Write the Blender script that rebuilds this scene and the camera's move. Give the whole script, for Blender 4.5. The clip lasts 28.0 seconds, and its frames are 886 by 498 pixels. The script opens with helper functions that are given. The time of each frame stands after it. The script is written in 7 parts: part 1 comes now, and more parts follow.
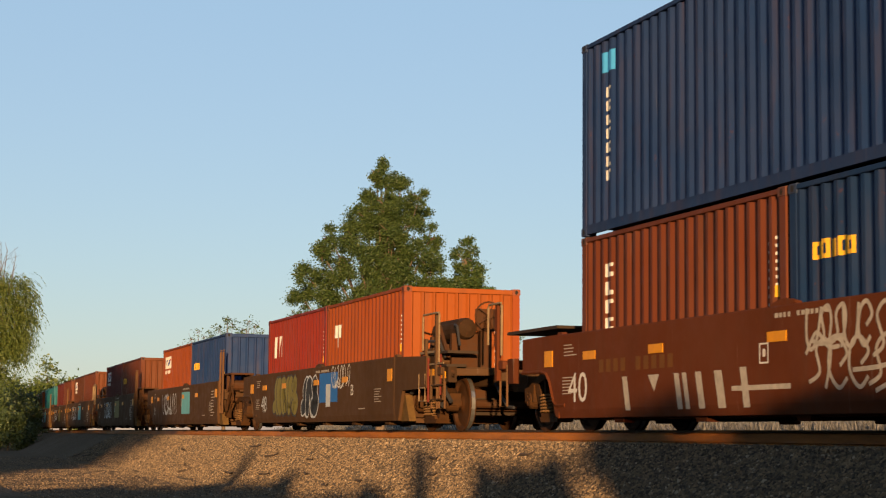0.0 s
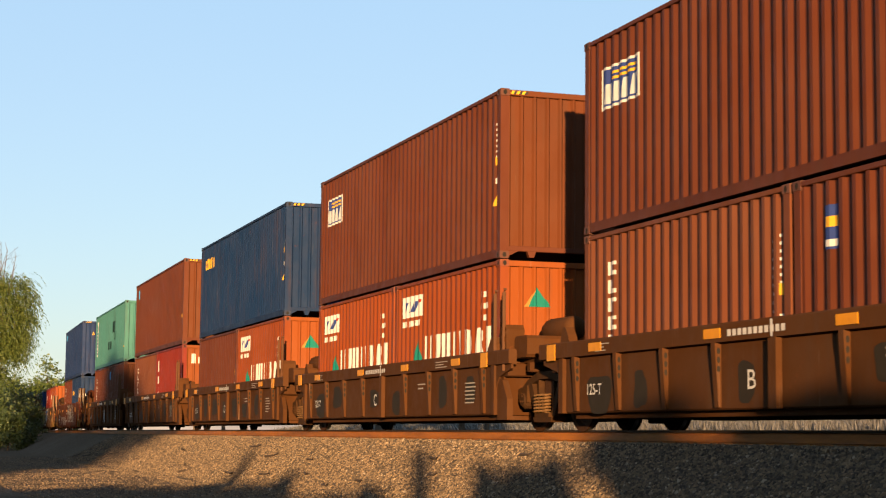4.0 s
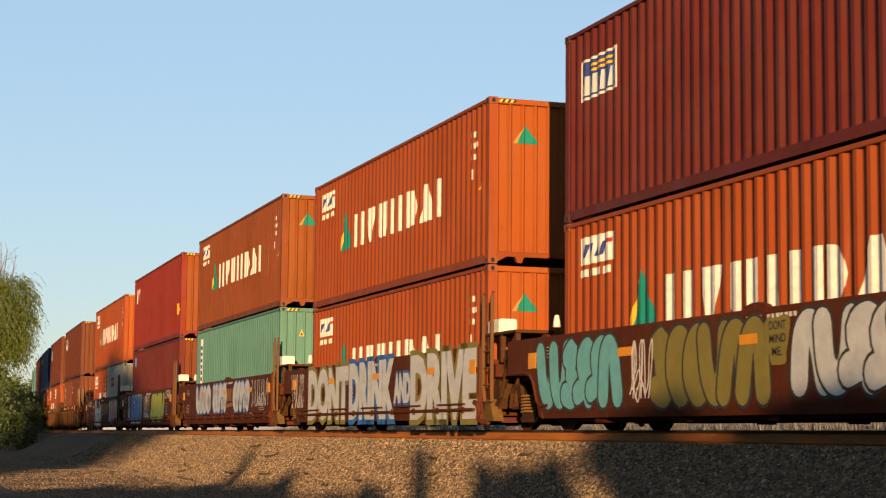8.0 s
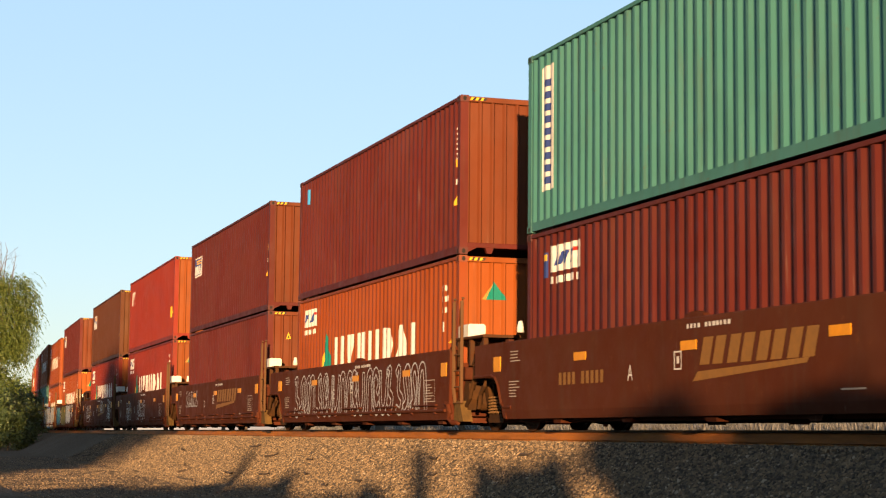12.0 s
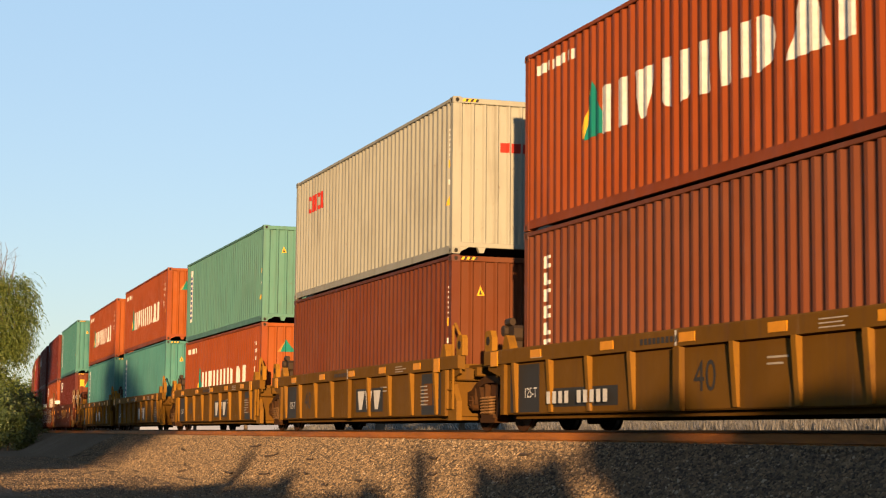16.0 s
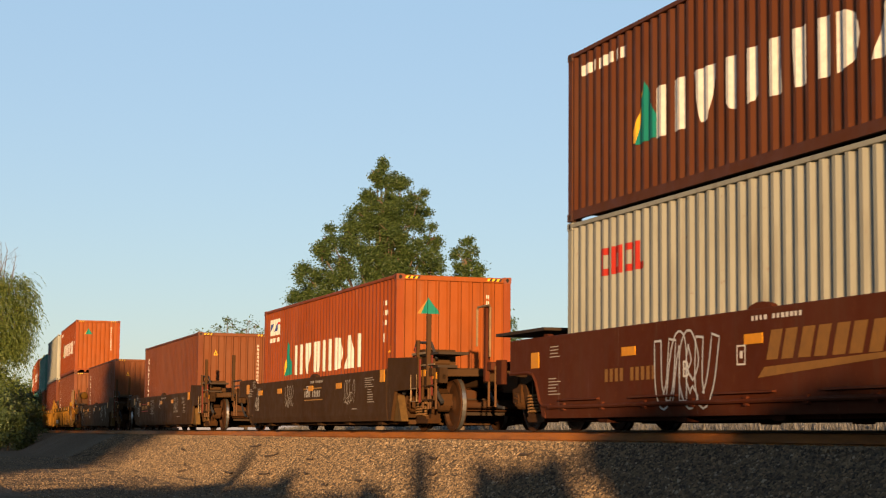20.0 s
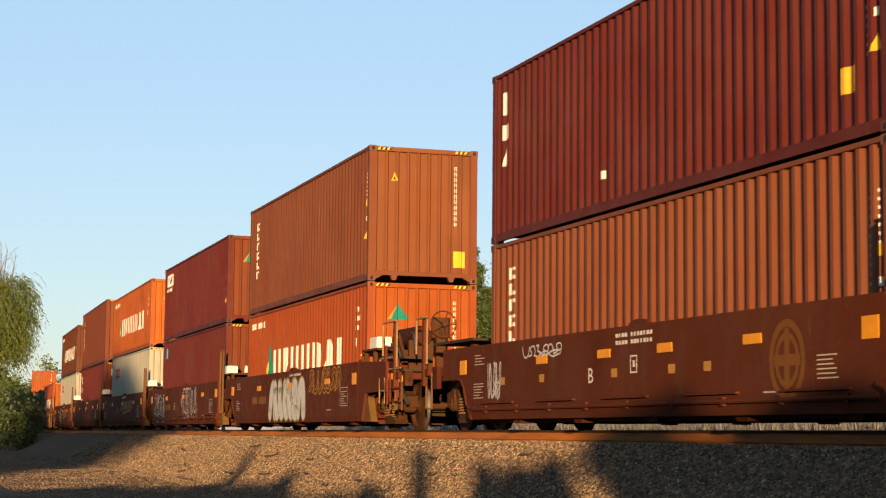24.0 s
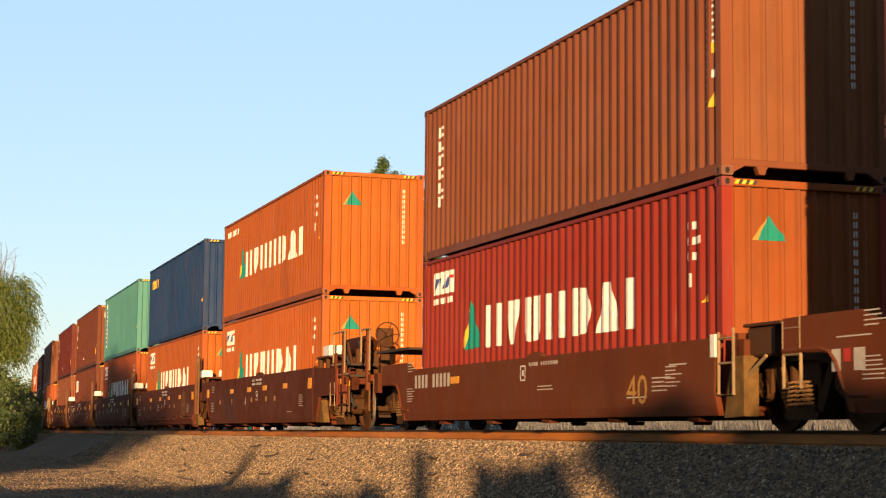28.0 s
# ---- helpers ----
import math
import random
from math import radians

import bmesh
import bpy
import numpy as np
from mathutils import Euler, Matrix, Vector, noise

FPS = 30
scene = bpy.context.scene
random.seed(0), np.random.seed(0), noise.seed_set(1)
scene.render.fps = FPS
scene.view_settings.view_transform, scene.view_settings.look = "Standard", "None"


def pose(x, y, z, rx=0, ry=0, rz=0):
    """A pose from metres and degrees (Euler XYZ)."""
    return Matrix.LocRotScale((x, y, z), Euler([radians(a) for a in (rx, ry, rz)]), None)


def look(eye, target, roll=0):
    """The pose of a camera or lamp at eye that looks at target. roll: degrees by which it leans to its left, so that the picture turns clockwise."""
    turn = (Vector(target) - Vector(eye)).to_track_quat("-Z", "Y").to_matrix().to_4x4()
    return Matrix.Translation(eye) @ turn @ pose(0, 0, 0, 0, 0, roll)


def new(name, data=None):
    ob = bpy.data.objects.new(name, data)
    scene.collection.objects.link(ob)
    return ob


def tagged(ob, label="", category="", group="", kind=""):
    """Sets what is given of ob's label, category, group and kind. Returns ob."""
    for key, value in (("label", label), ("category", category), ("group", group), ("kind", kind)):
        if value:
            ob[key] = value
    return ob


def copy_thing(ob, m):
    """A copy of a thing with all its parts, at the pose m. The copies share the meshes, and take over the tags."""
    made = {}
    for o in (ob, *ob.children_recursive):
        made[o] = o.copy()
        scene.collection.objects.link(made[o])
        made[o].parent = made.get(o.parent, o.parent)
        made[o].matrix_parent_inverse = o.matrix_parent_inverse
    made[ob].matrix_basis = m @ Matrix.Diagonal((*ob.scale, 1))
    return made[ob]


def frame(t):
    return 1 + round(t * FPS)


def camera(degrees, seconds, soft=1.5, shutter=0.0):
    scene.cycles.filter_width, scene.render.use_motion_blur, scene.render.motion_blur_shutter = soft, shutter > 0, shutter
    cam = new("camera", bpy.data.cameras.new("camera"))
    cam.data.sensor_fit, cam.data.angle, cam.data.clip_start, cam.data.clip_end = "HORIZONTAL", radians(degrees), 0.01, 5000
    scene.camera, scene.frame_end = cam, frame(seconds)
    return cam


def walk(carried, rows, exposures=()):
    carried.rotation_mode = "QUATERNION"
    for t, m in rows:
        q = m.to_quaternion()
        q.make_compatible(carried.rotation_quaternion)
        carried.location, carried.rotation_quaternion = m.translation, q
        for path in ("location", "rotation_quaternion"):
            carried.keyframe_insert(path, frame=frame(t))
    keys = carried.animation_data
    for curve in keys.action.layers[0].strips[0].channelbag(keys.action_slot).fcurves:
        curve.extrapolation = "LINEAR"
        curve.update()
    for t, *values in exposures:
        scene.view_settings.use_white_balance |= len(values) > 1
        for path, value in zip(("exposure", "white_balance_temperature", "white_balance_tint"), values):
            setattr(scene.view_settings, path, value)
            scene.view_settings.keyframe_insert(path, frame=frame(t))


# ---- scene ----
# A double-stack container train runs past on a gently curving track at about 21 m/s, at sunset.
# x: along the track (the train runs towards -x), y: across it, z: up from the rail head.

EYE_Z, TRACK_Y, CURVE_X, CURVE_K = -0.10, 11.45, -30.0, 0.0006
cam = camera(28.276, 28.0, soft=1.18, shutter=0.05)


def camera_pose(yaw, pitch, roll):
    """A camera at the tripod, turned by yaw (to the right of +y), pitch (up) and roll."""
    return Matrix.Translation((0, 0, EYE_Z)) @ pose(0, 0, 0, 0, 0, -yaw) @ pose(0, 0, 0, 90 + pitch, 0, 0) @ pose(0, 0, 0, 0, 0, roll)


TRIPOD = camera_pose(-71.527, 6.044, 0.5745)
walk(cam, [(0.0, TRIPOD), (28.0, TRIPOD)],
     exposures=[(0.0, 1.68, 6200, 10), (1.0, 1.83, 6200, 10), (2.0, 1.93, 6200, 10), (4.5, 2.08, 6200, 10), (5.0, 2.13, 6200, 10), (6.0, 2.08, 6200, 10), (7.0, 2.03, 6200, 10), (8.0, 1.83, 6200, 10), (9.0, 1.98, 6200, 10), (12.0, 2.13, 6200, 10), (15.0, 1.98, 6200, 10), (17.0, 1.88, 6200, 10), (18.0, 1.78, 6200, 10), (19.0, 1.73, 6200, 10), (20.0, 1.78, 6200, 10), (22.5, 1.88, 6200, 10), (24.0, 1.98, 6200, 10), (25.0, 2.08, 6200, 10), (28.0, 2.13, 6200, 10)])

# ---- light ----
SUN_TURN, SUN_UP = 18.0, 4.6      # degrees: off the track's axis towards the camera's side, and above the horizon
to_sun = Vector((math.cos(radians(SUN_TURN)) * math.cos(radians(SUN_UP)), -math.sin(radians(SUN_TURN)) * math.cos(radians(SUN_UP)), math.sin(radians(SUN_UP))))
world = bpy.data.worlds.new("evening_sky")
scene.world = world
world.use_nodes = True
wn = world.node_tree
sky = wn.nodes.new("ShaderNodeTexSky")
sky.sky_type, sky.sun_disc = "NISHITA", False
sky.sun_elevation = radians(8.0)
sky.sun_rotation = math.atan2(to_sun.x, to_sun.y)
sky.air_density, sky.dust_density, sky.ozone_density = 1.0, 0.25, 2.8
wn.nodes["Background"].inputs["Strength"].default_value = 0.060
haze = wn.nodes.new("ShaderNodeMix")        # thin even haze over the clear sky
haze.data_type = "RGBA"
haze.inputs[0].default_value = 0.62
tint = wn.nodes.new("ShaderNodeMix")        # paler towards the horizon, bluer above
tint.data_type = "RGBA"
tint.inputs[6].default_value, tint.inputs[7].default_value = (2.60, 2.56, 2.56, 1.0), (2.32, 2.90, 3.32, 1.0)
up = wn.nodes.new("ShaderNodeSeparateXYZ")
coord = wn.nodes.new("ShaderNodeTexCoord")
rise = wn.nodes.new("ShaderNodeMapRange")
rise.inputs["From Min"].default_value, rise.inputs["From Max"].default_value = 0.02, 0.26
wn.links.new(coord.outputs["Generated"], up.inputs[0])
wn.links.new(up.outputs["Z"], rise.inputs["Value"])
wn.links.new(rise.outputs[0], tint.inputs[0])
wn.links.new(tint.outputs[2], haze.inputs[7])
wn.links.new(sky.outputs["Color"], haze.inputs[6])
wn.links.new(haze.outputs[2], wn.nodes["Background"].inputs["Color"])
sun = new("sun", bpy.data.lights.new("sun", "SUN"))
sun.data.energy, sun.data.angle, sun.data.color = 4.85, radians(0.6), (1.0, 0.60, 0.27)
sun.matrix_world = look((60, -40, 30), Vector((60, -40, 30)) - to_sun)

# ---- materials ----


def material(name, rough=0.6, metal=0.0, spec=0.5):
    m = bpy.data.materials.new(name)
    m.use_nodes = True
    b = m.node_tree.nodes["Principled BSDF"]
    b.inputs["Roughness"].default_value, b.inputs["Metallic"].default_value = rough, metal
    b.inputs["Specular IOR Level"].default_value = spec
    return m, m.node_tree, b


def node(nt, kind, **values):
    n = nt.nodes.new(kind)
    for k, value in values.items():
        n.inputs[k].default_value = value
    return n


def mix(nt, a, b, fac, blend="MIX"):
    """A colour mix; each argument is a socket or a value."""
    n = nt.nodes.new("ShaderNodeMix")
    n.data_type, n.blend_type = "RGBA", blend
    for slot, value in ((6, a), (7, b), (0, fac)):
        if isinstance(value, bpy.types.NodeSocket):
            nt.links.new(value, n.inputs[slot])
        else:
            n.inputs[slot].default_value = (*value, 1) if isinstance(value, tuple) else value
    return n.outputs[2]


def ramp(nt, socket, lo, hi, a=0.0, b=1.0):
    n = node(nt, "ShaderNodeMapRange", **{"From Min": lo, "From Max": hi, "To Min": a, "To Max": b})
    nt.links.new(socket, n.inputs["Value"])
    return n.outputs[0]


def grain(nt, scale, detail=4.0, rough=0.6, stretch=(1, 1, 1), per_object=True):
    """A noise in the thing's own space, shifted from object to object."""
    tc = nt.nodes.new("ShaderNodeTexCoord")
    mp = nt.nodes.new("ShaderNodeMapping")
    mp.inputs["Scale"].default_value = stretch
    nt.links.new(tc.outputs["Object"], mp.inputs["Vector"])
    if per_object:
        info = nt.nodes.new("ShaderNodeObjectInfo")
        mul = node(nt, "ShaderNodeMath")
        mul.operation = "MULTIPLY"
        mul.inputs[1].default_value = 37.0
        nt.links.new(info.outputs["Random"], mul.inputs[0])
        nt.links.new(mul.outputs[0], mp.inputs["Location"])
    nz = node(nt, "ShaderNodeTexNoise", Scale=scale, Detail=detail, Roughness=rough)
    nt.links.new(mp.outputs["Vector"], nz.inputs["Vector"])
    return nz.outputs["Fac"]


def bump(nt, bsdf, height, strength=0.3, distance=0.01):
    n = node(nt, "ShaderNodeBump", Strength=strength, Distance=distance)
    nt.links.new(height, n.inputs["Height"])
    nt.links.new(n.outputs[0], bsdf.inputs["Normal"])


def paint_material(name, rough, rust, dirt, streak=1.0, gloss=0.3):
    """Sprayed steel: the object's own colour, faded patches, rain streaks, rust specks and road dirt."""
    m, nt, b = material(name, rough, 0.0, gloss)
    info = nt.nodes.new("ShaderNodeObjectInfo")
    col = info.outputs["Color"]
    fade = ramp(nt, grain(nt, 0.55, 3), 0.40, 0.8)
    pale = mix(nt, col, (0.4, 0.34, 0.28), 0.018)
    c = mix(nt, col, pale, fade)
    c = mix(nt, c, mix(nt, col, (0.0, 0.0, 0.0), 0.45), ramp(nt, grain(nt, 0.9, 5, 0.6, (1, 1, 0.5)), 0.5, 0.75, 0.0, 0.5))
    runs = ramp(nt, grain(nt, 5.0, 5, 0.65, (1, 1, 0.09)), 0.52, 0.78, 0.0, 0.46 * streak)
    c = mix(nt, c, (0.045, 0.025, 0.015), runs)
    scuffs = ramp(nt, grain(nt, 9.0, 6, 0.7, (1, 1, 0.05)), 0.64, 0.74, 0.0, 0.16 * streak)
    c = mix(nt, c, (0.30, 0.25, 0.20), scuffs)
    spots = ramp(nt, grain(nt, 7.0, 8, 0.72), 0.66 - rust * 0.1, 0.76, 0.0, 0.8)
    c = mix(nt, c, (0.075, 0.026, 0.010), spots)
    dust = ramp(nt, grain(nt, 1.6, 6, 0.7), 0.45, 0.85, 0.0, dirt)
    c = mix(nt, c, (0.11, 0.075, 0.045), dust)
    nt.links.new(c, b.inputs["Base Color"])
    nt.links.new(ramp(nt, grain(nt, 3.0, 5), 0.3, 0.7, rough - 0.12, rough + 0.18), b.inputs["Roughness"])
    bump(nt, b, grain(nt, 14.0, 6), 0.25, 0.006)
    return m


def plain_material(name, colour, rough=0.6, metal=0.0, vary=0.35, scale=6.0, relief=0.3, dark=(0.03, 0.022, 0.016)):
    m, nt, b = material(name, rough, metal, 0.07)
    c = mix(nt, colour, dark, ramp(nt, grain(nt, scale, 6, 0.65), 0.35, 0.85, 0.0, vary))
    nt.links.new(c, b.inputs["Base Color"])
    if relief:
        bump(nt, b, grain(nt, scale * 4, 5), relief, 0.006)
    return m


PAINT = paint_material("container_paint", 0.62, 0.4, 0.05, 0.9, 0.10)
CAR_PAINT = paint_material("railcar_paint", 0.78, 0.8, 0.06, 1.2, 0.04)
# near-black that paints in the shade of slots and holes
DARK = plain_material("shaded_opening", (0.012, 0.011, 0.01), 0.9)
STEEL = plain_material("oily_steel", (0.026, 0.017, 0.011), 0.65, 0.2, 0.5, 8)
RUSTY = plain_material("rusty_steel", (0.042, 0.0155, 0.0046), 0.8, 0.1, 0.75, 7)
DUSTY = plain_material("brake_dust_steel", (0.040, 0.0170, 0.0048), 0.85, 0.05, 0.85, 5, 0.5, (0.012, 0.008, 0.006))
PALE_DUST = plain_material("caked_pale_dust", (0.082, 0.046, 0.014), 0.95, 0.0, 0.8, 6, 0.5, (0.014, 0.009, 0.006))
HANDRAIL = plain_material("worn_handrail_steel", (0.17, 0.115, 0.062), 0.6, 0.2, 0.7, 10, 0)
PINK_SPRAY = plain_material("salmon_spray_paint", (0.27, 0.095, 0.075), 0.6, 0, 0.3, 5, 0)
SPRING = plain_material("rusty_spring_steel", (0.115, 0.060, 0.022), 0.75, 0.05, 0.55, 8)
STENCIL = plain_material("worn_white_stencil", (0.27, 0.24, 0.20), 0.7, 0, 0.45, 12, 0)
GREENBLACK = plain_material("dark_overspray", (0.004, 0.016, 0.015), 0.7, 0, 0.2, 7, 0)
DARK_PATCH = plain_material("dark_repaint", (0.016, 0.0125, 0.008), 0.75, 0, 0.3, 5, 0)
FADED = plain_material("faded_brown_marking", (0.088, 0.035, 0.0075), 0.8, 0, 0.4, 6, 0)
WHEEL = plain_material("rusty_wheel_steel", (0.033, 0.0118, 0.0028), 0.8, 0.0, 0.7, 6)
TREAD = plain_material("polished_tread", (0.32, 0.31, 0.30), 0.32, 0.9, 0.5, 12, 0)
RED_ROD = plain_material("red_painted_rod", (0.085, 0.013, 0.008), 0.6, 0.0, 0.5, 8, 0)
WHITE = plain_material("white_marking", (0.41, 0.395, 0.365), 0.6, 0, 0.35, 9, 0)
GREEN = plain_material("green_marking", (0.006, 0.115, 0.092), 0.6, 0, 0.25, 7, 0)
YELLOW = plain_material("yellow_marking", (0.46, 0.25, 0.016), 0.55, 0, 0.3, 9, 0)
ORANGE = plain_material("orange_reflector", (0.40, 0.165, 0.002), 0.45, 0, 0.3, 9, 0)
NAVY = plain_material("navy_marking", (0.02, 0.035, 0.13), 0.6, 0, 0.2, 7, 0)
SKYBLUE = plain_material("light_blue_marking", (0.04, 0.22, 0.45), 0.6, 0, 0.2, 7, 0)
RED = plain_material("red_marking", (0.24, 0.018, 0.011), 0.6, 0, 0.25, 7, 0)
BLACK = plain_material("black_marking", (0.02, 0.02, 0.02), 0.6, 0, 0.2, 7, 0)
DULL_GOLD = plain_material("dull_gold_marking", (0.150, 0.072, 0.017), 0.7, 0, 0.4, 9, 0)
TAN = plain_material("faded_gold_marking", (0.24, 0.125, 0.028), 0.7, 0, 0.35, 9, 0)
SILVER = plain_material("silver_spray_paint", (0.33, 0.34, 0.34), 0.5, 0.1, 0.35, 5, 0)
TEAL_SPRAY = plain_material("teal_spray_paint", (0.085, 0.24, 0.26), 0.6, 0, 0.3, 5, 0)
BLUE_SPRAY = plain_material("blue_spray_paint", (0.016, 0.085, 0.26), 0.6, 0, 0.3, 5, 0)
LIME_SPRAY = plain_material("lime_spray_paint", (0.27, 0.31, 0.045), 0.6, 0, 0.3, 5, 0)
OLIVE_SPRAY = plain_material("olive_spray_paint", (0.125, 0.105, 0.022), 0.6, 0, 0.3, 5, 0)
PALE_PATCH = plain_material("repainted_patch", (0.42, 0.20, 0.13), 0.6, 0, 0.3, 5, 0)
HOSE = plain_material("rubber_hose", (0.02, 0.02, 0.022), 0.6, 0, 0.3, 8, 0)


def rail_material():
    m, nt, b = material("rail_steel", 0.6, 0.15, 0.2)
    c = mix(nt, (0.30, 0.105, 0.013), (0.10, 0.036, 0.008), ramp(nt, grain(nt, 3.0, 6, 0.75, (0.15, 1, 1)), 0.35, 0.7))
    nt.links.new(c, b.inputs["Base Color"])
    bump(nt, b, grain(nt, 40.0, 5), 0.3, 0.004)
    return m


def stone_material():
    m, nt, b = material("ballast_stone", 0.95, 0.0, 0.08)
    geo = nt.nodes.new("ShaderNodeNewGeometry")
    r = geo.outputs["Random Per Island"]
    c = mix(nt, (0.038, 0.032, 0.026), (0.190, 0.132, 0.078), ramp(nt, r, 0.1, 1.0))
    c = mix(nt, c, (0.24, 0.19, 0.135), ramp(nt, r, 0.965, 0.975))
    c = mix(nt, c, (0.030, 0.024, 0.019), ramp(nt, grain(nt, 9.0, 4, 0.6, (1, 1, 1), False), 0.45, 0.7, 0, 0.6))
    nt.links.new(c, b.inputs["Base Color"])
    bump(nt, b, grain(nt, 60.0, 4, 0.6, (1, 1, 1), False), 0.4, 0.006)
    return m


def ground_material():
    m, nt, b = material("gravel_ground", 1.0, 0.0, 0.03)
    fine = grain(nt, 22.0, 8, 0.75, (1, 1, 1), False)
    c = mix(nt, (0.036, 0.030, 0.024), (0.115, 0.084, 0.058), ramp(nt, fine, 0.35, 0.68))
    c = mix(nt, c, (0.088, 0.070, 0.054), ramp(nt, grain(nt, 0.25, 4, 0.6, (1, 1, 1), False), 0.42, 0.62, 0.0, 0.6))
    c = mix(nt, c, (0.035, 0.025, 0.018), ramp(nt, grain(nt, 1.1, 6, 0.7, (1, 1, 1), False), 0.55, 0.8, 0.0, 0.6))
    nt.links.new(c, b.inputs["Base Color"])
    bump(nt, b, fine, 0.7, 0.08)
    return m


def leaf_material(name, a, bcol, thin=0.35):
    m, nt, b = material(name, 0.55, 0.0, 0.35)
    geo = nt.nodes.new("ShaderNodeNewGeometry")
    c = mix(nt, a, bcol, geo.outputs["Random Per Island"])
    nt.links.new(c, b.inputs["Base Color"])
    tl = nt.nodes.new("ShaderNodeBsdfTranslucent")
    nt.links.new(c, tl.inputs["Color"])
    ms = node(nt, "ShaderNodeMixShader", Fac=thin)
    nt.links.new(b.outputs[0], ms.inputs[1])
    nt.links.new(tl.outputs[0], ms.inputs[2])
    nt.links.new(ms.outputs[0], nt.nodes["Material Output"].inputs["Surface"])
    return m


RAIL = rail_material()
STONE = stone_material()
GROUND = ground_material()
TIE = plain_material("weathered_tie_wood", (0.10, 0.075, 0.055), 0.9, 0, 0.5, 6)
BARK = plain_material("tree_bark", (0.09, 0.068, 0.05), 0.9, 0, 0.6, 4, 0.6)
LEAF = leaf_material("gum_leaves", (0.017, 0.040, 0.008), (0.060, 0.086, 0.018))
WILLOW = leaf_material("willow_leaves", (0.030, 0.054, 0.009), (0.100, 0.125, 0.022))
SHRUB = leaf_material("shrub_leaves", (0.02, 0.036, 0.010), (0.055, 0.075, 0.02), 0.12)
STRAW = leaf_material("dry_grass", (0.045, 0.043, 0.040), (0.175, 0.165, 0.150), 0.25)
TWIG = plain_material("dead_wood", (0.055, 0.04, 0.03), 0.9, 0, 0.4, 9)

# ---- mesh helpers ----


class Shape:
    """Collects the faces of one mesh."""

    def __init__(self):
        self.v, self.f, self.k = [], [], []

    def poly(self, pts, k=0):
        n = len(self.v)
        self.v += [tuple(p) for p in pts]
        self.f.append(tuple(range(n, n + len(pts))))
        self.k.append(k)

    def box(self, x0, x1, y0, y1, z0, z1, k=0, c=0.0):
        """A box with its long edges taken off by c."""
        if c:
            lx, ly, lz = x1 - x0, y1 - y0, z1 - z0
            m = max(lx, ly, lz)
            if m == lx:
                self.prism([(y0 + c, z0), (y1 - c, z0), (y1, z0 + c), (y1, z1 - c), (y1 - c, z1), (y0 + c, z1), (y0, z1 - c), (y0, z0 + c)], "x", x0, x1, k)
            elif m == ly:
                self.prism([(x0 + c, z0), (x1 - c, z0), (x1, z0 + c), (x1, z1 - c), (x1 - c, z1), (x0 + c, z1), (x0, z1 - c), (x0, z0 + c)], "y", y0, y1, k)
            else:
                self.prism([(x0 + c, y0), (x1 - c, y0), (x1, y0 + c), (x1, y1 - c), (x1 - c, y1), (x0 + c, y1), (x0, y1 - c), (x0, y0 + c)], "z", z0, z1, k)
            return self
        self.prism([(x0, y0), (x1, y0), (x1, y1), (x0, y1)], "z", z0, z1, k)
        return self

    def prism(self, pts, axis, a, b, k=0):
        """A flat outline drawn out along one axis from a to b."""
        put = {"x": lambda p, s: (s, p[0], p[1]), "y": lambda p, s: (p[0], s, p[1]), "z": lambda p, s: (p[0], p[1], s)}[axis]
        n, m = len(self.v), len(pts)
        self.v += [put(p, a) for p in pts] + [put(p, b) for p in pts]
        self.f.append(tuple(range(n, n + m)))
        self.f.append(tuple(range(n + 2 * m - 1, n + m - 1, -1)))
        for i in range(m):
            j = (i + 1) % m
            self.f.append((n + i, n + m + i, n + m + j, n + j))
        self.k += [k] * (m + 2)
        return self

    def tube(self, pts, r, sides=6, k=0, r_end=None):
        """A round bar along a line of points."""
        pts = [Vector(p) for p in pts]
        rings = []
        for i, p in enumerate(pts):
            d = (pts[min(i + 1, len(pts) - 1)] - pts[max(i - 1, 0)]).normalized()
            up = Vector((0, 0, 1)) if abs(d.z) < 0.9 else Vector((1, 0, 0))
            u = d.cross(up).normalized()
            w = d.cross(u)
            rr = r if r_end is None else r + (r_end - r) * i / max(1, len(pts) - 1)
            rings.append(len(self.v))
            self.v += [tuple(p + (u * math.cos(2 * math.pi * q / sides) + w * math.sin(2 * math.pi * q / sides)) * rr) for q in range(sides)]
        for a, b in zip(rings, rings[1:]):
            for q in range(sides):
                t = (q + 1) % sides
                self.f.append((a + q, a + t, b + t, b + q))
                self.k.append(k)
        self.f.append(tuple(range(rings[0] + sides - 1, rings[0] - 1, -1)))
        self.f.append(tuple(range(rings[-1], rings[-1] + sides)))
        self.k += [k, k]
        return self

    def lathe(self, profile, centre, axis="y", sides=24, k=0, caps=True):
        """A turned body: profile of (radius, along) pairs round an axis through the centre."""
        rings = []
        for r, s in profile:
            rings.append(len(self.v))
            for q in range(sides):
                a = 2 * math.pi * q / sides
                o = {"y": (r * math.cos(a), s, r * math.sin(a)), "x": (s, r * math.cos(a), r * math.sin(a)), "z": (r * math.cos(a), r * math.sin(a), s)}[axis]
                self.v.append((centre[0] + o[0], centre[1] + o[1], centre[2] + o[2]))
        for a, b in zip(rings, rings[1:]):
            for q in range(sides):
                t = (q + 1) % sides
                self.f.append((a + q, a + t, b + t, b + q))
                self.k.append(k)
        if caps:
            self.f.append(tuple(range(rings[0] + sides - 1, rings[0] - 1, -1)))
            self.f.append(tuple(range(rings[-1], rings[-1] + sides)))
            self.k += [k, k]
        return self

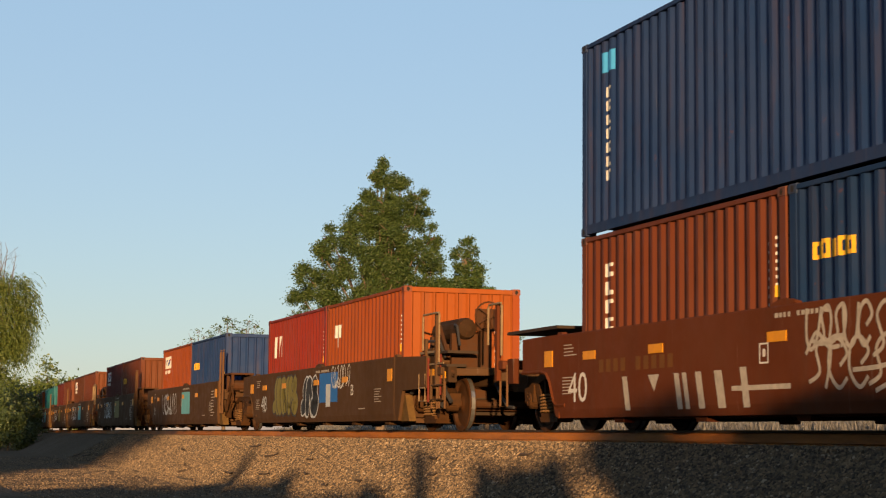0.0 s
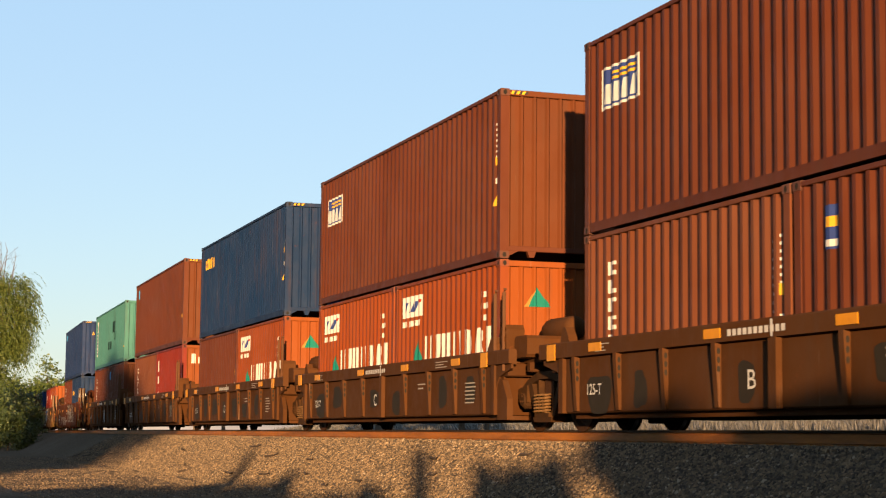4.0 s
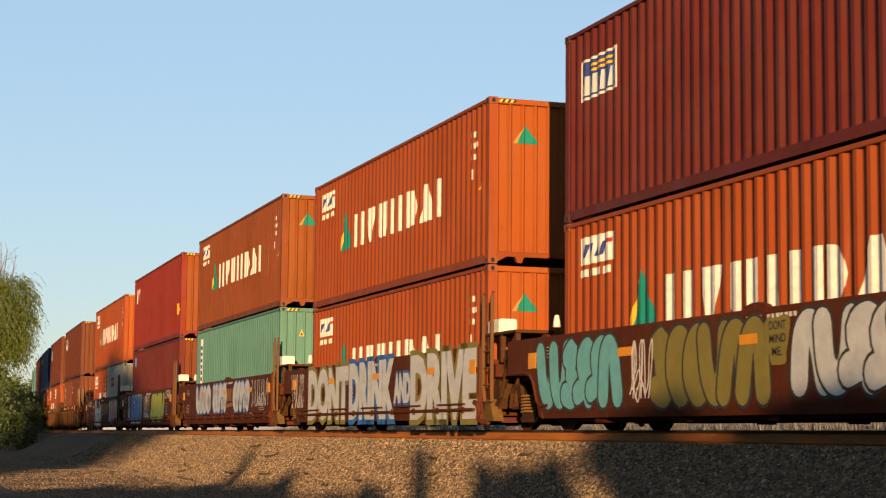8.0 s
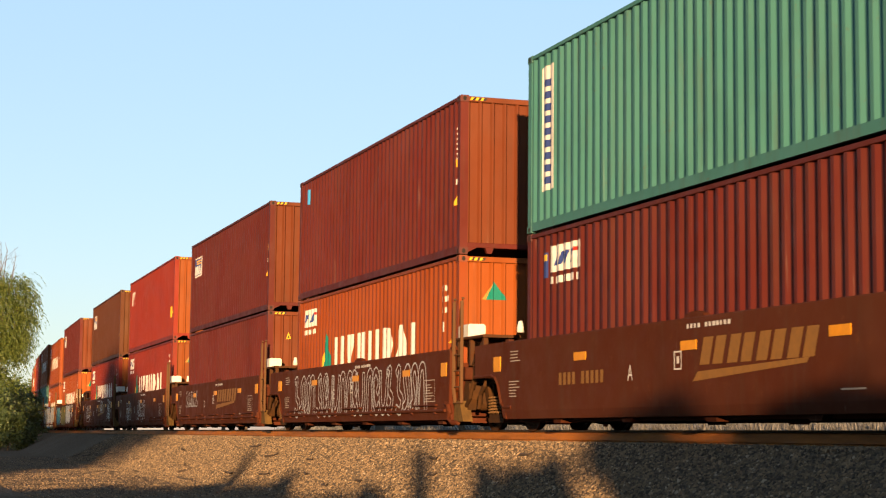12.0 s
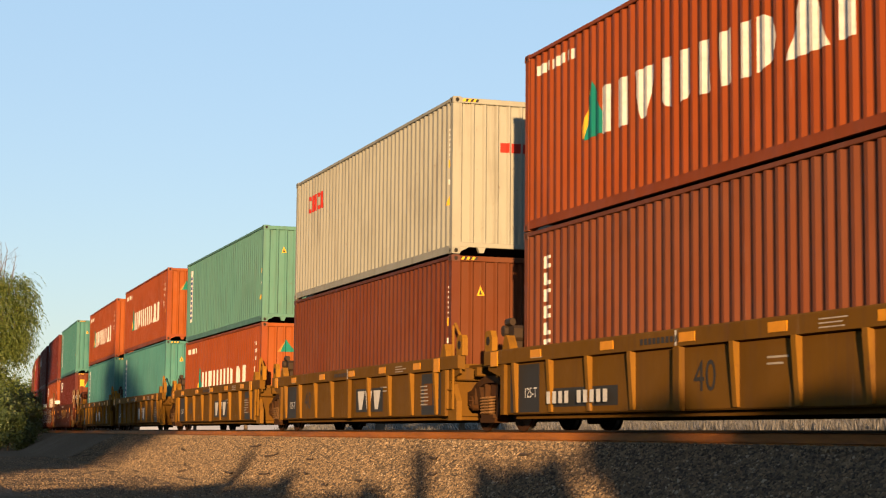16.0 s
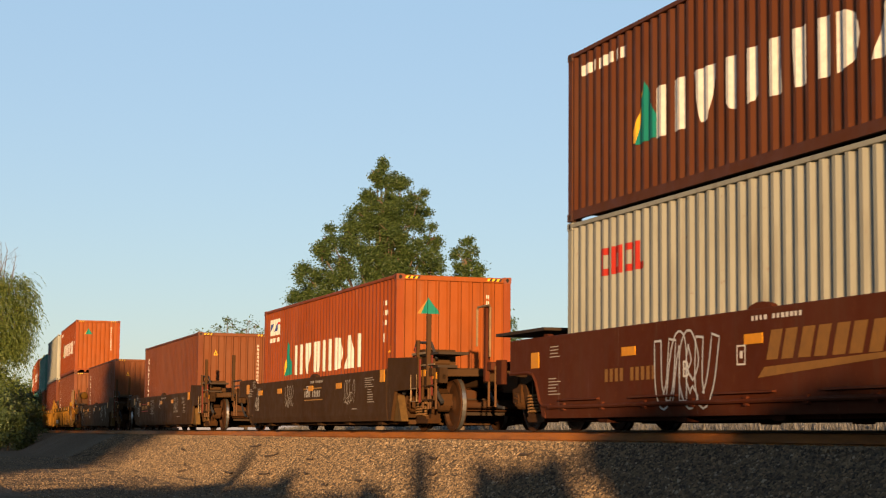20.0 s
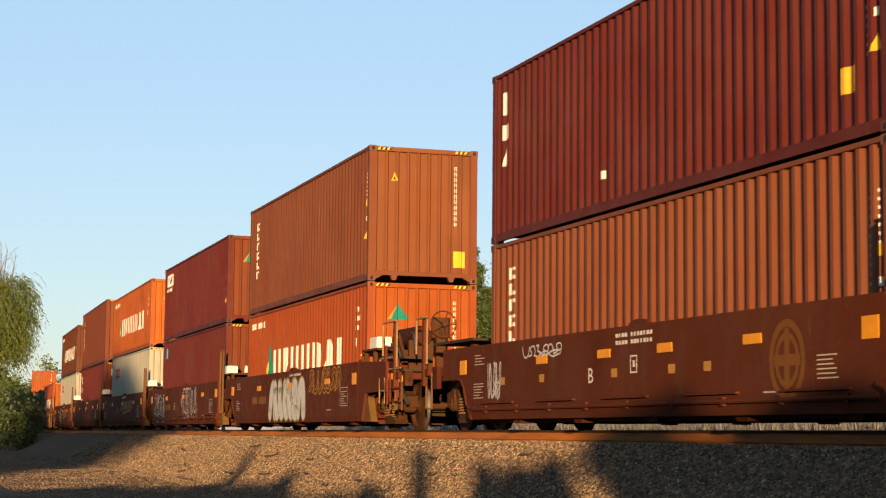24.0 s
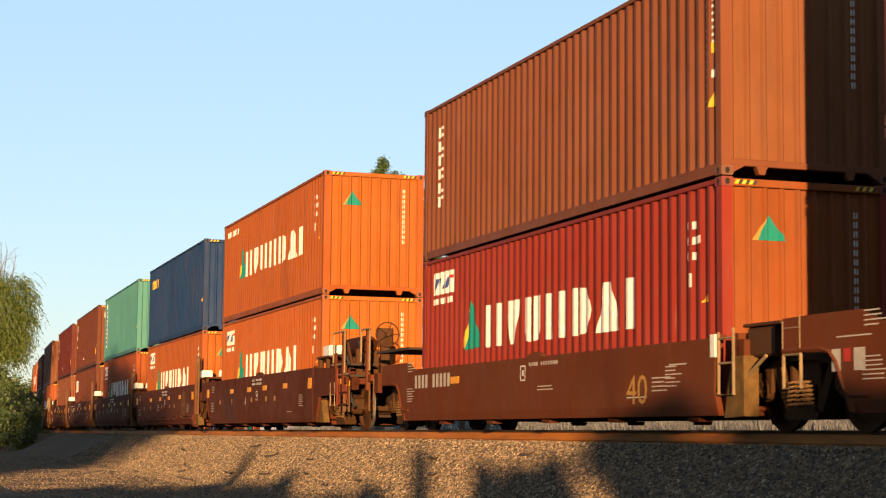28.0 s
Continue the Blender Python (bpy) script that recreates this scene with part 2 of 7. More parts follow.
    def mesh(self, name, *mats, smooth=False, clean=True):
        me = bpy.data.meshes.new(name)
        me.from_pydata(self.v, [], self.f)
        for m in mats:
            me.materials.append(m)
        if len(mats) > 1:
            me.polygons.foreach_set("material_index", self.k)
        if clean:
            bm = bmesh.new()
            bm.from_mesh(me)
            bmesh.ops.recalc_face_normals(bm, faces=bm.faces)
            bm.to_mesh(me)
            bm.free()
        if smooth:
            me.polygons.foreach_set("use_smooth", [True] * len(me.polygons))
        me.update()
        return me


def part(name, mesh, parent, label="", colour=None):
    """Links a mesh as one part under a thing or another part."""
    ob = new(name, mesh)
    ob.parent = parent
    if label:
        tagged(ob, label)
    if colour:
        ob.color = (*colour, 1)
    return ob


def thing(name, label, category, group="", kind=""):
    ob = new(name)
    ob.empty_display_size = 0.5
    return tagged(ob, label, category, group, kind)


STORE = {}


def stored(key, build):
    """One mesh for all alike parts."""
    if key not in STORE:
        STORE[key] = build()
    return STORE[key]


# ---- the line of the track ----


def on_track(s, off=0.0, z=0.0):
    """The place at s metres along the track, off metres across it, and the heading there in radians."""
    if s >= CURVE_X:
        return Vector((s, TRACK_Y + off, z)), 0.0
    a = (CURVE_X - s) * CURVE_K
    r = 1 / CURVE_K
    return Vector((CURVE_X - r * math.sin(a) + off * math.sin(a), TRACK_Y + r * (1 - math.cos(a)) + off * math.cos(a), z)), a


def track_pose(s):
    p, a = on_track(s)
    return Matrix.Translation(p) @ Matrix.Rotation(-a, 4, "Z")


def run(t):
    """How far the train has run after t seconds: it gathers a little speed."""
    return 20.6 * t + 0.0175 * t * t

# ---- containers ----
CW = 2.438          # a container's width
LONG, SHORT = 12.192, 6.058
TALL, STD = 2.896, 2.591
POST = 0.15         # how far the corner posts reach along the side


def side_folds(length):
    """Break points (x, depth) of the folded side wall."""
    n = round((length - 2 * POST) / 0.278)
    pitch = (length - 2 * POST) / n
    out = []
    for i in range(n):
        x = -length / 2 + POST + i * pitch
        out += [(x, 0.0), (x + 0.26 * pitch, 0.0), (x + 0.5 * pitch, 0.036), (x + 0.76 * pitch, 0.036)]
    return out + [(length / 2 - POST, 0.0)]


def end_folds():
    """Break points (y, depth) of the folded end wall."""
    n, a = 9, CW / 2 - POST
    pitch = 2 * a / n
    out = []
    for i in range(n):
        y = -a + i * pitch
        out += [(y, 0.0), (y + 0.12 * pitch, 0.0), (y + 0.26 * pitch, 0.042), (y + 0.86 * pitch, 0.042)]
    return out + [(a, 0.0)]


SIDE_Y, END_IN = CW / 2 - 0.016, 0.03


def side_panel_mesh(length, height):
    s = Shape()
    for (x0, d0), (x1, d1) in zip(side_folds(length), side_folds(length)[1:]):
        for z0, z1 in ((0.15, height - 0.05),):
            s.poly([(x0, -SIDE_Y + d0, z0), (x1, -SIDE_Y + d1, z0), (x1, -SIDE_Y + d1, z1), (x0, -SIDE_Y + d0, z1)])
    return s.mesh("side_panel", PAINT, clean=False)


def end_panel_mesh(length, height):
    s, x = Shape(), length / 2 - END_IN
    for (y0, d0), (y1, d1) in zip(end_folds(), end_folds()[1:]):
        s.poly([(x - d0, y0, 0.2), (x - d1, y1, 0.2), (x - d1, y1, height - 0.08), (x - d0, y0, height - 0.08)])
    return s.mesh("end_panel", PAINT, clean=False)


def casting_mesh():
    """A corner fitting at the outer top corner of the near end; its slots are flat ovals with the shade painted in."""
    s = Shape()
    s.box(-0.178, 0.004, -0.004, 0.162, -0.118, 0.004, 0, 0.012)
    hole = [(0.03 * math.cos(a) * 1.15, 0.042 * math.sin(a)) for a in np.linspace(0, 2 * math.pi, 12, endpoint=False)]
    s.poly([(0.006, 0.08 + u, -0.058 + w) for u, w in hole], 1)
    s.poly([(-0.09 + u, -0.006, -0.058 + w) for u, w in hole], 1)
    return s.mesh("corner_casting", PAINT, DARK, clean=False)


def clip_slab(pts, a, b):
    """The part of a convex outline between two upright lines."""
    for limit, keep in ((a, 1), (b, -1)):
        out = []
        for p, q in zip(pts, pts[1:] + pts[:1]):
            inp, inq = (p[0] - limit) * keep >= 0, (q[0] - limit) * keep >= 0
            if inp:
                out.append(p)
            if inp != inq:
                t = (limit - p[0]) / (q[0] - p[0])
                out.append((limit, p[1] + t * (q[1] - p[1])))
        pts = out
        if len(pts) < 3:
            return []
    return pts


def on_folds(shape, pts, folds, put, k=0):
    """Lays a convex outline as paint on a folded wall."""
    lo, hi = min(p[0] for p in pts), max(p[0] for p in pts)
    for (x0, d0), (x1, d1) in zip(folds, folds[1:]):
        if x1 <= lo or x0 >= hi or x1 - x0 < 1e-6:
            continue
        c = clip_slab(list(pts), max(x0, lo - 1), min(x1, hi + 1))
        if len(c) >= 3:
            shape.poly([put(x, d0 + (d1 - d0) * (x - x0) / (x1 - x0), z) for x, z in c], k)


def rect(x0, x1, z0, z1):
    return [(x0, z0), (x1, z0), (x1, z1), (x0, z1)]


def slant(x0, x1, z0, z1, lean):
    return [(x0, z0), (x1, z0), (x1 + lean, z1), (x0 + lean, z1)]


# Marks: lists of (outline, material) in metres from the left end and from the bottom.


def word_bars(x0, x1, z0, z1, widths, mat):
    """A painted word as seven plain forms of its size: bars, a wedge, a rounded pair, two facing triangles, a half disc, a peak and a bar."""
    total = sum(widths) + 0.30 * (len(widths) - 1)
    out, x, u, h = [], x0, (x1 - x0) / total, z1 - z0
    for i, w in enumerate(widths):
        w *= u
        if i == 0:
            out += [(rect(x, x + 0.34 * w, z0, z1), mat), (rect(x + 0.64 * w, x + w, z0, z1), mat)]
        elif i == 1:
            out.append(([(x + 0.34 * w, z0), (x + 0.68 * w, z0), (x + 1.04 * w, z1), (x - 0.02 * w, z1)], mat))
        elif i == 2:
            out += [([(x, z0 + 0.22 * h), (x + 0.16 * w, z0 + 0.05 * h), (x + 0.36 * w, z0), (x + 0.36 * w, z1), (x, z1)], mat), ([(x + 0.62 * w, z0), (x + 0.84 * w, z0 + 0.05 * h), (x + w, z0 + 0.22 * h), (x + w, z1), (x + 0.62 * w, z1)], mat)]
        elif i == 3:
            out += [([(x, z0), (x + 0.36 * w, z0), (x + 0.30 * w, z1), (x, z1)], mat), ([(x + 0.70 * w, z0), (x + w, z0), (x + w, z1), (x + 0.62 * w, z1)], mat)]
        elif i == 4:
            out.append((rect(x, x + 0.30 * w, z0, z1), mat))
            out.append(([(x + 0.42 * w, z0)] + [(x + (0.5 + 0.5 * math.cos(a)) * w, z0 + (0.5 + 0.5 * math.sin(a)) * h) for a in np.linspace(-1.2, 1.2, 7)] + [(x + 0.42 * w, z1)], mat))
        elif i == 5:
            out.append(([(x - 0.04 * w, z0), (x + 1.04 * w, z0), (x + 0.66 * w, z1), (x + 0.34 * w, z1)], mat))
        else:
            out.append((rect(x, x + w, z0, z1), mat))
        x += w + 0.30 * u
    return out


def column_forms(x0, x1, z0, z1, n, mat):
    """A column of white characters as plain angles: a stem with a foot at one end or the other."""
    u, w = (z1 - z0) / n, x1 - x0
    out = []
    for i in range(n):
        b, t = z0 + i * u, z0 + (i + 0.74) * u
        out.append((rect(x0, x0 + 0.42 * w, b, t), mat))
        k = (i * 7) % 3
        out.append((rect(x0 + 0.36 * w, x1, b if k else t - 0.3 * (t - b), b + 0.32 * (t - b) if k else t), mat))
        if k == 2:
            out.append((rect(x0 + 0.36 * w, x1, t - 0.26 * (t - b), t), mat))
    return out


def hollow(x0, x1, z0, z1, w, mat):
    """The four sides of a small painted square."""
    return [(rect(x0, x0 + w, z0, z1), mat), (rect(x1 - w, x1, z0, z1), mat), (rect(x0 + w, x1 - w, z1 - w, z1), mat), (rect(x0 + w, x1 - w, z0, z0 + w), mat)]


def fine_bars(x0, x1, z0, z1, n, mat, fill=0.7):
    u = (x1 - x0) / n
    return [(rect(x0 + i * u, x0 + (i + fill) * u, z0, z1), mat) for i in range(n)]


def column_bars(x0, x1, z0, z1, n, mat, fill=0.72):
    u = (z1 - z0) / n
    return [(rect(x0, x1, z0 + i * u, z0 + (i + fill) * u), mat) for i in range(n)]


def mark_peak(h, wide=False):
    """A green peak with a yellow flank, a long white word, and the small white signs of one shipping line."""
    b = h - 1.77
    out = [([(2.27, b + 0.05), (2.44, b + 0.02), (2.72, b + 0.82)], YELLOW), ([(2.42, b + 0.0), (3.25, b + 0.03), (2.72, b + 0.85)], GREEN)]
    if wide:
        return out + word_bars(3.05, 9.95, b + 0.0, b + 0.7, [1, 0.72, 1, 1, 1, 1, 0.36], WHITE) + fine_bars(0.5, 2.1, h - 0.42, h - 0.26, 8, WHITE)
    out += word_bars(3.5, 9.5, b, b + 0.72, [1, 0.72, 1, 1, 1, 1, 0.36], WHITE)
    return out + mark_box(h, 0.55)


def mark_box(h, x):
    """A white plate with slanted navy bars and a red corner, small white bars below."""
    out = [(rect(x, x + 1.2, h - 0.68, h - 0.27), WHITE)]
    out += [(slant(x + 0.12 + i * 0.2, x + 0.22 + i * 0.2, h - 0.58, h - 0.38, 0.1), NAVY) for i in range(4)]
    out += [(slant(x + 0.9, x + 1.12, h - 0.42, h - 0.36, 0.03), RED)]
    return out + fine_bars(x, x + 1.15, h - 0.86, h - 0.75, 7, WHITE)


def mark_flag(h):
    """A blue plate with a white edge, yellow waves and white bars."""
    x, z0, z1 = 0.55, h - 1.12, h - 0.5
    out = [(rect(x, x + 1.35, z0, z1), WHITE), (rect(x + 0.05, x + 1.3, z0 + 0.04, z1 - 0.04), NAVY)]
    out += [(slant(x + 0.4, x + 1.2, z1 - 0.14 - i * 0.08, z1 - 0.10 - i * 0.08, 0.06), YELLOW) for i in range(2)]
    return out + [(slant(x + 0.15 + i * 0.3, x + 0.33 + i * 0.3, z0 + 0.07, z0 + 0.36, 0.05), SILVER) for i in range(4)]


MARKS = {
    "peak": lambda h: mark_peak(h),
    "peak_wide": lambda h: mark_peak(h, True),
    "flag": mark_flag,
    "flag_plain": lambda h: [(rect(0.55, 1.9, h - 1.1, h - 0.5), WHITE), (rect(0.75, 1.3, h - 1.0, h - 0.72), PALE_PATCH), (rect(1.1, 1.8, h - 0.7, h - 0.6), SKYBLUE)],
    "box": lambda h: mark_box(h, 0.95) + [(rect(0.6, 0.82, h - 0.75, h - 0.35), NAVY), (rect(0.62, 0.8, h - 0.48, h - 0.38), YELLOW)],
    "box_plain": lambda h: mark_box(h, 0.5),
    "column": lambda h: column_forms(0.80, 1.08, h - 1.95, h - 0.38, 6, WHITE),
    "tag_column": lambda h: [(rect(0.72, 1.12, h - 0.55, h - 0.25), SKYBLUE)] + column_forms(0.82, 1.02, h - 2.15, h - 0.72, 7, WHITE),
    "tag": lambda h: [(rect(0.62, 0.92, h - 0.62, h - 0.26), SKYBLUE)],
    "strip": lambda h: [(rect(0.54, 1.06, 0.62, h - 0.28), WHITE)] + column_bars(0.62, 0.98, 0.72, h - 0.42, 9, NAVY, 0.6),
    "gold": lambda h: [m for i in range(5) for m in hollow(0.72 + i * 0.3, 0.97 + i * 0.3, h - 0.78, h - 0.48 + (0.03 if i % 2 else 0), 0.075, YELLOW)],
    "red_word": lambda h: [m for i in range(3) for m in hollow(1.2 + i * 0.40, 1.53 + i * 0.40, h - 0.90, h - 0.50, 0.10, RED)] + [(rect(2.4, 2.5, h - 0.9, h - 0.5), RED), (rect(2.5, 2.68, h - 0.9, h - 0.8), RED)],
    "slants": lambda h: [(slant(0.66, 0.98, h - 1.0, h - 0.46, 0.08), WHITE), (slant(1.12, 1.26, h - 1.0, h - 0.46, 0.12), WHITE), (slant(1.42, 1.56, h - 1.0, h - 0.46, 0.03), WHITE)],
    "three": lambda h: [(rect(0.50, 0.62, h - 0.75, h - 0.36), WHITE), (rect(0.46, 0.76, h - 1.18, h - 0.92), WHITE), (slant(0.46, 0.58, h - 1.62, h - 1.3, 0.14), WHITE)],
    "three_label": lambda h: MARKS["three"](h) + [(rect(11.2, 11.5, h - 2.35, h - 2.05), YELLOW), (rect(4.6, 4.72, 0.5, 0.62), WHITE)],
    "slants_label": lambda h: MARKS["slants"](h) + [(rect(11.3, 11.62, h - 2.1, h - 1.72), YELLOW)],
    "none": lambda h: [],
    "dark_block": lambda h: [(rect(0.54, 1.06, 0.62, h - 0.28), WHITE)] + column_bars(0.62, 0.98, 0.72, h - 0.42, 9, NAVY, 0.6) + fine_bars(6.9, 8.6, 1.45, 1.95, 5, GREENBLACK, 0.62) + fine_bars(5.6, 7.2, 0.75, 1.1, 4, GREENBLACK, 0.6) + fine_bars(8.2, 9.6, 1.1, 1.5, 3, GREENBLACK, 0.3),
    "gold_small": lambda h: [m for i in range(5) for m in hollow(0.5 + i * 0.18, 0.65 + i * 0.18, h - 0.92, h - 0.72 + (0.02 if i % 2 else 0), 0.05, YELLOW)],
    "dragon": lambda h: [(slant(0.62, 1.2, h - 0.78, h - 0.5, 0.1), WHITE), (rect(0.9, 1.04, h - 1.0, h - 0.6), WHITE)],
    "flagpole": lambda h: [(rect(0.62, 0.92, h - 0.85, h - 0.35), NAVY), (rect(0.64, 0.9, h - 0.6, h - 0.48), YELLOW), (rect(0.64, 0.9, h - 0.82, h - 0.74), WHITE)],
}
END_MARKS = {
    "peak": lambda h: [([(0.46, h - 0.78), (0.56, h - 0.78), (0.68, h - 0.46)], TAN), ([(0.54, h - 0.78), (0.94, h - 0.78), (0.68, h - 0.44)], GREEN)],
    "word": lambda h: [(rect(0.33, 0.47, h - 0.62, h - 0.3), WHITE), (rect(0.56, 0.74, h - 0.62, h - 0.4), WHITE), (slant(0.82, 0.94, h - 0.62, h - 0.4, 0.08), WHITE)],
    "sign": lambda h: [([(0.515, h - 0.73), (0.645, h - 0.73), (0.58, h - 0.55)], YELLOW), ([(0.55, h - 0.71), (0.61, h - 0.71), (0.58, h - 0.62)], BLACK)],
    "red_word": lambda h: [(rect(0.95 + i * 0.22, 1.12 + i * 0.22, h - 0.98, h - 0.8), RED) for i in range(4)],
    "peak_label": lambda h: END_MARKS["peak"](h) + [(rect(0.28, 0.5, h - 0.72, h - 0.36), YELLOW)],
    "sign_label": lambda h: END_MARKS["sign"](h) + [(rect(1.92, 2.18, h - 2.55, h - 2.2), YELLOW)],
    "label": lambda h: [(rect(1.75, 2.05, h - 2.3, h - 1.95), YELLOW)],
    "none": lambda h: [],
}


def marks_mesh(name, marks, folds, put, shift):
    mats = []
    s = Shape()
    for outline, mat in marks:
        if mat not in mats:
            mats.append(mat)
        on_folds(s, [(x + shift, z) for x, z in outline], folds, lambda x, d, z, lift=0.003 + 0.0015 * mats.index(mat): put(x, d, z, lift), mats.index(mat))
    return s.mesh(name, *mats, clean=False) if s.f else None


def pieces(marks):
    """Marks grouped into parts: marks that overlap are one emblem, the tiny bars together are fine print, the rest are single painted bars."""
    boxes = [(min(x for x, _ in m[0]), max(x for x, _ in m[0]), min(z for _, z in m[0]), max(z for _, z in m[0])) for m in marks]
    fine, groups = [], []
    for m, bx in zip(marks, boxes):
        if (bx[1] - bx[0]) * (bx[3] - bx[2]) < 0.03 and not any(bx[0] < g[1] and bx[1] > g[0] and bx[2] < g[3] and bx[3] > g[2] for g in boxes if g is not bx):
            fine.append(m)
            continue
        hit = next((g for g in groups if any(bx[0] < o[1] + 0.02 and bx[1] > o[0] - 0.02 and bx[2] < o[3] and bx[3] > o[2] for o in g[1])), None)
        if hit:
            hit[0].append(m)
            hit[1].append(bx)
        else:
            groups.append(([m], [bx]))
    out = [("painted_bar" if len(g[0]) == 1 else "emblem", g[0]) for g in groups]
    return out + ([("fine_print", fine)] if fine else [])


def data_marks(length, h):
    """Small rows of registration and weight figures near the right end of the side."""
    e = length
    out = column_bars(e - 0.50, e - 0.45, h - 2.0, h - 0.55, 14, WHITE, 0.4) + column_bars(e - 0.31, e - 0.27, h - 1.15, h - 0.5, 7, WHITE, 0.4)
    out += [(rect(e - 0.32, e - 0.24, h - 1.28, h - 1.14), YELLOW), (rect(e - 0.32, e - 0.24, h - 1.6, h - 1.5), WHITE), ([(e - 0.4, h - 1.98), (e - 0.2, h - 1.98), (e - 0.27, h - 1.78)], YELLOW)]
    return out


def peak_data_marks(length, h):
    e = length
    out = []
    for r, n in enumerate((2, 3, 2)):
        out += fine_bars(e - 1.05, e - 1.05 + 0.17 * n, h - 0.58 - 0.2 * r, h - 0.48 - 0.2 * r, n, WHITE, 0.5)
    return out + [(rect(e - 0.95, e - 0.89, h - 1.33, h - 1.15), WHITE), ([(e - 0.62, h - 1.55), (e - 0.4, h - 1.55), (e - 0.44, h - 1.4)], YELLOW)]


def container(length, height, colour, mark, end_mark, label):
    """A steel shipping container, its base at z = 0 and its middle at x = 0."""
    c = thing("shipping_container", label, "shipping container", "containers on the train")
    key = (length, height)
    a, b, h = length / 2, CW / 2, height
    dark = tuple(0.95 * v for v in colour)
    # low sun on the ends is painted in: reds turn brighter and more orange
    sunlit_tint = colour
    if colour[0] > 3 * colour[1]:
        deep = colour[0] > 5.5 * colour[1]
        sunlit_tint = ((1.35 if deep and colour[0] < 0.08 else 1.1) * colour[0], colour[1] + (0.18 if deep else 0.06) * colour[0], colour[2])

    def add(name, build, tint=colour, turn=False, text=""):
        ob = part(name, stored((name, *key), build), c, text, tint)
        if turn:
            ob.rotation_euler = (0, 0, math.pi)
        return ob
    for turn in (False, True):
        add("side_panel", lambda: side_panel_mesh(length, h), colour, turn)
        add("end_panel", lambda: end_panel_mesh(length, h), sunlit_tint, turn)
        add("top_rail", lambda: Shape().box(-a + 0.16, a - 0.16, -b, -b + 0.06, h - 0.075, h - 0.01, 0, 0.008).mesh("top_rail", PAINT), colour, turn)
        add("bottom_rail", lambda: Shape().prism([(-b + 0.004, 0.16), (-b + 0.06, 0.16), (-b + 0.06, 0.145), (-b + 0.02, 0.14), (-b + 0.02, 0.035), (-b + 0.06, 0.03), (-b + 0.06, 0.02), (-b + 0.004, 0.02)], "x", -a + 0.17, a - 0.17).mesh("bottom_rail", PAINT), dark, turn)
        add("end_header", lambda: Shape().box(a - 0.1, a - 0.006, -b + 0.15, b - 0.15, h - 0.11, h - 0.012, 0, 0.008).mesh("end_header", PAINT), sunlit_tint, turn)

        def sill():
            s = Shape().box(a - 0.12, a - 0.008, -b + 0.15, b - 0.15, 0.125, 0.215, 0, 0.008)
            for sgn in (-1, 1):
                s.prism([(sgn * (b - 0.15), 0.13), (sgn * (b - 0.34), 0.13), (sgn * (b - 0.15), 0.03)], "x", a - 0.1, a - 0.012)
                s.prism([(sgn * 0.56, 0.13), (sgn * 0.72, 0.13), (sgn * 0.68, 0.025), (sgn * 0.60, 0.025)], "x", a - 0.1, a - 0.012)
            return s.mesh("end_sill", PAINT)
        add("end_sill", sill, dark, turn)
        for near in (0, 1):
            def post():
                return Shape().prism([(a - 0.01, -b + 0.004), (a - 0.01, -b + 0.155), (a - 0.06, -b + 0.155), (a - 0.06, -b + 0.06), (a - 0.155, -b + 0.06), (a - 0.155, -b + 0.004)], "z", 0.11, h - 0.11).mesh("corner_post", PAINT)

            def post_far():
                return Shape().prism([(a - 0.01, b - 0.004), (a - 0.01, b - 0.155), (a - 0.06, b - 0.155), (a - 0.06, b - 0.06), (a - 0.155, b - 0.06), (a - 0.155, b - 0.004)], "z", 0.11, h - 0.11).mesh("corner_post", PAINT)
            p = part("corner_post", stored(("post", near, *key), post_far if near else post), c, "", colour)
            if turn:
                p.rotation_euler = (0, 0, math.pi)
    for sx in (-1, 1):
        for sy in (-1, 1):
            for top in (0, 1):
                k = part("corner_casting", stored("casting", casting_mesh), c, "", tuple(0.8 * v + 0.012 for v in colour))
                k.location = (sx * a, sy * b, h if top else 0.118)
                k.scale = (sx, -sy, 1)
    add("roof", lambda: Shape().box(-a + 0.1, a - 0.1, -b + 0.05, b - 0.05, h - 0.035, h - 0.02).mesh("roof", PAINT))
    add("floor_pan", lambda: Shape().box(-a + 0.13, a - 0.13, -b + 0.06, b - 0.06, 0.13, 0.16).mesh("floor_pan", DARK))

    def on_side(x, d, z, lift):
        return (x, -SIDE_Y + d - lift, z)

    def on_end(y, d, z, lift):
        return (a - END_IN - d + lift, y, z)
    small = peak_data_marks if mark.startswith("peak") else data_marks
    for i, (name, piece) in enumerate(pieces(MARKS[mark](h))):
        me = stored(("side", mark, i, *key), lambda: marks_mesh(name, piece, side_folds(length), on_side, -a))
        ob = part(name, me, c)
        if name == "fine_print":
            tagged(ob, kind="stuff")
    for i, (name, piece) in enumerate(pieces(END_MARKS[end_mark](h))):
        part(name, stored(("end", end_mark, i, *key), lambda: marks_mesh(name, piece, end_folds(), on_end, -b)), c)
    tagged(part("data_marking", stored(("data", mark.startswith("peak"), *key), lambda: marks_mesh("data_marking", small(length, h), side_folds(length), on_side, -a)), c), kind="stuff")
    tagged(part("number_marking", stored(("endnum", *key), lambda: marks_mesh("number_marking", column_bars(1.928, 1.946, h - 1.65, h - 0.32, 11, WHITE, 0.66) + column_bars(1.966, 1.984, h - 1.65, h - 0.32, 11, WHITE, 0.66), end_folds(), on_end, -b)), c), kind="stuff")
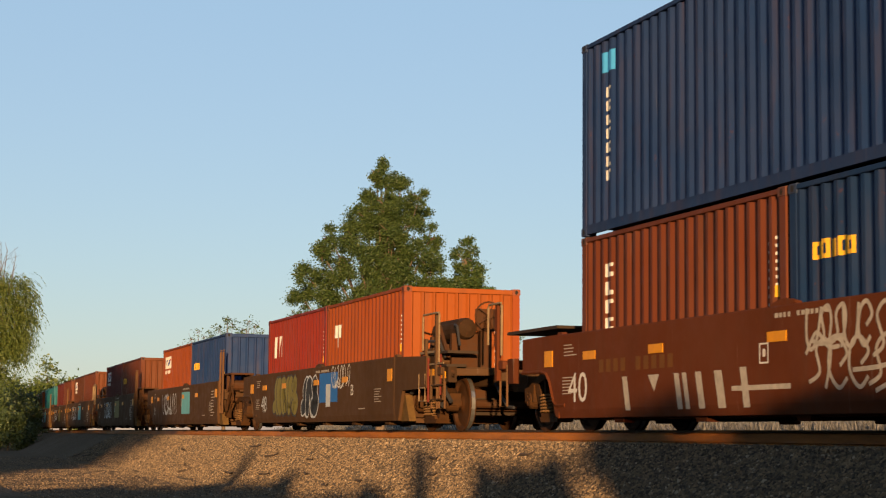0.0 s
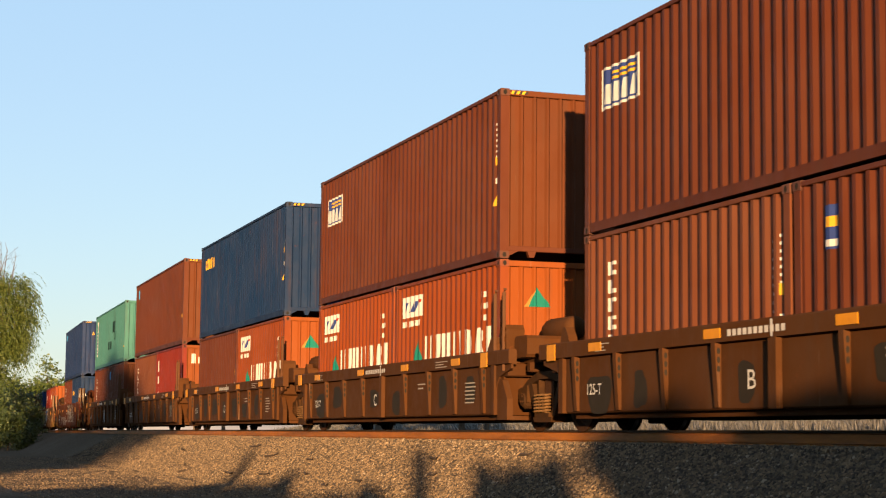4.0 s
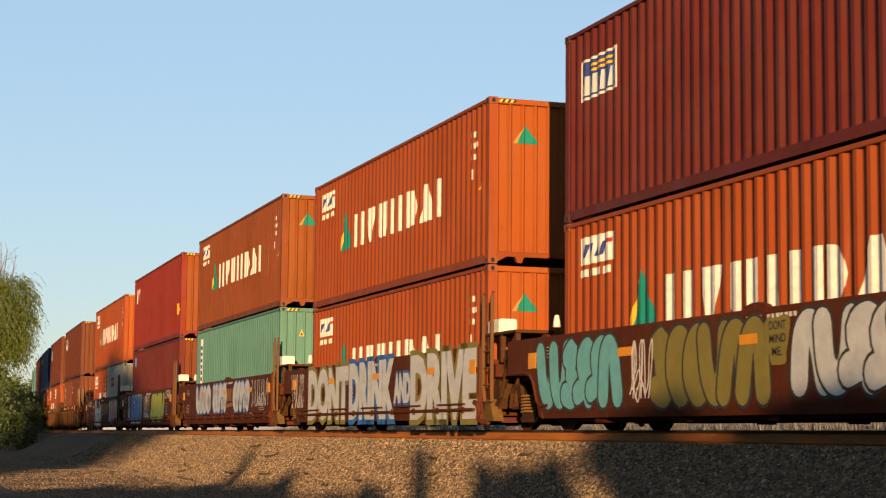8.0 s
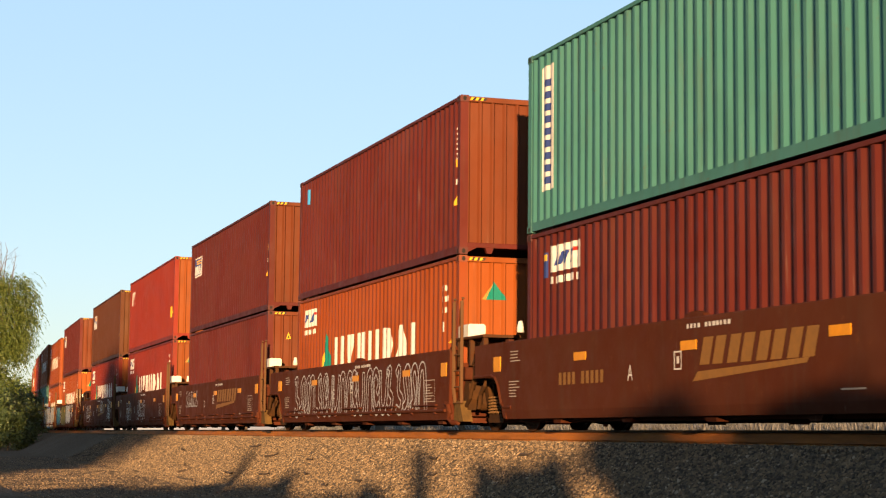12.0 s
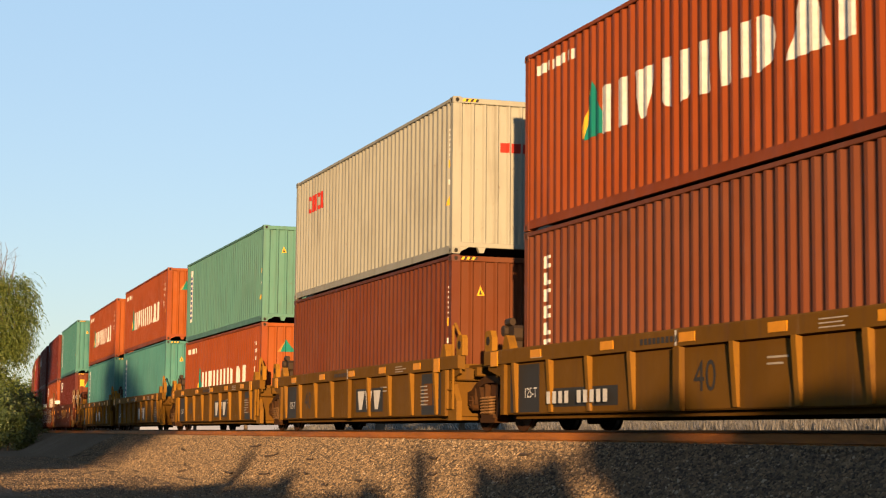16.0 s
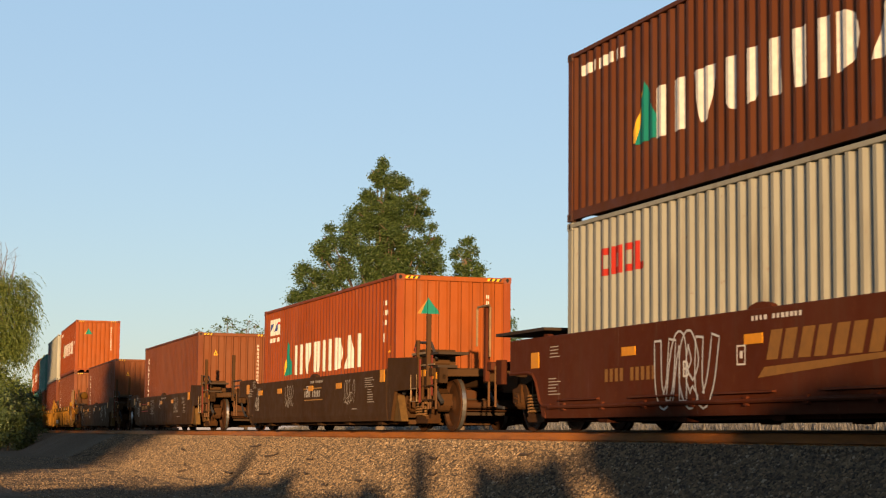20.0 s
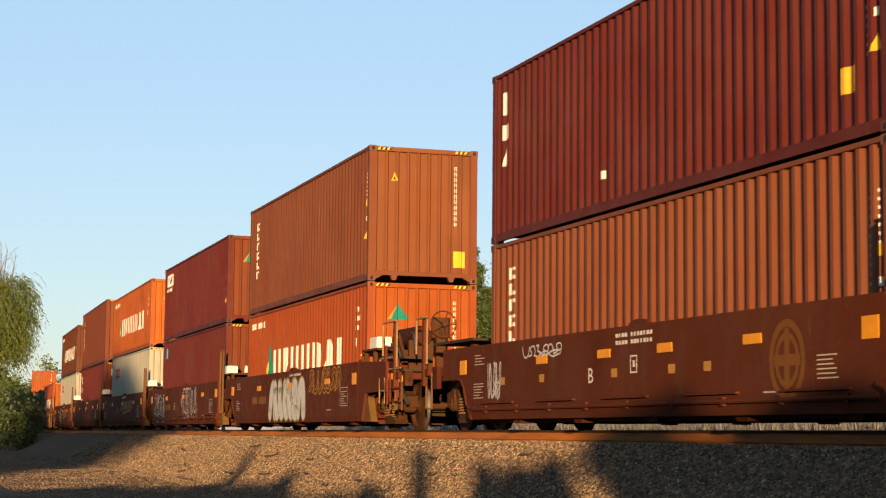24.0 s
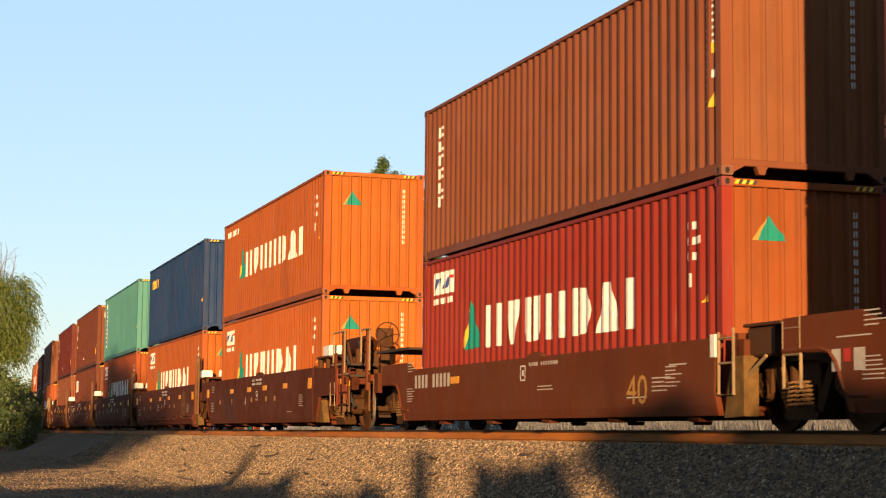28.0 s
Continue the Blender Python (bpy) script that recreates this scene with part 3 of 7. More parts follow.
    if h > 2.7:
        def stripes(k):
            s = Shape()
            for y0 in (b - 0.5 if k else -b + 0.2,):
                for i in range(6):
                    s.poly([(a - 0.002, y0 + i * 0.05 - 0.02, h - 0.085), (a - 0.002, y0 + i * 0.05 + 0.03, h - 0.085), (a - 0.002, y0 + i * 0.05 + 0.06, h - 0.03), (a - 0.002, y0 + i * 0.05 + 0.01, h - 0.03)], i % 2)
            return s.mesh("hazard_stripe", YELLOW, BLACK, clean=False)
        for k in (0, 1):
            part("hazard_stripe", stored(("stripe", k, *key), lambda: stripes(k)), c)
    return c


# ---- railcars ----
WHEEL_R = 0.483
WALL_TOP = {"rust": 1.41, "deep": 1.41, "grime": 1.41, "black": 1.19, "plain": 1.12}        # how high the smooth sides stand


def wheelset_mesh():
    s = Shape()
    for sgn in (-1, 1):
        y = sgn * 0.75
        rim = [(0.10, -0.09), (0.16, -0.06), (0.30, -0.012), (0.41, -0.03), (0.43, -0.055), (WHEEL_R - 0.006, -0.06), (WHEEL_R, -0.05), (WHEEL_R + 0.002, 0.03), (WHEEL_R + 0.026, 0.05), (WHEEL_R + 0.026, 0.075), (0.43, 0.08), (0.40, 0.02), (0.29, 0.03), (0.16, 0.05), (0.10, 0.08)]
        s.lathe([(r, y - sgn * -1 * w) for r, w in rim], (0, 0, 0), "y", 28, 0)
        s.lathe([(WHEEL_R + 0.003, y - 0.04), (WHEEL_R + 0.003, y + 0.04)], (0, 0, 0), "y", 28, 1, False)
        s.lathe([(0.15, sgn * 0.90), (0.15, sgn * 1.08), (0.115, sgn * 1.11), (0.10, sgn * 1.13)], (0, 0, 0), "y", 14, 2)
        for q in range(3):
            a = q * 2.094
            s.lathe([(0.02, sgn * 1.12), (0.02, sgn * 1.145)], (0.055 * math.cos(a), 0, 0.055 * math.sin(a)), "y", 6, 0)
    s.lathe([(0.085, -0.9), (0.08, -0.4), (0.08, 0.4), (0.085, 0.9)], (0, 0, 0), "y", 12, 0)
    return s.mesh("wheelset", WHEEL, TREAD, DUSTY)


def side_frame_mesh():
    """A cast truck side: arched top chord, sloping legs, spring seat and two pedestal jaws."""
    s = Shape()
    y0, y1 = -0.09, 0.09
    s.prism([(-1.06, 0.52), (-0.72, 0.70), (-0.25, 0.80), (0.25, 0.80), (0.72, 0.70), (1.06, 0.52), (1.06, 0.64), (0.74, 0.80), (0.27, 0.92), (-0.27, 0.92), (-0.74, 0.80), (-1.06, 0.64)], "y", y0, y1)
    for q in (-1, 1):
        s.prism([(q * 0.70, 0.70), (q * 0.56, 0.76), (q * 0.27, 0.24), (q * 0.40, 0.20)], "y", y0, y1)
        s.prism([(q * 0.34, 0.80), (q * 0.29, 0.80), (q * 0.27, 0.26), (q * 0.34, 0.26)], "y", y0 + 0.02, y1 - 0.02)
        s.prism([(q * 1.10, 0.66), (q * 0.70, 0.72), (q * 0.72, 0.44), (q * 0.78, 0.44), (q * 0.80, 0.60), (q * 0.98, 0.60), (q * 1.02, 0.44), (q * 1.08, 0.44)], "y", y0 - 0.02, y1 + 0.02)
    s.prism([(-0.40, 0.20), (0.40, 0.20), (0.34, 0.12), (-0.34, 0.12)], "y", y0 - 0.04, y1 + 0.04)
    s.prism([(-0.30, 0.20), (0.30, 0.20), (0.30, 0.26), (-0.30, 0.26)], "y", y0 - 0.05, y1 + 0.05)
    return s.mesh("side_frame", DUSTY)


def spring_mesh():
    s = Shape()
    for cx in (-0.17, 0.0, 0.17):
        pts = [(cx + 0.078 * math.cos(q * 0.785), 0.066 * math.sin(q * 0.785), 0.25 + 0.0062 * q) for q in range(51)]
        s.tube(pts, 0.0145, 5)
    return s.mesh("spring", SPRING)


WHEELSETS = []


def truck(car, x, member):
    """A two-axle truck under a car's end; its wheels are turned by the run of the train."""
    b = part("truck", stored("bolster", lambda: Shape().box(-0.2, 0.2, -1.0, 1.0, 0.52, 0.82, 0, 0.03).box(-0.35, 0.35, -0.35, 0.35, 0.78, 0.95, 0, 0.03).box(-0.62, -0.5, -0.9, 0.9, 0.36, 0.46, 0, 0.02).box(0.5, 0.62, -0.9, 0.9, 0.36, 0.46, 0, 0.02).mesh("truck", RUSTY)), car, "two-axle freight truck caked in brown brake dust")
    b.location = (x, 0, 0)
    for sgn in (-1, 1):
        f = part("side_frame", stored("side_frame", side_frame_mesh), b)
        f.location = (0, sgn * 1.0, 0)
        g = part("spring", stored("spring", spring_mesh), b)
        g.location = (0, sgn * 1.13, 0)
        h = part("brake_beam", stored("shoe", lambda: Shape().prism([(0.28, 0.30), (0.34, 0.28), (0.38, 0.44), (0.34, 0.60), (0.28, 0.60), (0.32, 0.44)], "y", -0.82, 0.82).mesh("brake_beam", STEEL)), b)
        h.scale = (sgn, 1, 1)
    for q in (-0.89, 0.89):
        w = part("wheelset", stored("wheelset", wheelset_mesh), b, "steel wheelset with bright polished treads")
        WHEELSETS.append((w, q, member))
    return b


def smooth_side(half, mirror, style, skids):
    """A plain side; over the front truck only its upper half goes on as a fascia."""
    s = Shape()
    y = -mirror
    top = WALL_TOP[style]
    crown = {"black": 1.31, "plain": 1.26}.get(style, top)        # the end plates of the low cars stand above their sides
    prof = [(1.48, 0.30), (1.455, 0.17), (1.25, 0.17), (1.25, 0.21), (1.40, 0.23), (1.42, 0.30), (1.42, top - 0.13), (1.34, top - 0.11), (1.34, top - 0.015), (1.36, top), (1.465, top), (1.48, top - 0.015)]
    s.prism([(y * u, w) for u, w in prof], "x", -half, half)
    f = half
    s.prism([(-f, 0.17), (-f - 0.12, 0.20), (-f - 0.34, 0.62), (-f - 0.55, 0.84), (-f - 1.5, 0.86), (-f - 1.5, crown - 0.01), (-f - 0.9, crown), (-f + 0.1, crown), (-f + 0.45, top - 0.002), (-f + 0.45, top - 0.1), (-f, 0.9)] if crown > top
            else [(-f, 0.17), (-f - 0.12, 0.20), (-f - 0.34, 0.62), (-f - 0.55, 0.84), (-f - 1.5, 0.86), (-f - 1.5, 1.40), (-f - 0.9, 1.41), (-f, 1.41)], "y", y * 1.40, y * (1.4815 if crown > top else 1.478))
    s.prism([(f, 0.17), (f + 0.12, 0.17), (f + 0.02, 0.45), (f + 0.04, 0.9), (f + 0.04, top - 0.05), (f, top)], "y", y * 1.40, y * 1.478)
    s.tube([(-f + 0.25, y * 1.475, 0.36), (-f - 0.08, y * 1.475, 0.36), (-f - 0.2, y * 1.475, 0.42), (-f - 0.36, y * 1.475, 0.72), (-f - 0.5, y * 1.475, 0.84), (-f - 0.7, y * 1.475, 0.88), (-f - 1.5, y * 1.475, 0.88)], 0.03, 6)
    if skids:
        s.tube([(f - 0.12, y * 1.49, 0.46), (f + 0.03, y * 1.49, 0.42), (f + 0.08, y * 1.48, 0.3), (f + 0.0, y * 1.47, 0.19), (f + 0.14, y * 1.45, 0.12), (f + 0.3, y * 1.4, 0.12)], 0.045, 7)
        s.tube([(-f + 0.2, y * 1.505, 0.335), (f - 0.12, y * 1.505, 0.335)], 0.03, 7)
        for q in range(9):
            s.box(-5.6 + q * 1.4, -5.52 + q * 1.4, min(y * 1.46, y * 1.52), max(y * 1.46, y * 1.52), 0.28, 0.39)
    return s.mesh("side_wall", CAR_PAINT)


def ribbed_side(half):
    s = Shape()
    s.prism([(-1.40, 0.26), (-1.38, 0.24), (-1.20, 0.24), (-1.20, 0.28), (-1.36, 0.28), (-1.36, 1.04), (-1.40, 1.04)], "x", -half, half)
    s.prism([(-1.48, 1.06), (-1.34, 1.04), (-1.34, 1.27), (-1.36, 1.29), (-1.47, 1.29), (-1.48, 1.27)], "x", -half - 0.9, half + 0.9)
    for q in (-1, 1):
        s.prism([(q * half, 0.24), (q * (half + 0.16), 0.24), (q * (half + 0.16), 1.06), (q * half, 1.06)], "y", -1.46, -1.36)
        s.prism([(q * (half + 0.16), 1.06), (q * (half + 0.85), 1.06), (q * (half + 0.85), 0.98), (q * (half + 0.3), 0.86), (q * (half + 0.16), 0.7)], "y", -1.42, -1.38)
    return s.mesh("side_wall", CAR_PAINT)


def rib_mesh(holes):
    """An upright rib, wide at the top; the brown cars' ribs have three oval holes in a row, painted as shade-dark
    discs.
    """
    s = Shape().prism([(-1.40, 0.27), (-1.44, 0.27), (-1.485, 0.98), (-1.485, 1.06), (-1.40, 1.06)], "x", -0.055, 0.055)
    if holes:
        for z in (0.74, 0.85, 0.96):
            s.poly([(0.058, -1.437 + 0.023 * math.cos(a), z + 0.040 * math.sin(a)) for a in np.linspace(0, 2 * math.pi, 11)[:-1]], 1)
    return s.mesh("side_rib", CAR_PAINT, DARK, clean=False)


def ladder_mesh():
    s = Shape()
    for x in (0.0, 0.42):
        s.tube([(x, 0, 1.50), (x, 0, 0.72), (x + (0.10 if not x else 0.02), 0, 0.46)], 0.034, 6)
    for z in (0.46, 0.74, 1.02, 1.30):
        s.tube([(0.0, 0, z), (0.42, 0, z)], 0.014, 6)
    return s.mesh("ladder", CAR_PAINT)


def cap_mesh(e):
    return Shape().prism([(-1.34, 1.60), (-1.02, 1.60), (-1.02, 1.80), (-1.05, 1.83), (-1.31, 1.83), (-1.34, 1.80)], "x", e + 0.10, e + 0.62).mesh("white_cap", WHITE)


def brake_wheel_mesh():
    s = Shape()
    ring = [(0, 0.26 * math.cos(a), 0.26 * math.sin(a)) for a in np.linspace(0, 2 * math.pi, 21)]
    s.tube(ring, 0.016, 5)
    for q in range(5):
        a = q * 2 * math.pi / 5
        s.tube([(0.04, 0, 0), (0, 0.26 * math.cos(a), 0.26 * math.sin(a))], 0.011, 5)
    s.lathe([(0.05, -0.02), (0.05, 0.08)], (0, 0, 0), "x", 10)
    return s.mesh("brake_wheel", RUSTY)


def well_car(style, make, colour, label, member, rear_end, front_end, base, reflect=()):
    """One well unit of an articulated car, middle at x = 0, rail head at z = 0.
    rear_end, front_end: 'joint' (shared truck), 'brake' (coupler, brake stand) or 'coupler'."""
    car = thing("well_car", label, "railcar", "well cars of the train")
    half = 6.35
    low = 0.36 if style == "ribbed" else 0.0
    grimy = make == "black"
    skids = make == "deep" and rear_end != "brake"
    bright = tuple(v * (1.5 if make == "yellow" else 1.06) for v in colour)
    bar = (0.072, 0.036, 0.016) if style == "smooth" else tuple(min(1, 1.3 * v + 0.008) for v in colour)      # dusty handrails
    for turn in (1, -1):
        if style == "ribbed":
            w = part("side_wall", stored(("side", style), lambda: ribbed_side(half)), car, "", colour)
            w.scale = (1, turn, 1)
        else:
            part("side_wall", stored(("side", make, turn, skids), lambda: smooth_side(half, turn, make, skids)), car, "", colour)
    if style == "ribbed":
        for sy in (1, -1):
            for i in range(9):
                r = part("side_rib", stored(("rib", make), lambda: rib_mesh(make == "ribbed")), car, "", bright)
                r.location = (-5.9 + i * 1.475, 0, 0)
                r.scale = (1, sy, 1)
        for sy in (1, -1):
            r = part("centre_splice", stored("splice", lambda: Shape().box(-0.1, 0.1, -1.495, -1.41, 0.24, 1.05, 0, 0.01).mesh("centre_splice", CAR_PAINT)), car, "", colour)
            r.scale = (1, sy, 1)
    else:
        for sy in (1, -1):
            lug = part("side_lug", stored("lug", lambda: Shape().prism([(0.0, 1.405), (0.62, 1.405), (0.55, 1.45), (0.38, 1.485), (0.24, 1.485), (0.07, 1.45)], "y", -1.46, -1.37).mesh("side_lug", CAR_PAINT)), car, "", colour)
            lug.scale = (1, sy, 1)
            lug.location = (0, 0, WALL_TOP[make] - 1.41)
            for i in range(5):
                if skids:
                    r = part("skid_rail", stored("skid", lambda: Shape().prism([(-1.475, 0.455), (-1.53, 0.445), (-1.535, 0.425), (-1.475, 0.42)], "x", -0.72, 0.72).mesh("skid_rail", CAR_PAINT)), car, "", colour)
                    r.location = (-5.0 + i * 2.5, 0, 0)
                    r.scale = (1, sy, 1)
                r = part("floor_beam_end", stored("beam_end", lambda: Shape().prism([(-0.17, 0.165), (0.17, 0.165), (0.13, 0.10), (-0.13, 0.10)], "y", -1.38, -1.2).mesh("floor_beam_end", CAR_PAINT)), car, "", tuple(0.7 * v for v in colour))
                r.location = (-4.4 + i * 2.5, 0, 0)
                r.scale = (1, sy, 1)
    part("floor", stored("well_floor", lambda: Shape().box(-6.3, 6.3, -1.26, 1.26, -0.10, -0.012).mesh("floor", CAR_PAINT)), car, "", colour).location = (0, 0, base)
    for q, kind in ((1, rear_end), (-1, front_end)):
        flip = math.pi if q < 0 else 0
        reach = 1.62 if kind == "joint" else 2.9
        e = 6.35

        def place(ob):
            ob.rotation_euler = (0, 0, flip)
            return ob
        place(part("end_bulkhead", stored(("bulk", style), lambda: Shape().prism([(e - 0.02, 0.24), (e + 0.06, 0.24), (e + 0.42, 0.95), (e + 0.42, 1.16), (e + 0.30, 1.16), (e + 0.30, 0.98)], "y", -1.36, 1.36).mesh("end_bulkhead", CAR_PAINT)), car, "", colour))
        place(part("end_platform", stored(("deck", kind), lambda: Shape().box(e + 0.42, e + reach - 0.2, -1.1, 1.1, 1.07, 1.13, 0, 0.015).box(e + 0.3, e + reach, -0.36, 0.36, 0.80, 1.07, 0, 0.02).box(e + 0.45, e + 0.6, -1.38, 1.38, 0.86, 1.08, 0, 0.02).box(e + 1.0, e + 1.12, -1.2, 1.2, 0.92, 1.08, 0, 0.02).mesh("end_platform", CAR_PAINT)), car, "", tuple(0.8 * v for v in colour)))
        for sy in (-1, 1):
            def guide():
                g = Shape()
                if style == "ribbed":
                    g.prism([(e - 0.22, 1.27), (e + 0.14, 1.27), (e + 0.11, 1.40), (e + 0.03, 1.52), (e - 0.05, 1.52), (e - 0.15, 1.40)], "y", -1.44, -1.30)
                else:
                    g.prism([(e - 0.10, 1.39), (e + 0.14, 1.39), (e + 0.10, 1.45), (e - 0.02, 1.45)], "y", -1.45, -1.36)
                return g.mesh("load_guide", CAR_PAINT)
            gd = part("load_guide", stored(("guide", style), guide), car, "", bright if style == "ribbed" else colour)
            gd.location, gd.scale = (0, 0, WALL_TOP.get(make, 1.41) - 1.41), (q, -sy, 1)
        for sy in (-1, 1):
            if q > 0 and kind == "joint" and style == "smooth" and make != "plain":
                ld = part("ladder", stored("ladder", ladder_mesh), car, "", bar)
                ld.location = (e + 0.12, sy * 1.43, 0)
            if kind == "joint" and q > 0 and make not in ("plain", "yellow"):
                for dx, hgt in ((0.12, 2.28), (0.54, 2.28)):
                    gb = part("grab_rail", stored(("grab", hgt), lambda: Shape().tube([(0, 0, 0.95), (0, 0, hgt - 0.06), (0.05, 0, hgt)], 0.032, 7).mesh("grab_rail", CAR_PAINT)), car, "", bar)
                    gb.location = (q * (e + dx), sy * 1.43, 0)
        if kind == "joint" and q > 0 and make in ("deep", "rust"):
            place(part("white_cap", stored("cap", lambda: cap_mesh(e)), car, "white box on the raised end plate"))
        if kind == "joint" and make == "plain":
            for sy in (-1, 1):
                x0 = e + 0.12 if q > 0 else -e - 1.5
                lad = part("end_ladder", stored(("end_ladder", q), lambda: Shape().tube([(0, 0, 1.16), (0, 0, 0.40), (0.38, 0, 0.40), (0.38, 0, 1.2)], 0.02, 6).tube([(0, 0, 0.78), (0.38, 0, 0.78)], 0.016, 6).tube([(0, 0, 1.08), (0.38, 0, 1.08)], 0.016, 6).mesh("end_ladder", HANDRAIL)), car, "pale worn steel end ladder")
                lad.location = (x0, sy * 1.47, 0.02 if q > 0 else 0.06)
            if q > 0:
                place(part("dust_plate", stored("dust_plate", lambda: Shape().prism([(e + 0.36, 0.88), (e + 0.66, 0.88), (e + 0.66, 0.16), (e + 0.16, 0.14)], "y", -1.42, -1.22).mesh("dust_plate", PALE_DUST)), car, "end plate caked in yellow dust"))
                place(part("strut", stored("strut", lambda: Shape().tube([(e + 0.6, -1.36, 0.62), (e + 1.1, -1.36, 0.86)], 0.022, 6).mesh("strut", HANDRAIL)), car))
                place(part("cap_plate", stored("cap_plate", lambda: Shape().box(e - 0.06, e + 0.08, -1.5, -1.44, 0.88, 1.16, 0, 0.01).mesh("cap_plate", WHITE)), car, "small cream-coloured plate"))
                place(part("end_housing", stored("end_housing", lambda: Shape().box(e + 0.55, e + 1.2, -1.3, -0.7, 0.86, 1.22, 0, 0.03).box(e + 0.5, e + 1.4, -1.34, -0.6, 1.22, 1.26, 0, 0.01).mesh("end_housing", RUSTY)), car))
                truck(car, e + 1.48, member)
        if kind == "joint" and make == "yellow":
            # the hole's shade is a near-black disc set on the bracket
            place(part("hook_bracket", stored(("hook", q), lambda: Shape().prism([(e + 0.66, 1.28), (e + 1.0, 1.28), (e + 1.0, 1.58), (e + 0.95, 1.64), (e + 0.74, 1.64), (e + 0.66, 1.52)], "y", -q * 1.38 - 0.05, -q * 1.38 + 0.05).lathe([(0.075, -q * 1.385 - 0.055), (0.075, -q * 1.385 + 0.055)], (e + 0.84, 0, 1.47), "y", 12, 1).mesh("hook_bracket", CAR_PAINT, DARK)), car, "pale yellow bracket with a dark disc as its round hole", tuple(2.0 * v for v in colour)))
            if q > 0:
                place(part("bent_bar", stored("bentbar", lambda: Shape().tube([(e + 0.3, -1.36, 1.28), (e + 0.3, -1.36, 1.84), (e + 0.40, -1.36, 1.87), (e + 0.62, -1.3, 1.56)], 0.026, 6).mesh("bent_bar", CAR_PAINT)), car, "", tuple(1.8 * v for v in colour)))
                place(part("ladder", stored("yladder", lambda: Shape().tube([(e + 0.25, -1.44, 1.06), (e + 0.25, -1.44, 0.36), (e + 0.55, -1.44, 0.36), (e + 0.55, -1.44, 1.06)], 0.024, 6).tube([(e + 0.25, -1.44, 0.7), (e + 0.55, -1.44, 0.7)], 0.018, 6).mesh("ladder", CAR_PAINT)), car, "", bright))
                place(part("end_plate", stored("yplate", lambda: Shape().prism([(e + 0.16, 0.16), (e + 0.62, 0.16), (e + 0.62, 0.5), (e + 0.4, 0.8), (e + 0.16, 0.86)], "y", -1.40, -1.3).mesh("end_plate", CAR_PAINT)), car, "", bright))
                truck(car, e + 1.48, member)
            else:
                part("control_valve", stored("cvalve", lambda: Shape().box(-e - 0.5, -e - 0.1, -1.25, -0.8, 1.45, 1.7, 0, 0.05).box(-e - 0.42, -e - 0.16, -1.3, -1.2, 1.7, 1.82, 0, 0.03).lathe([(0.09, -1.32), (0.1, -1.2), (0.1, -0.9)], (-e - 0.44, 0, 1.62), "y", 12).box(-e - 0.4, -e - 0.2, -1.2, -0.9, 1.1, 1.46).mesh("control_valve", STEEL), ), car, "black control valve on a bracket")
        if kind == "joint" and q > 0 and make not in ("plain", "yellow"):
            if style == "smooth":
                place(part("step_board", stored("step", lambda: Shape().box(e + 0.05, e + 1.55, -1.40, -0.72, 1.55, 1.60, 0, 0.012).box(e + 0.08, e + 0.16, -1.36, -1.28, 1.10, 1.55).box(e + 0.72, e + 0.8, -1.36, -1.28, 1.10, 1.55).box(e + 1.4, e + 1.48, -1.36, -1.28, 1.10, 1.55).prism([(e + 0.8, 1.12), (e + 0.9, 1.12), (e + 1.42, 1.5), (e + 1.32, 1.5)], "y", -1.34, -1.30).box(e + 0.1, e + 1.45, -0.8, -0.74, 1.12, 1.55).mesh("step_board", RUSTY)), car))
            if style == "smooth":
                place(part("brake_pipe", stored(("pipe", style), lambda: Shape().tube([(e + 0.35, -1.30, 0.35), (e + 0.75, -1.34, 0.55), (e + 1.0, -1.34, 0.95), (e + 1.25, -1.3, 1.08)], 0.035, 7).tube([(e + 1.0, -1.3, 1.36), (e + 1.35, -1.34, 1.3), (e + 1.62, -1.34, 1.05), (e + 1.5, -1.34, 0.74), (e + 1.28, -1.34, 0.6), (e + 1.15, -1.32, 0.36)], 0.034, 7).tube([(e + 0.8, -1.3, 0.72), (e + 1.1, -1.33, 0.95), (e + 1.5, -1.33, 1.25)], 0.035, 7).mesh("brake_pipe", DUSTY)), car))
            if style == "ribbed":
                place(part("air_tank", stored("tank", lambda: Shape().lathe([(0.06, -0.62), (0.17, -0.56), (0.2, -0.45), (0.2, 0.45), (0.17, 0.56), (0.06, 0.62)], (e + 0.95, -0.55, 1.62), "x", 14).mesh("air_tank", CAR_PAINT, smooth=True)), car, "", bright))
                place(part("valve_box", stored("valve", lambda: Shape().prism([(e + 0.35, 1.18), (e + 0.62, 1.18), (e + 0.62, 1.62), (e + 0.56, 1.7), (e + 0.42, 1.7), (e + 0.35, 1.6)], "y", -1.42, -1.1).lathe([(0.09, -1.44), (0.09, -1.42)], (e + 0.49, 0, 1.46), "y", 12).mesh("valve_box", CAR_PAINT)), car, "", bright))
                place(part("housing", stored("housing", lambda: Shape().box(e + 0.7, e + 1.25, -1.3, -0.6, 1.15, 1.5, 0, 0.05).mesh("housing", CAR_PAINT)), car, "", bright))
            else:
                place(part("bolster_cover", stored("bolster_cover", lambda: Shape().prism([(e + 0.3, 0.34), (e + 0.52, 0.34), (e + 0.62, 0.52), (e + 0.56, 0.80), (e + 0.30, 0.86)], "y", -1.30, -1.06).mesh("bolster_cover", DUSTY)), car, "end plate caked in pale dust"))
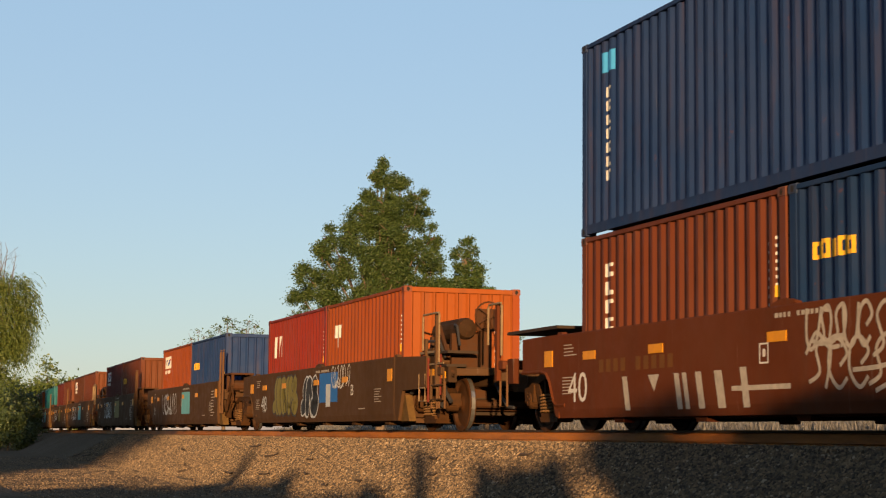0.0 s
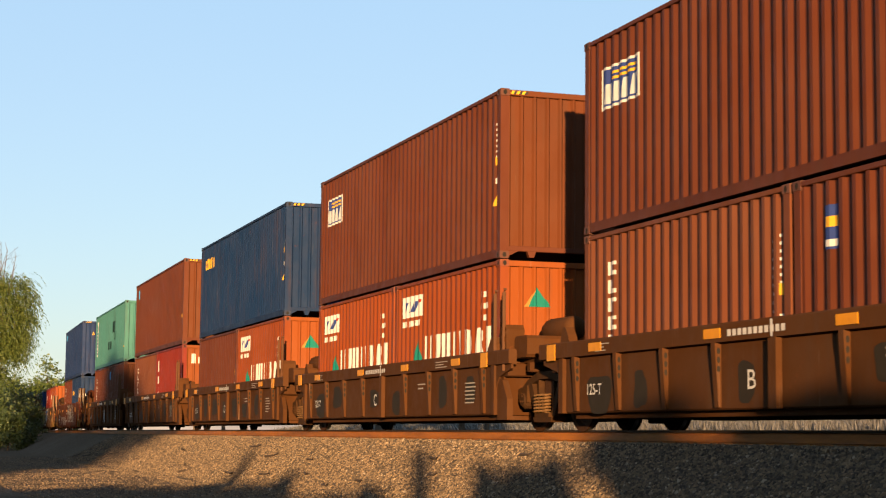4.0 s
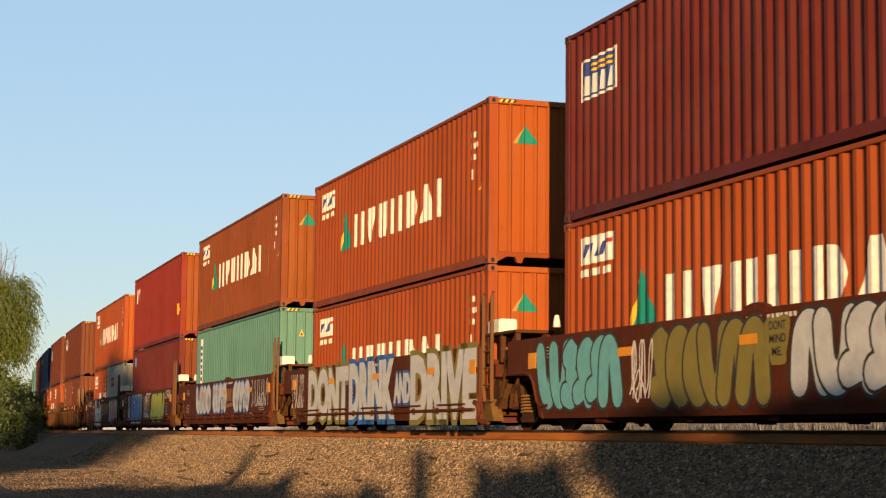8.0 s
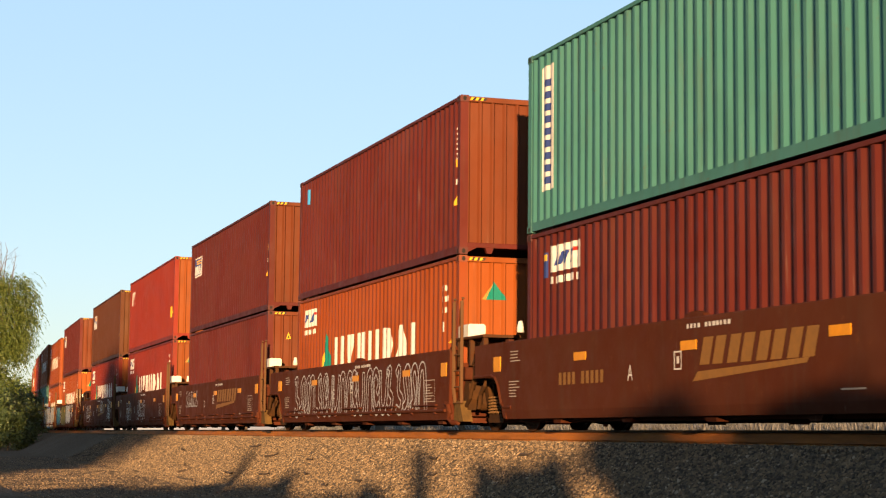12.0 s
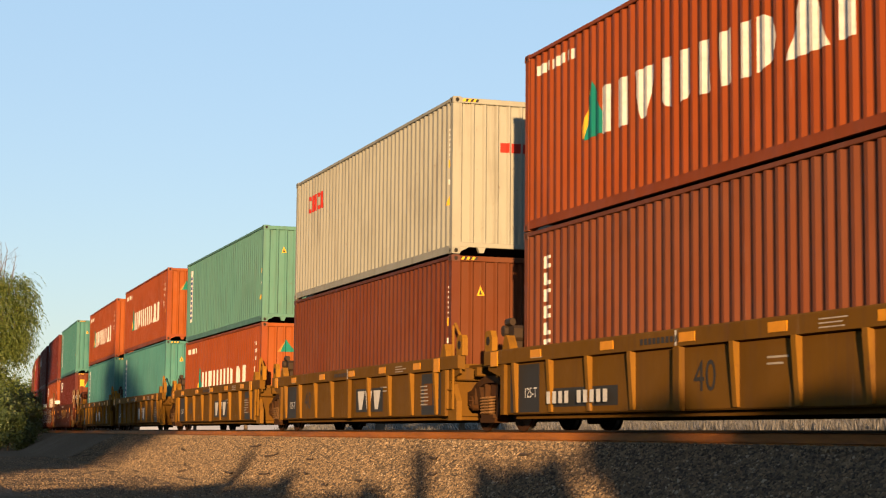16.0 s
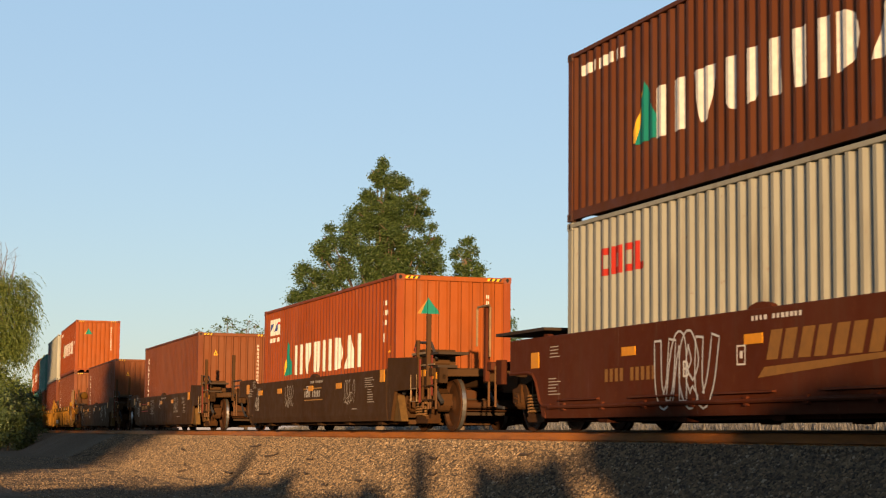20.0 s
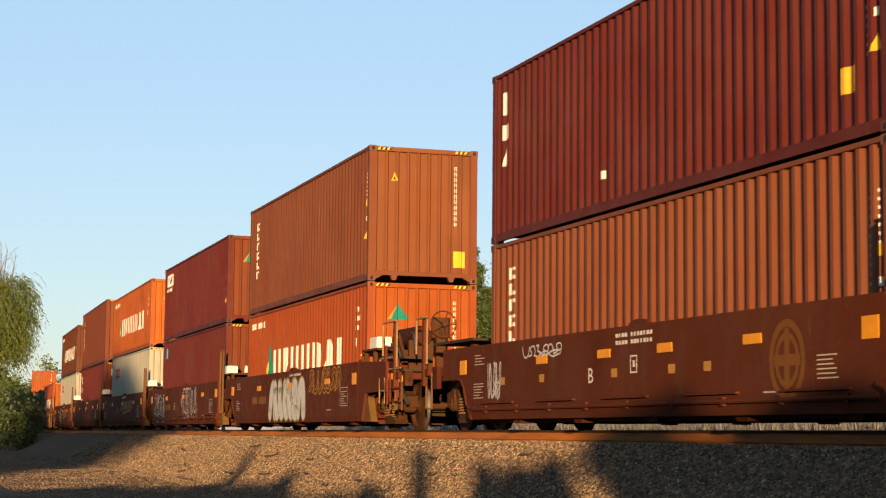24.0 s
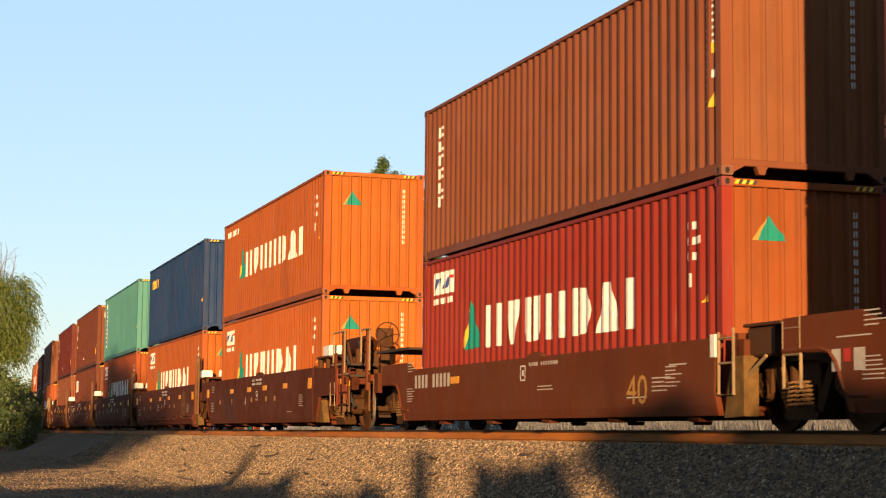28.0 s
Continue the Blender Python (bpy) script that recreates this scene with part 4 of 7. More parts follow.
                place(part("valve_box", stored("valve2", lambda: Shape().box(e + 0.72, e + 1.02, -1.28, -0.8, 0.80, 1.2, 0, 0.03).box(e + 0.66, e + 1.1, -1.3, -1.26, 1.2, 1.3).lathe([(0.13, -1.3), (0.15, -1.2), (0.15, -0.7), (0.13, -0.6)], (e + 1.3, 0, 1.25), "y", 12).mesh("valve_box", RUSTY)), car))
            if style == "ribbed":
                place(part("end_plate", stored("yplate", lambda: Shape().prism([(e + 0.16, 0.16), (e + 0.62, 0.16), (e + 0.62, 0.5), (e + 0.4, 0.8), (e + 0.16, 0.86)], "y", -1.40, -1.3).mesh("end_plate", CAR_PAINT)), car, "", colour))
            else:
                place(part("toe_plate", stored("toe", lambda: Shape().prism([(e + 0.16, 0.50), (e + 0.42, 0.50), (e + 0.62, 0.14), (e + 0.10, 0.14)], "y", -1.42, -1.24).mesh("toe_plate", PALE_DUST)), car))
            truck(car, e + 1.48, member)
        if kind == "joint" and q < 0 and make == "deep":
            part("white_cone", stored("cone", lambda: Shape().lathe([(0.06, 1.58), (0.055, 1.66), (0.035, 1.76), (0.025, 1.77)], (-e - 0.22, -1.15, 0), "z", 10).mesh("white_cone", WHITE, smooth=True)), car, "white plastic cone")
            place(part("cover_plate", stored("cover", lambda: Shape().box(e + 0.28, e + 1.36, -1.32, -0.6, 1.54, 1.58, 0, 0.01).box(e + 0.36, e + 0.44, -1.28, -1.2, 1.1, 1.54).box(e + 1.2, e + 1.28, -1.28, -1.2, 1.1, 1.54).box(e + 0.4, e + 1.25, -0.72, -0.66, 1.12, 1.54).box(e + 0.5, e + 1.1, -1.26, -1.22, 1.3, 1.36).mesh("cover_plate", CAR_PAINT)), car, "", colour))
        if kind != "joint":
            truck(car, q * (e + 1.25), member)
            place(part("coupler", stored("coupler", lambda: Shape().box(e + 2.3, e + 3.25, -0.12, 0.12, 0.72, 0.92, 0, 0.03).prism([(e + 3.2, -0.2), (e + 3.42, -0.2), (e + 3.5, -0.05), (e + 3.42, 0.0), (e + 3.5, 0.16), (e + 3.36, 0.2), (e + 3.2, 0.1)], "z", 0.68, 0.96).mesh("coupler", RUSTY)), car, "rusty knuckle coupler"))
            place(part("air_hose", stored("airhose", lambda: Shape().tube([(e + 2.7, -0.35, 0.85), (e + 3.0, -0.36, 0.62), (e + 3.3, -0.34, 0.42), (e + 3.5, -0.3, 0.40)], 0.03, 7).mesh("air_hose", HOSE)), car))
            place(part("uncoupling_lever", stored("lever", lambda: Shape().tube([(e + 2.75, -1.35, 0.55), (e + 2.75, -1.35, 0.98), (e + 2.78, -0.4, 1.0), (e + 3.0, 0, 0.98)], 0.018, 6).mesh("uncoupling_lever", CAR_PAINT)), car, "", bright))
            for dx in (2.2, 2.65) if kind == "brake" else (2.65,):
                st = part("stirrup_step", stored("stirrup", lambda: Shape().tube([(-0.16, 0, 1.05), (-0.16, 0, 0.38), (0.16, 0, 0.38), (0.16, 0, 1.05)], 0.02, 6).mesh("stirrup_step", CAR_PAINT)), car, "", bar)
                st.location = (q * (e + dx), -1.36, 0)
            place(part("end_beam", stored("endbeam", lambda: Shape().box(e + 2.55, e + 2.75, -1.42, 1.42, 0.98, 1.12, 0, 0.02).mesh("end_beam", CAR_PAINT)), car, "", colour))
        if kind == "brake":
            for sy in (-1, 1):
                fp = part("end_fascia", stored(("fascia", style), lambda: Shape().prism([(e, 0.17), (e + 0.30, 0.17), (e + 0.55, 0.74), (e + 2.05, 0.76), (e + 2.05, 1.34), (e + 0.05, 1.40)] if style == "smooth" else [(e + 0.1, 0.80), (e + 2.0, 0.84), (e + 2.0, 1.27), (e + 0.1, 1.27)], "y", -1.472, -1.41).mesh("end_fascia", CAR_PAINT)), car, "", colour)
                fp.scale = (1, -sy, 1)
            for name, key, build, text in (
                    ("air_tank", "btank", lambda: Shape().lathe([(0.06, -0.85), (0.17, -0.8), (0.2, -0.7), (0.2, 0.7), (0.17, 0.8), (0.06, 0.85)], (e + 1.75, -0.85, 1.84), "x", 14), "dark round air tank"),
                    ("tank_bracket", "btbr", lambda: Shape().box(e + 1.1, e + 1.2, -1.1, -0.6, 1.13, 1.75).box(e + 2.3, e + 2.4, -1.1, -0.6, 1.13, 1.75).box(e + 1.1, e + 2.4, -0.9, -0.8, 1.125, 1.17), ""),
                    ("valve_box", "bvalve", lambda: Shape().box(e + 1.45, e + 1.95, -1.3, -0.7, 1.13, 1.5, 0, 0.05).box(e + 2.0, e + 2.2, -1.25, -0.9, 1.2, 1.45, 0, 0.03), ""),
                    ("shelf", "bshelf", lambda: Shape().box(e + 2.0, e + 3.0, -1.38, -0.8, 1.36, 1.41, 0, 0.01).box(e + 2.0, e + 2.95, -1.38, -1.0, 1.12, 1.17, 0, 0.01), ""),
                    ("apron", "bapron", lambda: Shape().box(e + 2.08, e + 2.35, -1.40, -1.3, 0.74, 1.32, 0, 0.02).box(e + 2.6, e + 3.0, -1.36, -1.2, 0.84, 1.12, 0, 0.02).box(e + 2.05, e + 3.0, -1.3, -1.24, 0.92, 1.0), ""),
                    ("end_post", "bpost", lambda: Shape().box(e + 2.42, e + 2.51, -1.44, -1.36, 0.80, 2.12, 0, 0.012), ""),
                    ("end_post", "bpost2", lambda: Shape().box(e + 1.87, e + 1.95, -1.46, -1.40, 0.80, 1.66, 0, 0.012), ""),
                    ("handrail", "brail", lambda: Shape().tube([(e + 1.8, -1.46, 1.45), (e + 1.8, -1.46, 2.06), (e + 1.84, -1.46, 2.10), (e + 2.72, -1.46, 2.10), (e + 2.76, -1.46, 2.06), (e + 2.76, -1.46, 1.2)], 0.02, 6), "pale worn steel handrail"),
                    ("cross_step", "bstep", lambda: Shape().tube([(e + 2.2, -1.42, 1.1), (e + 2.2, -1.42, 0.54), (e + 2.9, -1.42, 0.54), (e + 2.9, -1.42, 1.1)], 0.024, 6).tube([(e + 2.2, -1.42, 0.8), (e + 2.9, -1.42, 0.8)], 0.018, 6), ""),
                    ("brake_stand", "stand", lambda: Shape().box(e + 2.5, e + 2.62, -0.6, -0.4, 1.1, 2.06, 0, 0.03).box(e + 2.42, e + 2.62, -0.68, -0.32, 1.8, 2.2, 0, 0.06), "rusty brake stand"),
                    ("brake_pipe", "bpipe", lambda: Shape().tube([(e + 0.6, -1.3, 0.7), (e + 1.2, -1.2, 1.0), (e + 2.0, -1.1, 1.02), (e + 2.5, -1.25, 0.7), (e + 2.7, -1.2, 0.5)], 0.04, 6).tube([(e + 1.3, -1.3, 1.5), (e + 1.5, -1.32, 1.64), (e + 2.3, -1.3, 1.6), (e + 2.5, -1.25, 1.3)], 0.03, 6), ""),
                    ("brake_rod", "brod", lambda: Shape().tube([(e + 1.25, -1.36, 0.62), (e + 1.6, -1.38, 0.98), (e + 1.6, -1.38, 1.55)], 0.02, 6), "thin red-painted brake rod"),
                    ("brake_rod", "brod2", lambda: Shape().tube([(e + 2.05, -1.43, 0.5), (e + 2.05, -1.43, 1.3)], 0.022, 6), "thin red-painted brake rod"),
                    ("brake_rod", "brod3", lambda: Shape().tube([(e + 2.62, -1.38, 0.62), (e + 2.62, -1.38, 1.36)], 0.018, 6), "thin red-painted brake rod"),
                    ("small_ladder", "bladder", lambda: Shape().tube([(e + 1.62, -1.47, 1.02), (e + 1.62, -1.47, 0.52), (e + 1.98, -1.47, 0.52), (e + 1.98, -1.47, 1.02)], 0.016, 6).tube([(e + 1.62, -1.47, 0.76), (e + 1.98, -1.47, 0.76)], 0.014, 6), "pale steel step ladder"),
                    ("shelf_edge", "bedge", lambda: Shape().box(e + 1.5, e + 2.45, -1.43, -1.41, 1.39, 1.43), "worn pale edge of the shelf"),
                    ("shelf_edge", "bedge2", lambda: Shape().box(e + 2.02, e + 2.9, -1.43, -1.41, 1.17, 1.2), "worn pale edge of the shelf"),
                    ("diagonal_brace", "bdiag", lambda: Shape().prism([(e + 1.95, 1.92), (e + 2.05, 1.92), (e + 2.62, 1.30), (e + 2.52, 1.30)], "y", -1.25, -1.19), ""),
                    ("air_hose", "bhose", lambda: Shape().tube([(e + 2.3, -0.9, 1.62), (e + 2.55, -1.1, 1.9), (e + 2.85, -1.15, 1.85), (e + 3.0, -1.15, 1.5)], 0.024, 6), "black rubber air hose"),
                    ("air_hose", "bhose2", lambda: Shape().tube([(e + 2.15, -1.3, 0.9), (e + 2.3, -1.32, 0.55), (e + 2.5, -1.3, 0.42), (e + 2.66, -1.3, 0.62)], 0.028, 6), "black rubber air hose"),
                    ("brake_cylinder", "bcyl", lambda: Shape().lathe([(0.05, -1.34), (0.12, -1.33), (0.13, -1.2), (0.13, -0.9)], (e + 1.35, 0, 1.32), "y", 14), "rusty round brake cylinder"),
                    ("brake_cylinder", "bcyl2", lambda: Shape().lathe([(0.05, -1.36), (0.09, -1.35), (0.10, -1.1)], (e + 2.32, 0, 0.92), "y", 12), "rusty round brake cylinder"),
                    ("toe_plate", "btoe", lambda: Shape().prism([(e + 0.34, 0.60), (e + 0.52, 0.66), (e + 0.80, 0.16), (e + 0.22, 0.16)], "y", -1.40, -1.26), "")):
                if grimy and name in ("air_tank", "tank_bracket", "brake_stand", "handrail", "diagonal_brace", "air_hose"):
                    continue
                mat = {"handrail": HANDRAIL, "toe_plate": PALE_DUST, "brake_stand": RUSTY, "brake_pipe": HOSE, "shelf": STEEL, "tank_bracket": RUSTY, "brake_rod": RED_ROD, "small_ladder": HANDRAIL, "shelf_edge": HANDRAIL, "air_hose": HOSE, "brake_cylinder": DUSTY, "diagonal_brace": RUSTY}.get(name, CAR_PAINT)
                # the air tank's shade is put into its darker tint; the apron is darker too
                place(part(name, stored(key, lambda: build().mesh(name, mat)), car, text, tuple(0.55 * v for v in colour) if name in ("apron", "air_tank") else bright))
            if make in ("deep", "rust"):
                place(part("white_cap", stored("cap", lambda: cap_mesh(e)), car, "white box on the raised end plate")).location = (0.3, 0, 0.06)
                place(part("step_board", stored("bplate", lambda: Shape().box(e + 0.0, e + 1.2, -1.40, -0.72, 1.60, 1.65, 0, 0.012).box(e + 0.05, e + 0.13, -1.36, -1.28, 1.10, 1.60).box(e + 0.72, e + 0.8, -1.36, -1.28, 1.10, 1.60).box(e + 0.1, e + 1.1, -0.8, -0.74, 1.12, 1.60).mesh("step_board", RUSTY)), car))
            if not grimy:
                bw = part("brake_wheel", stored("brakewheel", brake_wheel_mesh), car, "spoked steel hand brake wheel")
                bw.location = (q * (e + 2.72), -0.5, 2.06)
            for dx, z, y in ((2.2, 0.98, -1.405), (2.74, 0.92, -1.365)):
                rf = part("reflector", stored("small_reflector_plate", lambda: Shape().box(-0.13, 0.13, -0.012, 0.0, 0.0, 0.12).mesh("reflector", ORANGE)), car, "orange reflective strip")
                rf.location = (e + dx, y, z)
        if kind == "coupler" and grimy:
            bw = part("brake_wheel", stored("brakewheel", brake_wheel_mesh), car, "black spoked hand brake wheel")
            bw.location, bw.rotation_euler = (-e - 0.42, -0.95, 1.27), (0, 0, -math.pi / 2)
            place(part("end_rack", stored("rack", lambda: Shape().box(e + 1.5, e + 2.7, -1.1, 1.1, 1.12, 1.17, 0, 0.01).tube([(e + 1.6, 1.42, 0.9), (e + 1.6, 1.42, 1.34), (e + 2.6, 1.42, 1.34), (e + 2.6, 1.42, 0.9)], 0.025, 6).tube([(e + 1.6, 1.42, 1.2), (e + 2.6, 1.42, 1.2)], 0.018, 6).mesh("end_rack", STEEL)), car))
        if kind == "coupler" and not grimy:
            place(part("walkway", stored(("walkway", style), lambda: Shape().box(e + 1.0, e + 3.2, -1.25, 1.1, 1.57 - low, 1.62 - low, 0, 0.01).box(e + 1.05, e + 1.13, -1.2, -1.12, 1.1, 1.57 - low).box(e + 2.5, e + 2.58, -1.2, -1.12, 1.1, 1.57 - low).box(e + 1.8, e + 1.86, -1.2, -1.14, 1.1, 1.57 - low).box(e + 1.0, e + 3.0, -0.9, -0.84, 1.13, 1.5 - low).mesh("walkway", STEEL)), car, "raised steel grating walkway"))
        if kind == "coupler":
            place(part("end_post", stored("cpost", lambda: Shape().box(e + 2.76, e + 2.88, 1.36, 1.44, 0.80, 2.08, 0, 0.012).mesh("end_post", CAR_PAINT)), car, "", bright))
            if not grimy:
                place(part("handrail", stored("crail", lambda: Shape().tube([(e + 2.5, 1.46, 1.2), (e + 2.5, 1.46, 2.02), (e + 2.54, 1.46, 2.06), (e + 3.1, 1.46, 2.06), (e + 3.14, 1.46, 2.02), (e + 3.14, 1.46, 1.4)], 0.02, 6).mesh("handrail", HANDRAIL)), car, "pale worn steel handrail"))
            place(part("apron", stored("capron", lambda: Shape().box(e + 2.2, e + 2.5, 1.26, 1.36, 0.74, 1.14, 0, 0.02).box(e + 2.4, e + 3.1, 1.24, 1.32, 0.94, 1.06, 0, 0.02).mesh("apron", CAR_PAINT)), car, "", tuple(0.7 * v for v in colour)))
    for x in reflect:
        rf = part("reflector", stored("reflector", lambda: Shape().box(-0.22, 0.22, -1.489, -1.478, 1.0, 1.12).mesh("reflector", ORANGE)), car, "orange reflective strip")
        rf.location = (x, 0, {"black": -0.12, "plain": -0.2, "ribbed": 0.11, "yellow": 0.11}.get(make, 0))
    for x in () if make == "plain" else (-6.75, 6.08):
        rf = part("reflector", stored("big_reflector", lambda: Shape().box(-0.16, 0.16, -1.489, -1.478, 0.94, 1.18).mesh("reflector", ORANGE)), car, "orange reflective plate")
        rf.location = (x, 0, 0.09 if style == "ribbed" else 0)
    return car

# ---- ground and track ----


def track_offset(x, y):
    """How far a place lies across the track (negative: the camera's side)."""
    if x >= CURVE_X:
        return y - TRACK_Y
    r = 1 / CURVE_K
    return r - math.hypot(x - CURVE_X, y - (TRACK_Y + r))


def ground_height(x, y):
    o = track_offset(x, y)
    def ease(t):
        t = max(0.0, min(1.0, t))
        return t * t * (3 - 2 * t)
    rough = 0.035 * noise.noise((x * 0.7, y * 0.7, 0)) + 0.06 * noise.noise((x * 0.17, y * 0.17, 3))
    if o < 0:
        w = 0.25 * noise.noise((x * 0.12, 0, 7))
        t = (-1.75 - o) / (2.15 + w)
        z = -0.20 - 1.02 * (0.15 * ease(t) + 0.85 * max(0.0, min(1.0, t)))
        if o > -1.75:
            rough *= 0.2
        return z + rough * max(0.2, min(1.0, t))
    t = (o - 1.9) / 2.0
    return -0.20 - 0.35 * ease(t) + 0.25 * ease((o - 6) / 10) + 0.7 * ease((o - 24) / 8) + rough * (0.2 if o < 2 else 1.0)


def ground():
    xs = sorted({*np.linspace(-2400, -320, 14), *np.linspace(-320, -130, 40), *np.linspace(-130, 12, 290), *np.linspace(12, 90, 26), *np.linspace(90, 2400, 12)})
    ys = sorted({*np.linspace(-2400, -90, 12), *np.linspace(-90, -4, 22), *np.linspace(-4, 22, 105), *np.linspace(22, 110, 26), *np.linspace(110, 2400, 12)})
    s = Shape()
    s.v = [(x, y, ground_height(x, y)) for x in xs for y in ys]
    n = len(ys)
    s.f = [(i * n + j, (i + 1) * n + j, (i + 1) * n + j + 1, i * n + j + 1) for i in range(len(xs) - 1) for j in range(n - 1)]
    return tagged(new("ground", s.mesh("ground", GROUND, smooth=True, clean=False)), "brown gravel embankment and dry dirt beside the railway track", "ground", kind="structure")


ground()


def along(profile, off, s0, s1, step, head=False):
    """A bar with that cross profile along the track."""
    s = Shape()
    n, m = int((s1 - s0) / step), len(profile)
    for i in range(n + 1):
        st = s0 + (s1 - s0) * i / n
        s.v += [tuple(on_track(st, off + u, w)[0]) for u, w in profile]
    for i in range(n):
        for j in range(m):
            q = (j + 1) % m
            s.f.append((i * m + j, (i + 1) * m + j, (i + 1) * m + q, i * m + q))
    s.k = [1 if head and 5 <= q % m <= 9 else 0 for q in range(len(s.f))]
    return s


RAIL_PROFILE = [(-0.075, -0.185), (0.075, -0.185), (0.075, -0.17), (0.012, -0.15), (0.010, -0.045), (0.037, -0.035), (0.037, -0.006), (0.028, 0.0), (-0.028, 0.0), (-0.037, -0.006), (-0.037, -0.035), (-0.010, -0.045), (-0.012, -0.15), (-0.075, -0.17)]
track = thing("railway_track", "rusty steel rails on weathered wooden ties in gravel", "railway track", kind="structure")
for off in (-0.755, 0.755):
    part("rail", along(RAIL_PROFILE, off, -330, 60, 4.0, True).mesh("rail", RAIL, STEEL, clean=False), track, "rust-brown steel rail")
tie_mesh = Shape().box(-0.115, 0.115, -1.3, 1.3, -0.37, -0.186, 0, 0.01).mesh("tie", TIE)
for i in range(260):
    p, a = on_track(12 - i * 0.54)
    tie = part("tie", tie_mesh, track)
    tie.matrix_basis = Matrix.Translation(p) @ Matrix.Rotation(-a + random.uniform(-0.01, 0.01), 4, "Z")


def stones(count, s0, s1, o0, o1, r0, r1, seed):
    """Loose stones as one mesh of small irregular lumps."""
    rng = random.Random(seed)
    s = Shape()
    base = [(1, 0, -0.2), (-0.5, 0.86, -0.2), (-0.5, -0.86, -0.2), (0.4, 0.3, 0.75), (-0.45, 0.2, 0.6), (0.05, -0.5, 0.65)]
    faces = [(0, 1, 3), (1, 4, 3), (1, 2, 4), (2, 5, 4), (2, 0, 5), (0, 3, 5), (3, 4, 5)]
    for _ in range(count):
        u = rng.random() ** 0.72
        st = s0 + (s1 - s0) * u
        p = on_track(st, rng.uniform(o0, o1))[0]
        z = ground_height(p.x, p.y)
        r = rng.uniform(r0, r1) * (1.6 if rng.random() < 0.05 else 1.0)
        a = rng.uniform(0, 6.283)
        ca, sa = math.cos(a) * r, math.sin(a) * r
        n = len(s.v)
        for bx, by, bz in base:
            bx, by, bz = bx * rng.uniform(0.7, 1.25), by * rng.uniform(0.6, 1.2), bz * rng.uniform(0.6, 1.2)
            s.v.append((p.x + bx * ca - by * sa, p.y + bx * sa + by * ca, z + bz * r))
        s.f += [tuple(n + i for i in f) for f in faces]
    return s.mesh("ballast_stones", STONE, clean=False)


tagged(new("ballast_stones", stones(150000, -72, -8, -4.4, -0.95, 0.013, 0.032, 5)), "coarse brown and grey crushed ballast stones", "ballast", kind="stuff")
tagged(new("gravel", stones(150000 // 4, -80, -6, -8.5, -3.6, 0.010, 0.026, 6)), "fine grey gravel at the foot of the embankment", "gravel", kind="stuff")


def sticks():
    rng = random.Random(11)
    spots = [(-42.0, -2.3, 1.0), (-38.5, -2.7, 0.9), (-27.6, -2.4, 0.55), (-33.0, -3.2, 0.8), (-50.0, -2.6, 1.2), (-62.0, -2.2, 0.9), (-55.0, -3.3, 0.7), (-30.5, -3.5, 0.5), (-24.0, -2.2, 0.5), (-36.0, -3.4, 0.9), (-46.0, -3.2, 0.7), (-66.0, -2.9, 1.2), (-69.0, -2.6, 1.0), (-70.0, -3.0, 1.1), (-64.0, -3.4, 1.4), (-67.5, -3.5, 1.6), (-71.0, -3.6, 1.3), (-60.0, -2.5, 0.8), (-39.5, -3.4, 1.3), (-29.0, -3.25, 0.45), (-26.2, -2.9, 0.4), (-44.5, -3.6, 0.8), (-34.6, -2.7, 0.5)]
    for s0, o, ln in spots:
        a = rng.uniform(-0.5, 0.9)
        pts = []
        for q in range(4):
            p = on_track(s0 + math.cos(a) * ln * q / 3, o + math.sin(a) * ln * 0.3 * q / 3)[0]
            pts.append((p.x, p.y + rng.uniform(-0.02, 0.02), ground_height(p.x, p.y) + 0.03 + (0.05 if q == 3 else 0)))
        tagged(new("stick", Shape().tube(pts, 0.028, 5, 0, 0.012).mesh("stick", TWIG)), "dark dry stick lying on the ballast", "stick", "sticks on the ballast")


sticks()


def dry_grass(name, count, s0, s1, o0, o1, h0, h1, seed, lab):
    rng = random.Random(seed)
    s = Shape()
    for _ in range(count):
        p = on_track(rng.uniform(s0, s1), rng.uniform(o0, o1))[0]
        z = ground_height(p.x, p.y) - 0.02
        h, a, lean = rng.uniform(h0, h1), rng.uniform(0, 6.283), rng.uniform(0.1, 1.3)
        for _ in range(3):
            a += 2.1 + rng.uniform(-0.5, 0.5)
            w = rng.uniform(0.03, 0.09)
            dx, dy = math.cos(a), math.sin(a)
            n = len(s.v)
            s.v += [(p.x - dy * w, p.y + dx * w, z), (p.x + dy * w, p.y - dx * w, z), (p.x + dx * lean * h, p.y + dy * lean * h, z + h)]
            s.f.append((n, n + 1, n + 2))
    return tagged(new(name, s.mesh(name, STRAW, clean=False)), lab, "dry grass", kind="stuff")


dry_grass("dry_grass", 42000, -190, 6, 24.5, 33.0, 0.2, 1.0, 21, "pale straw-coloured dry grass and brush behind the track")

# ---- trees ----


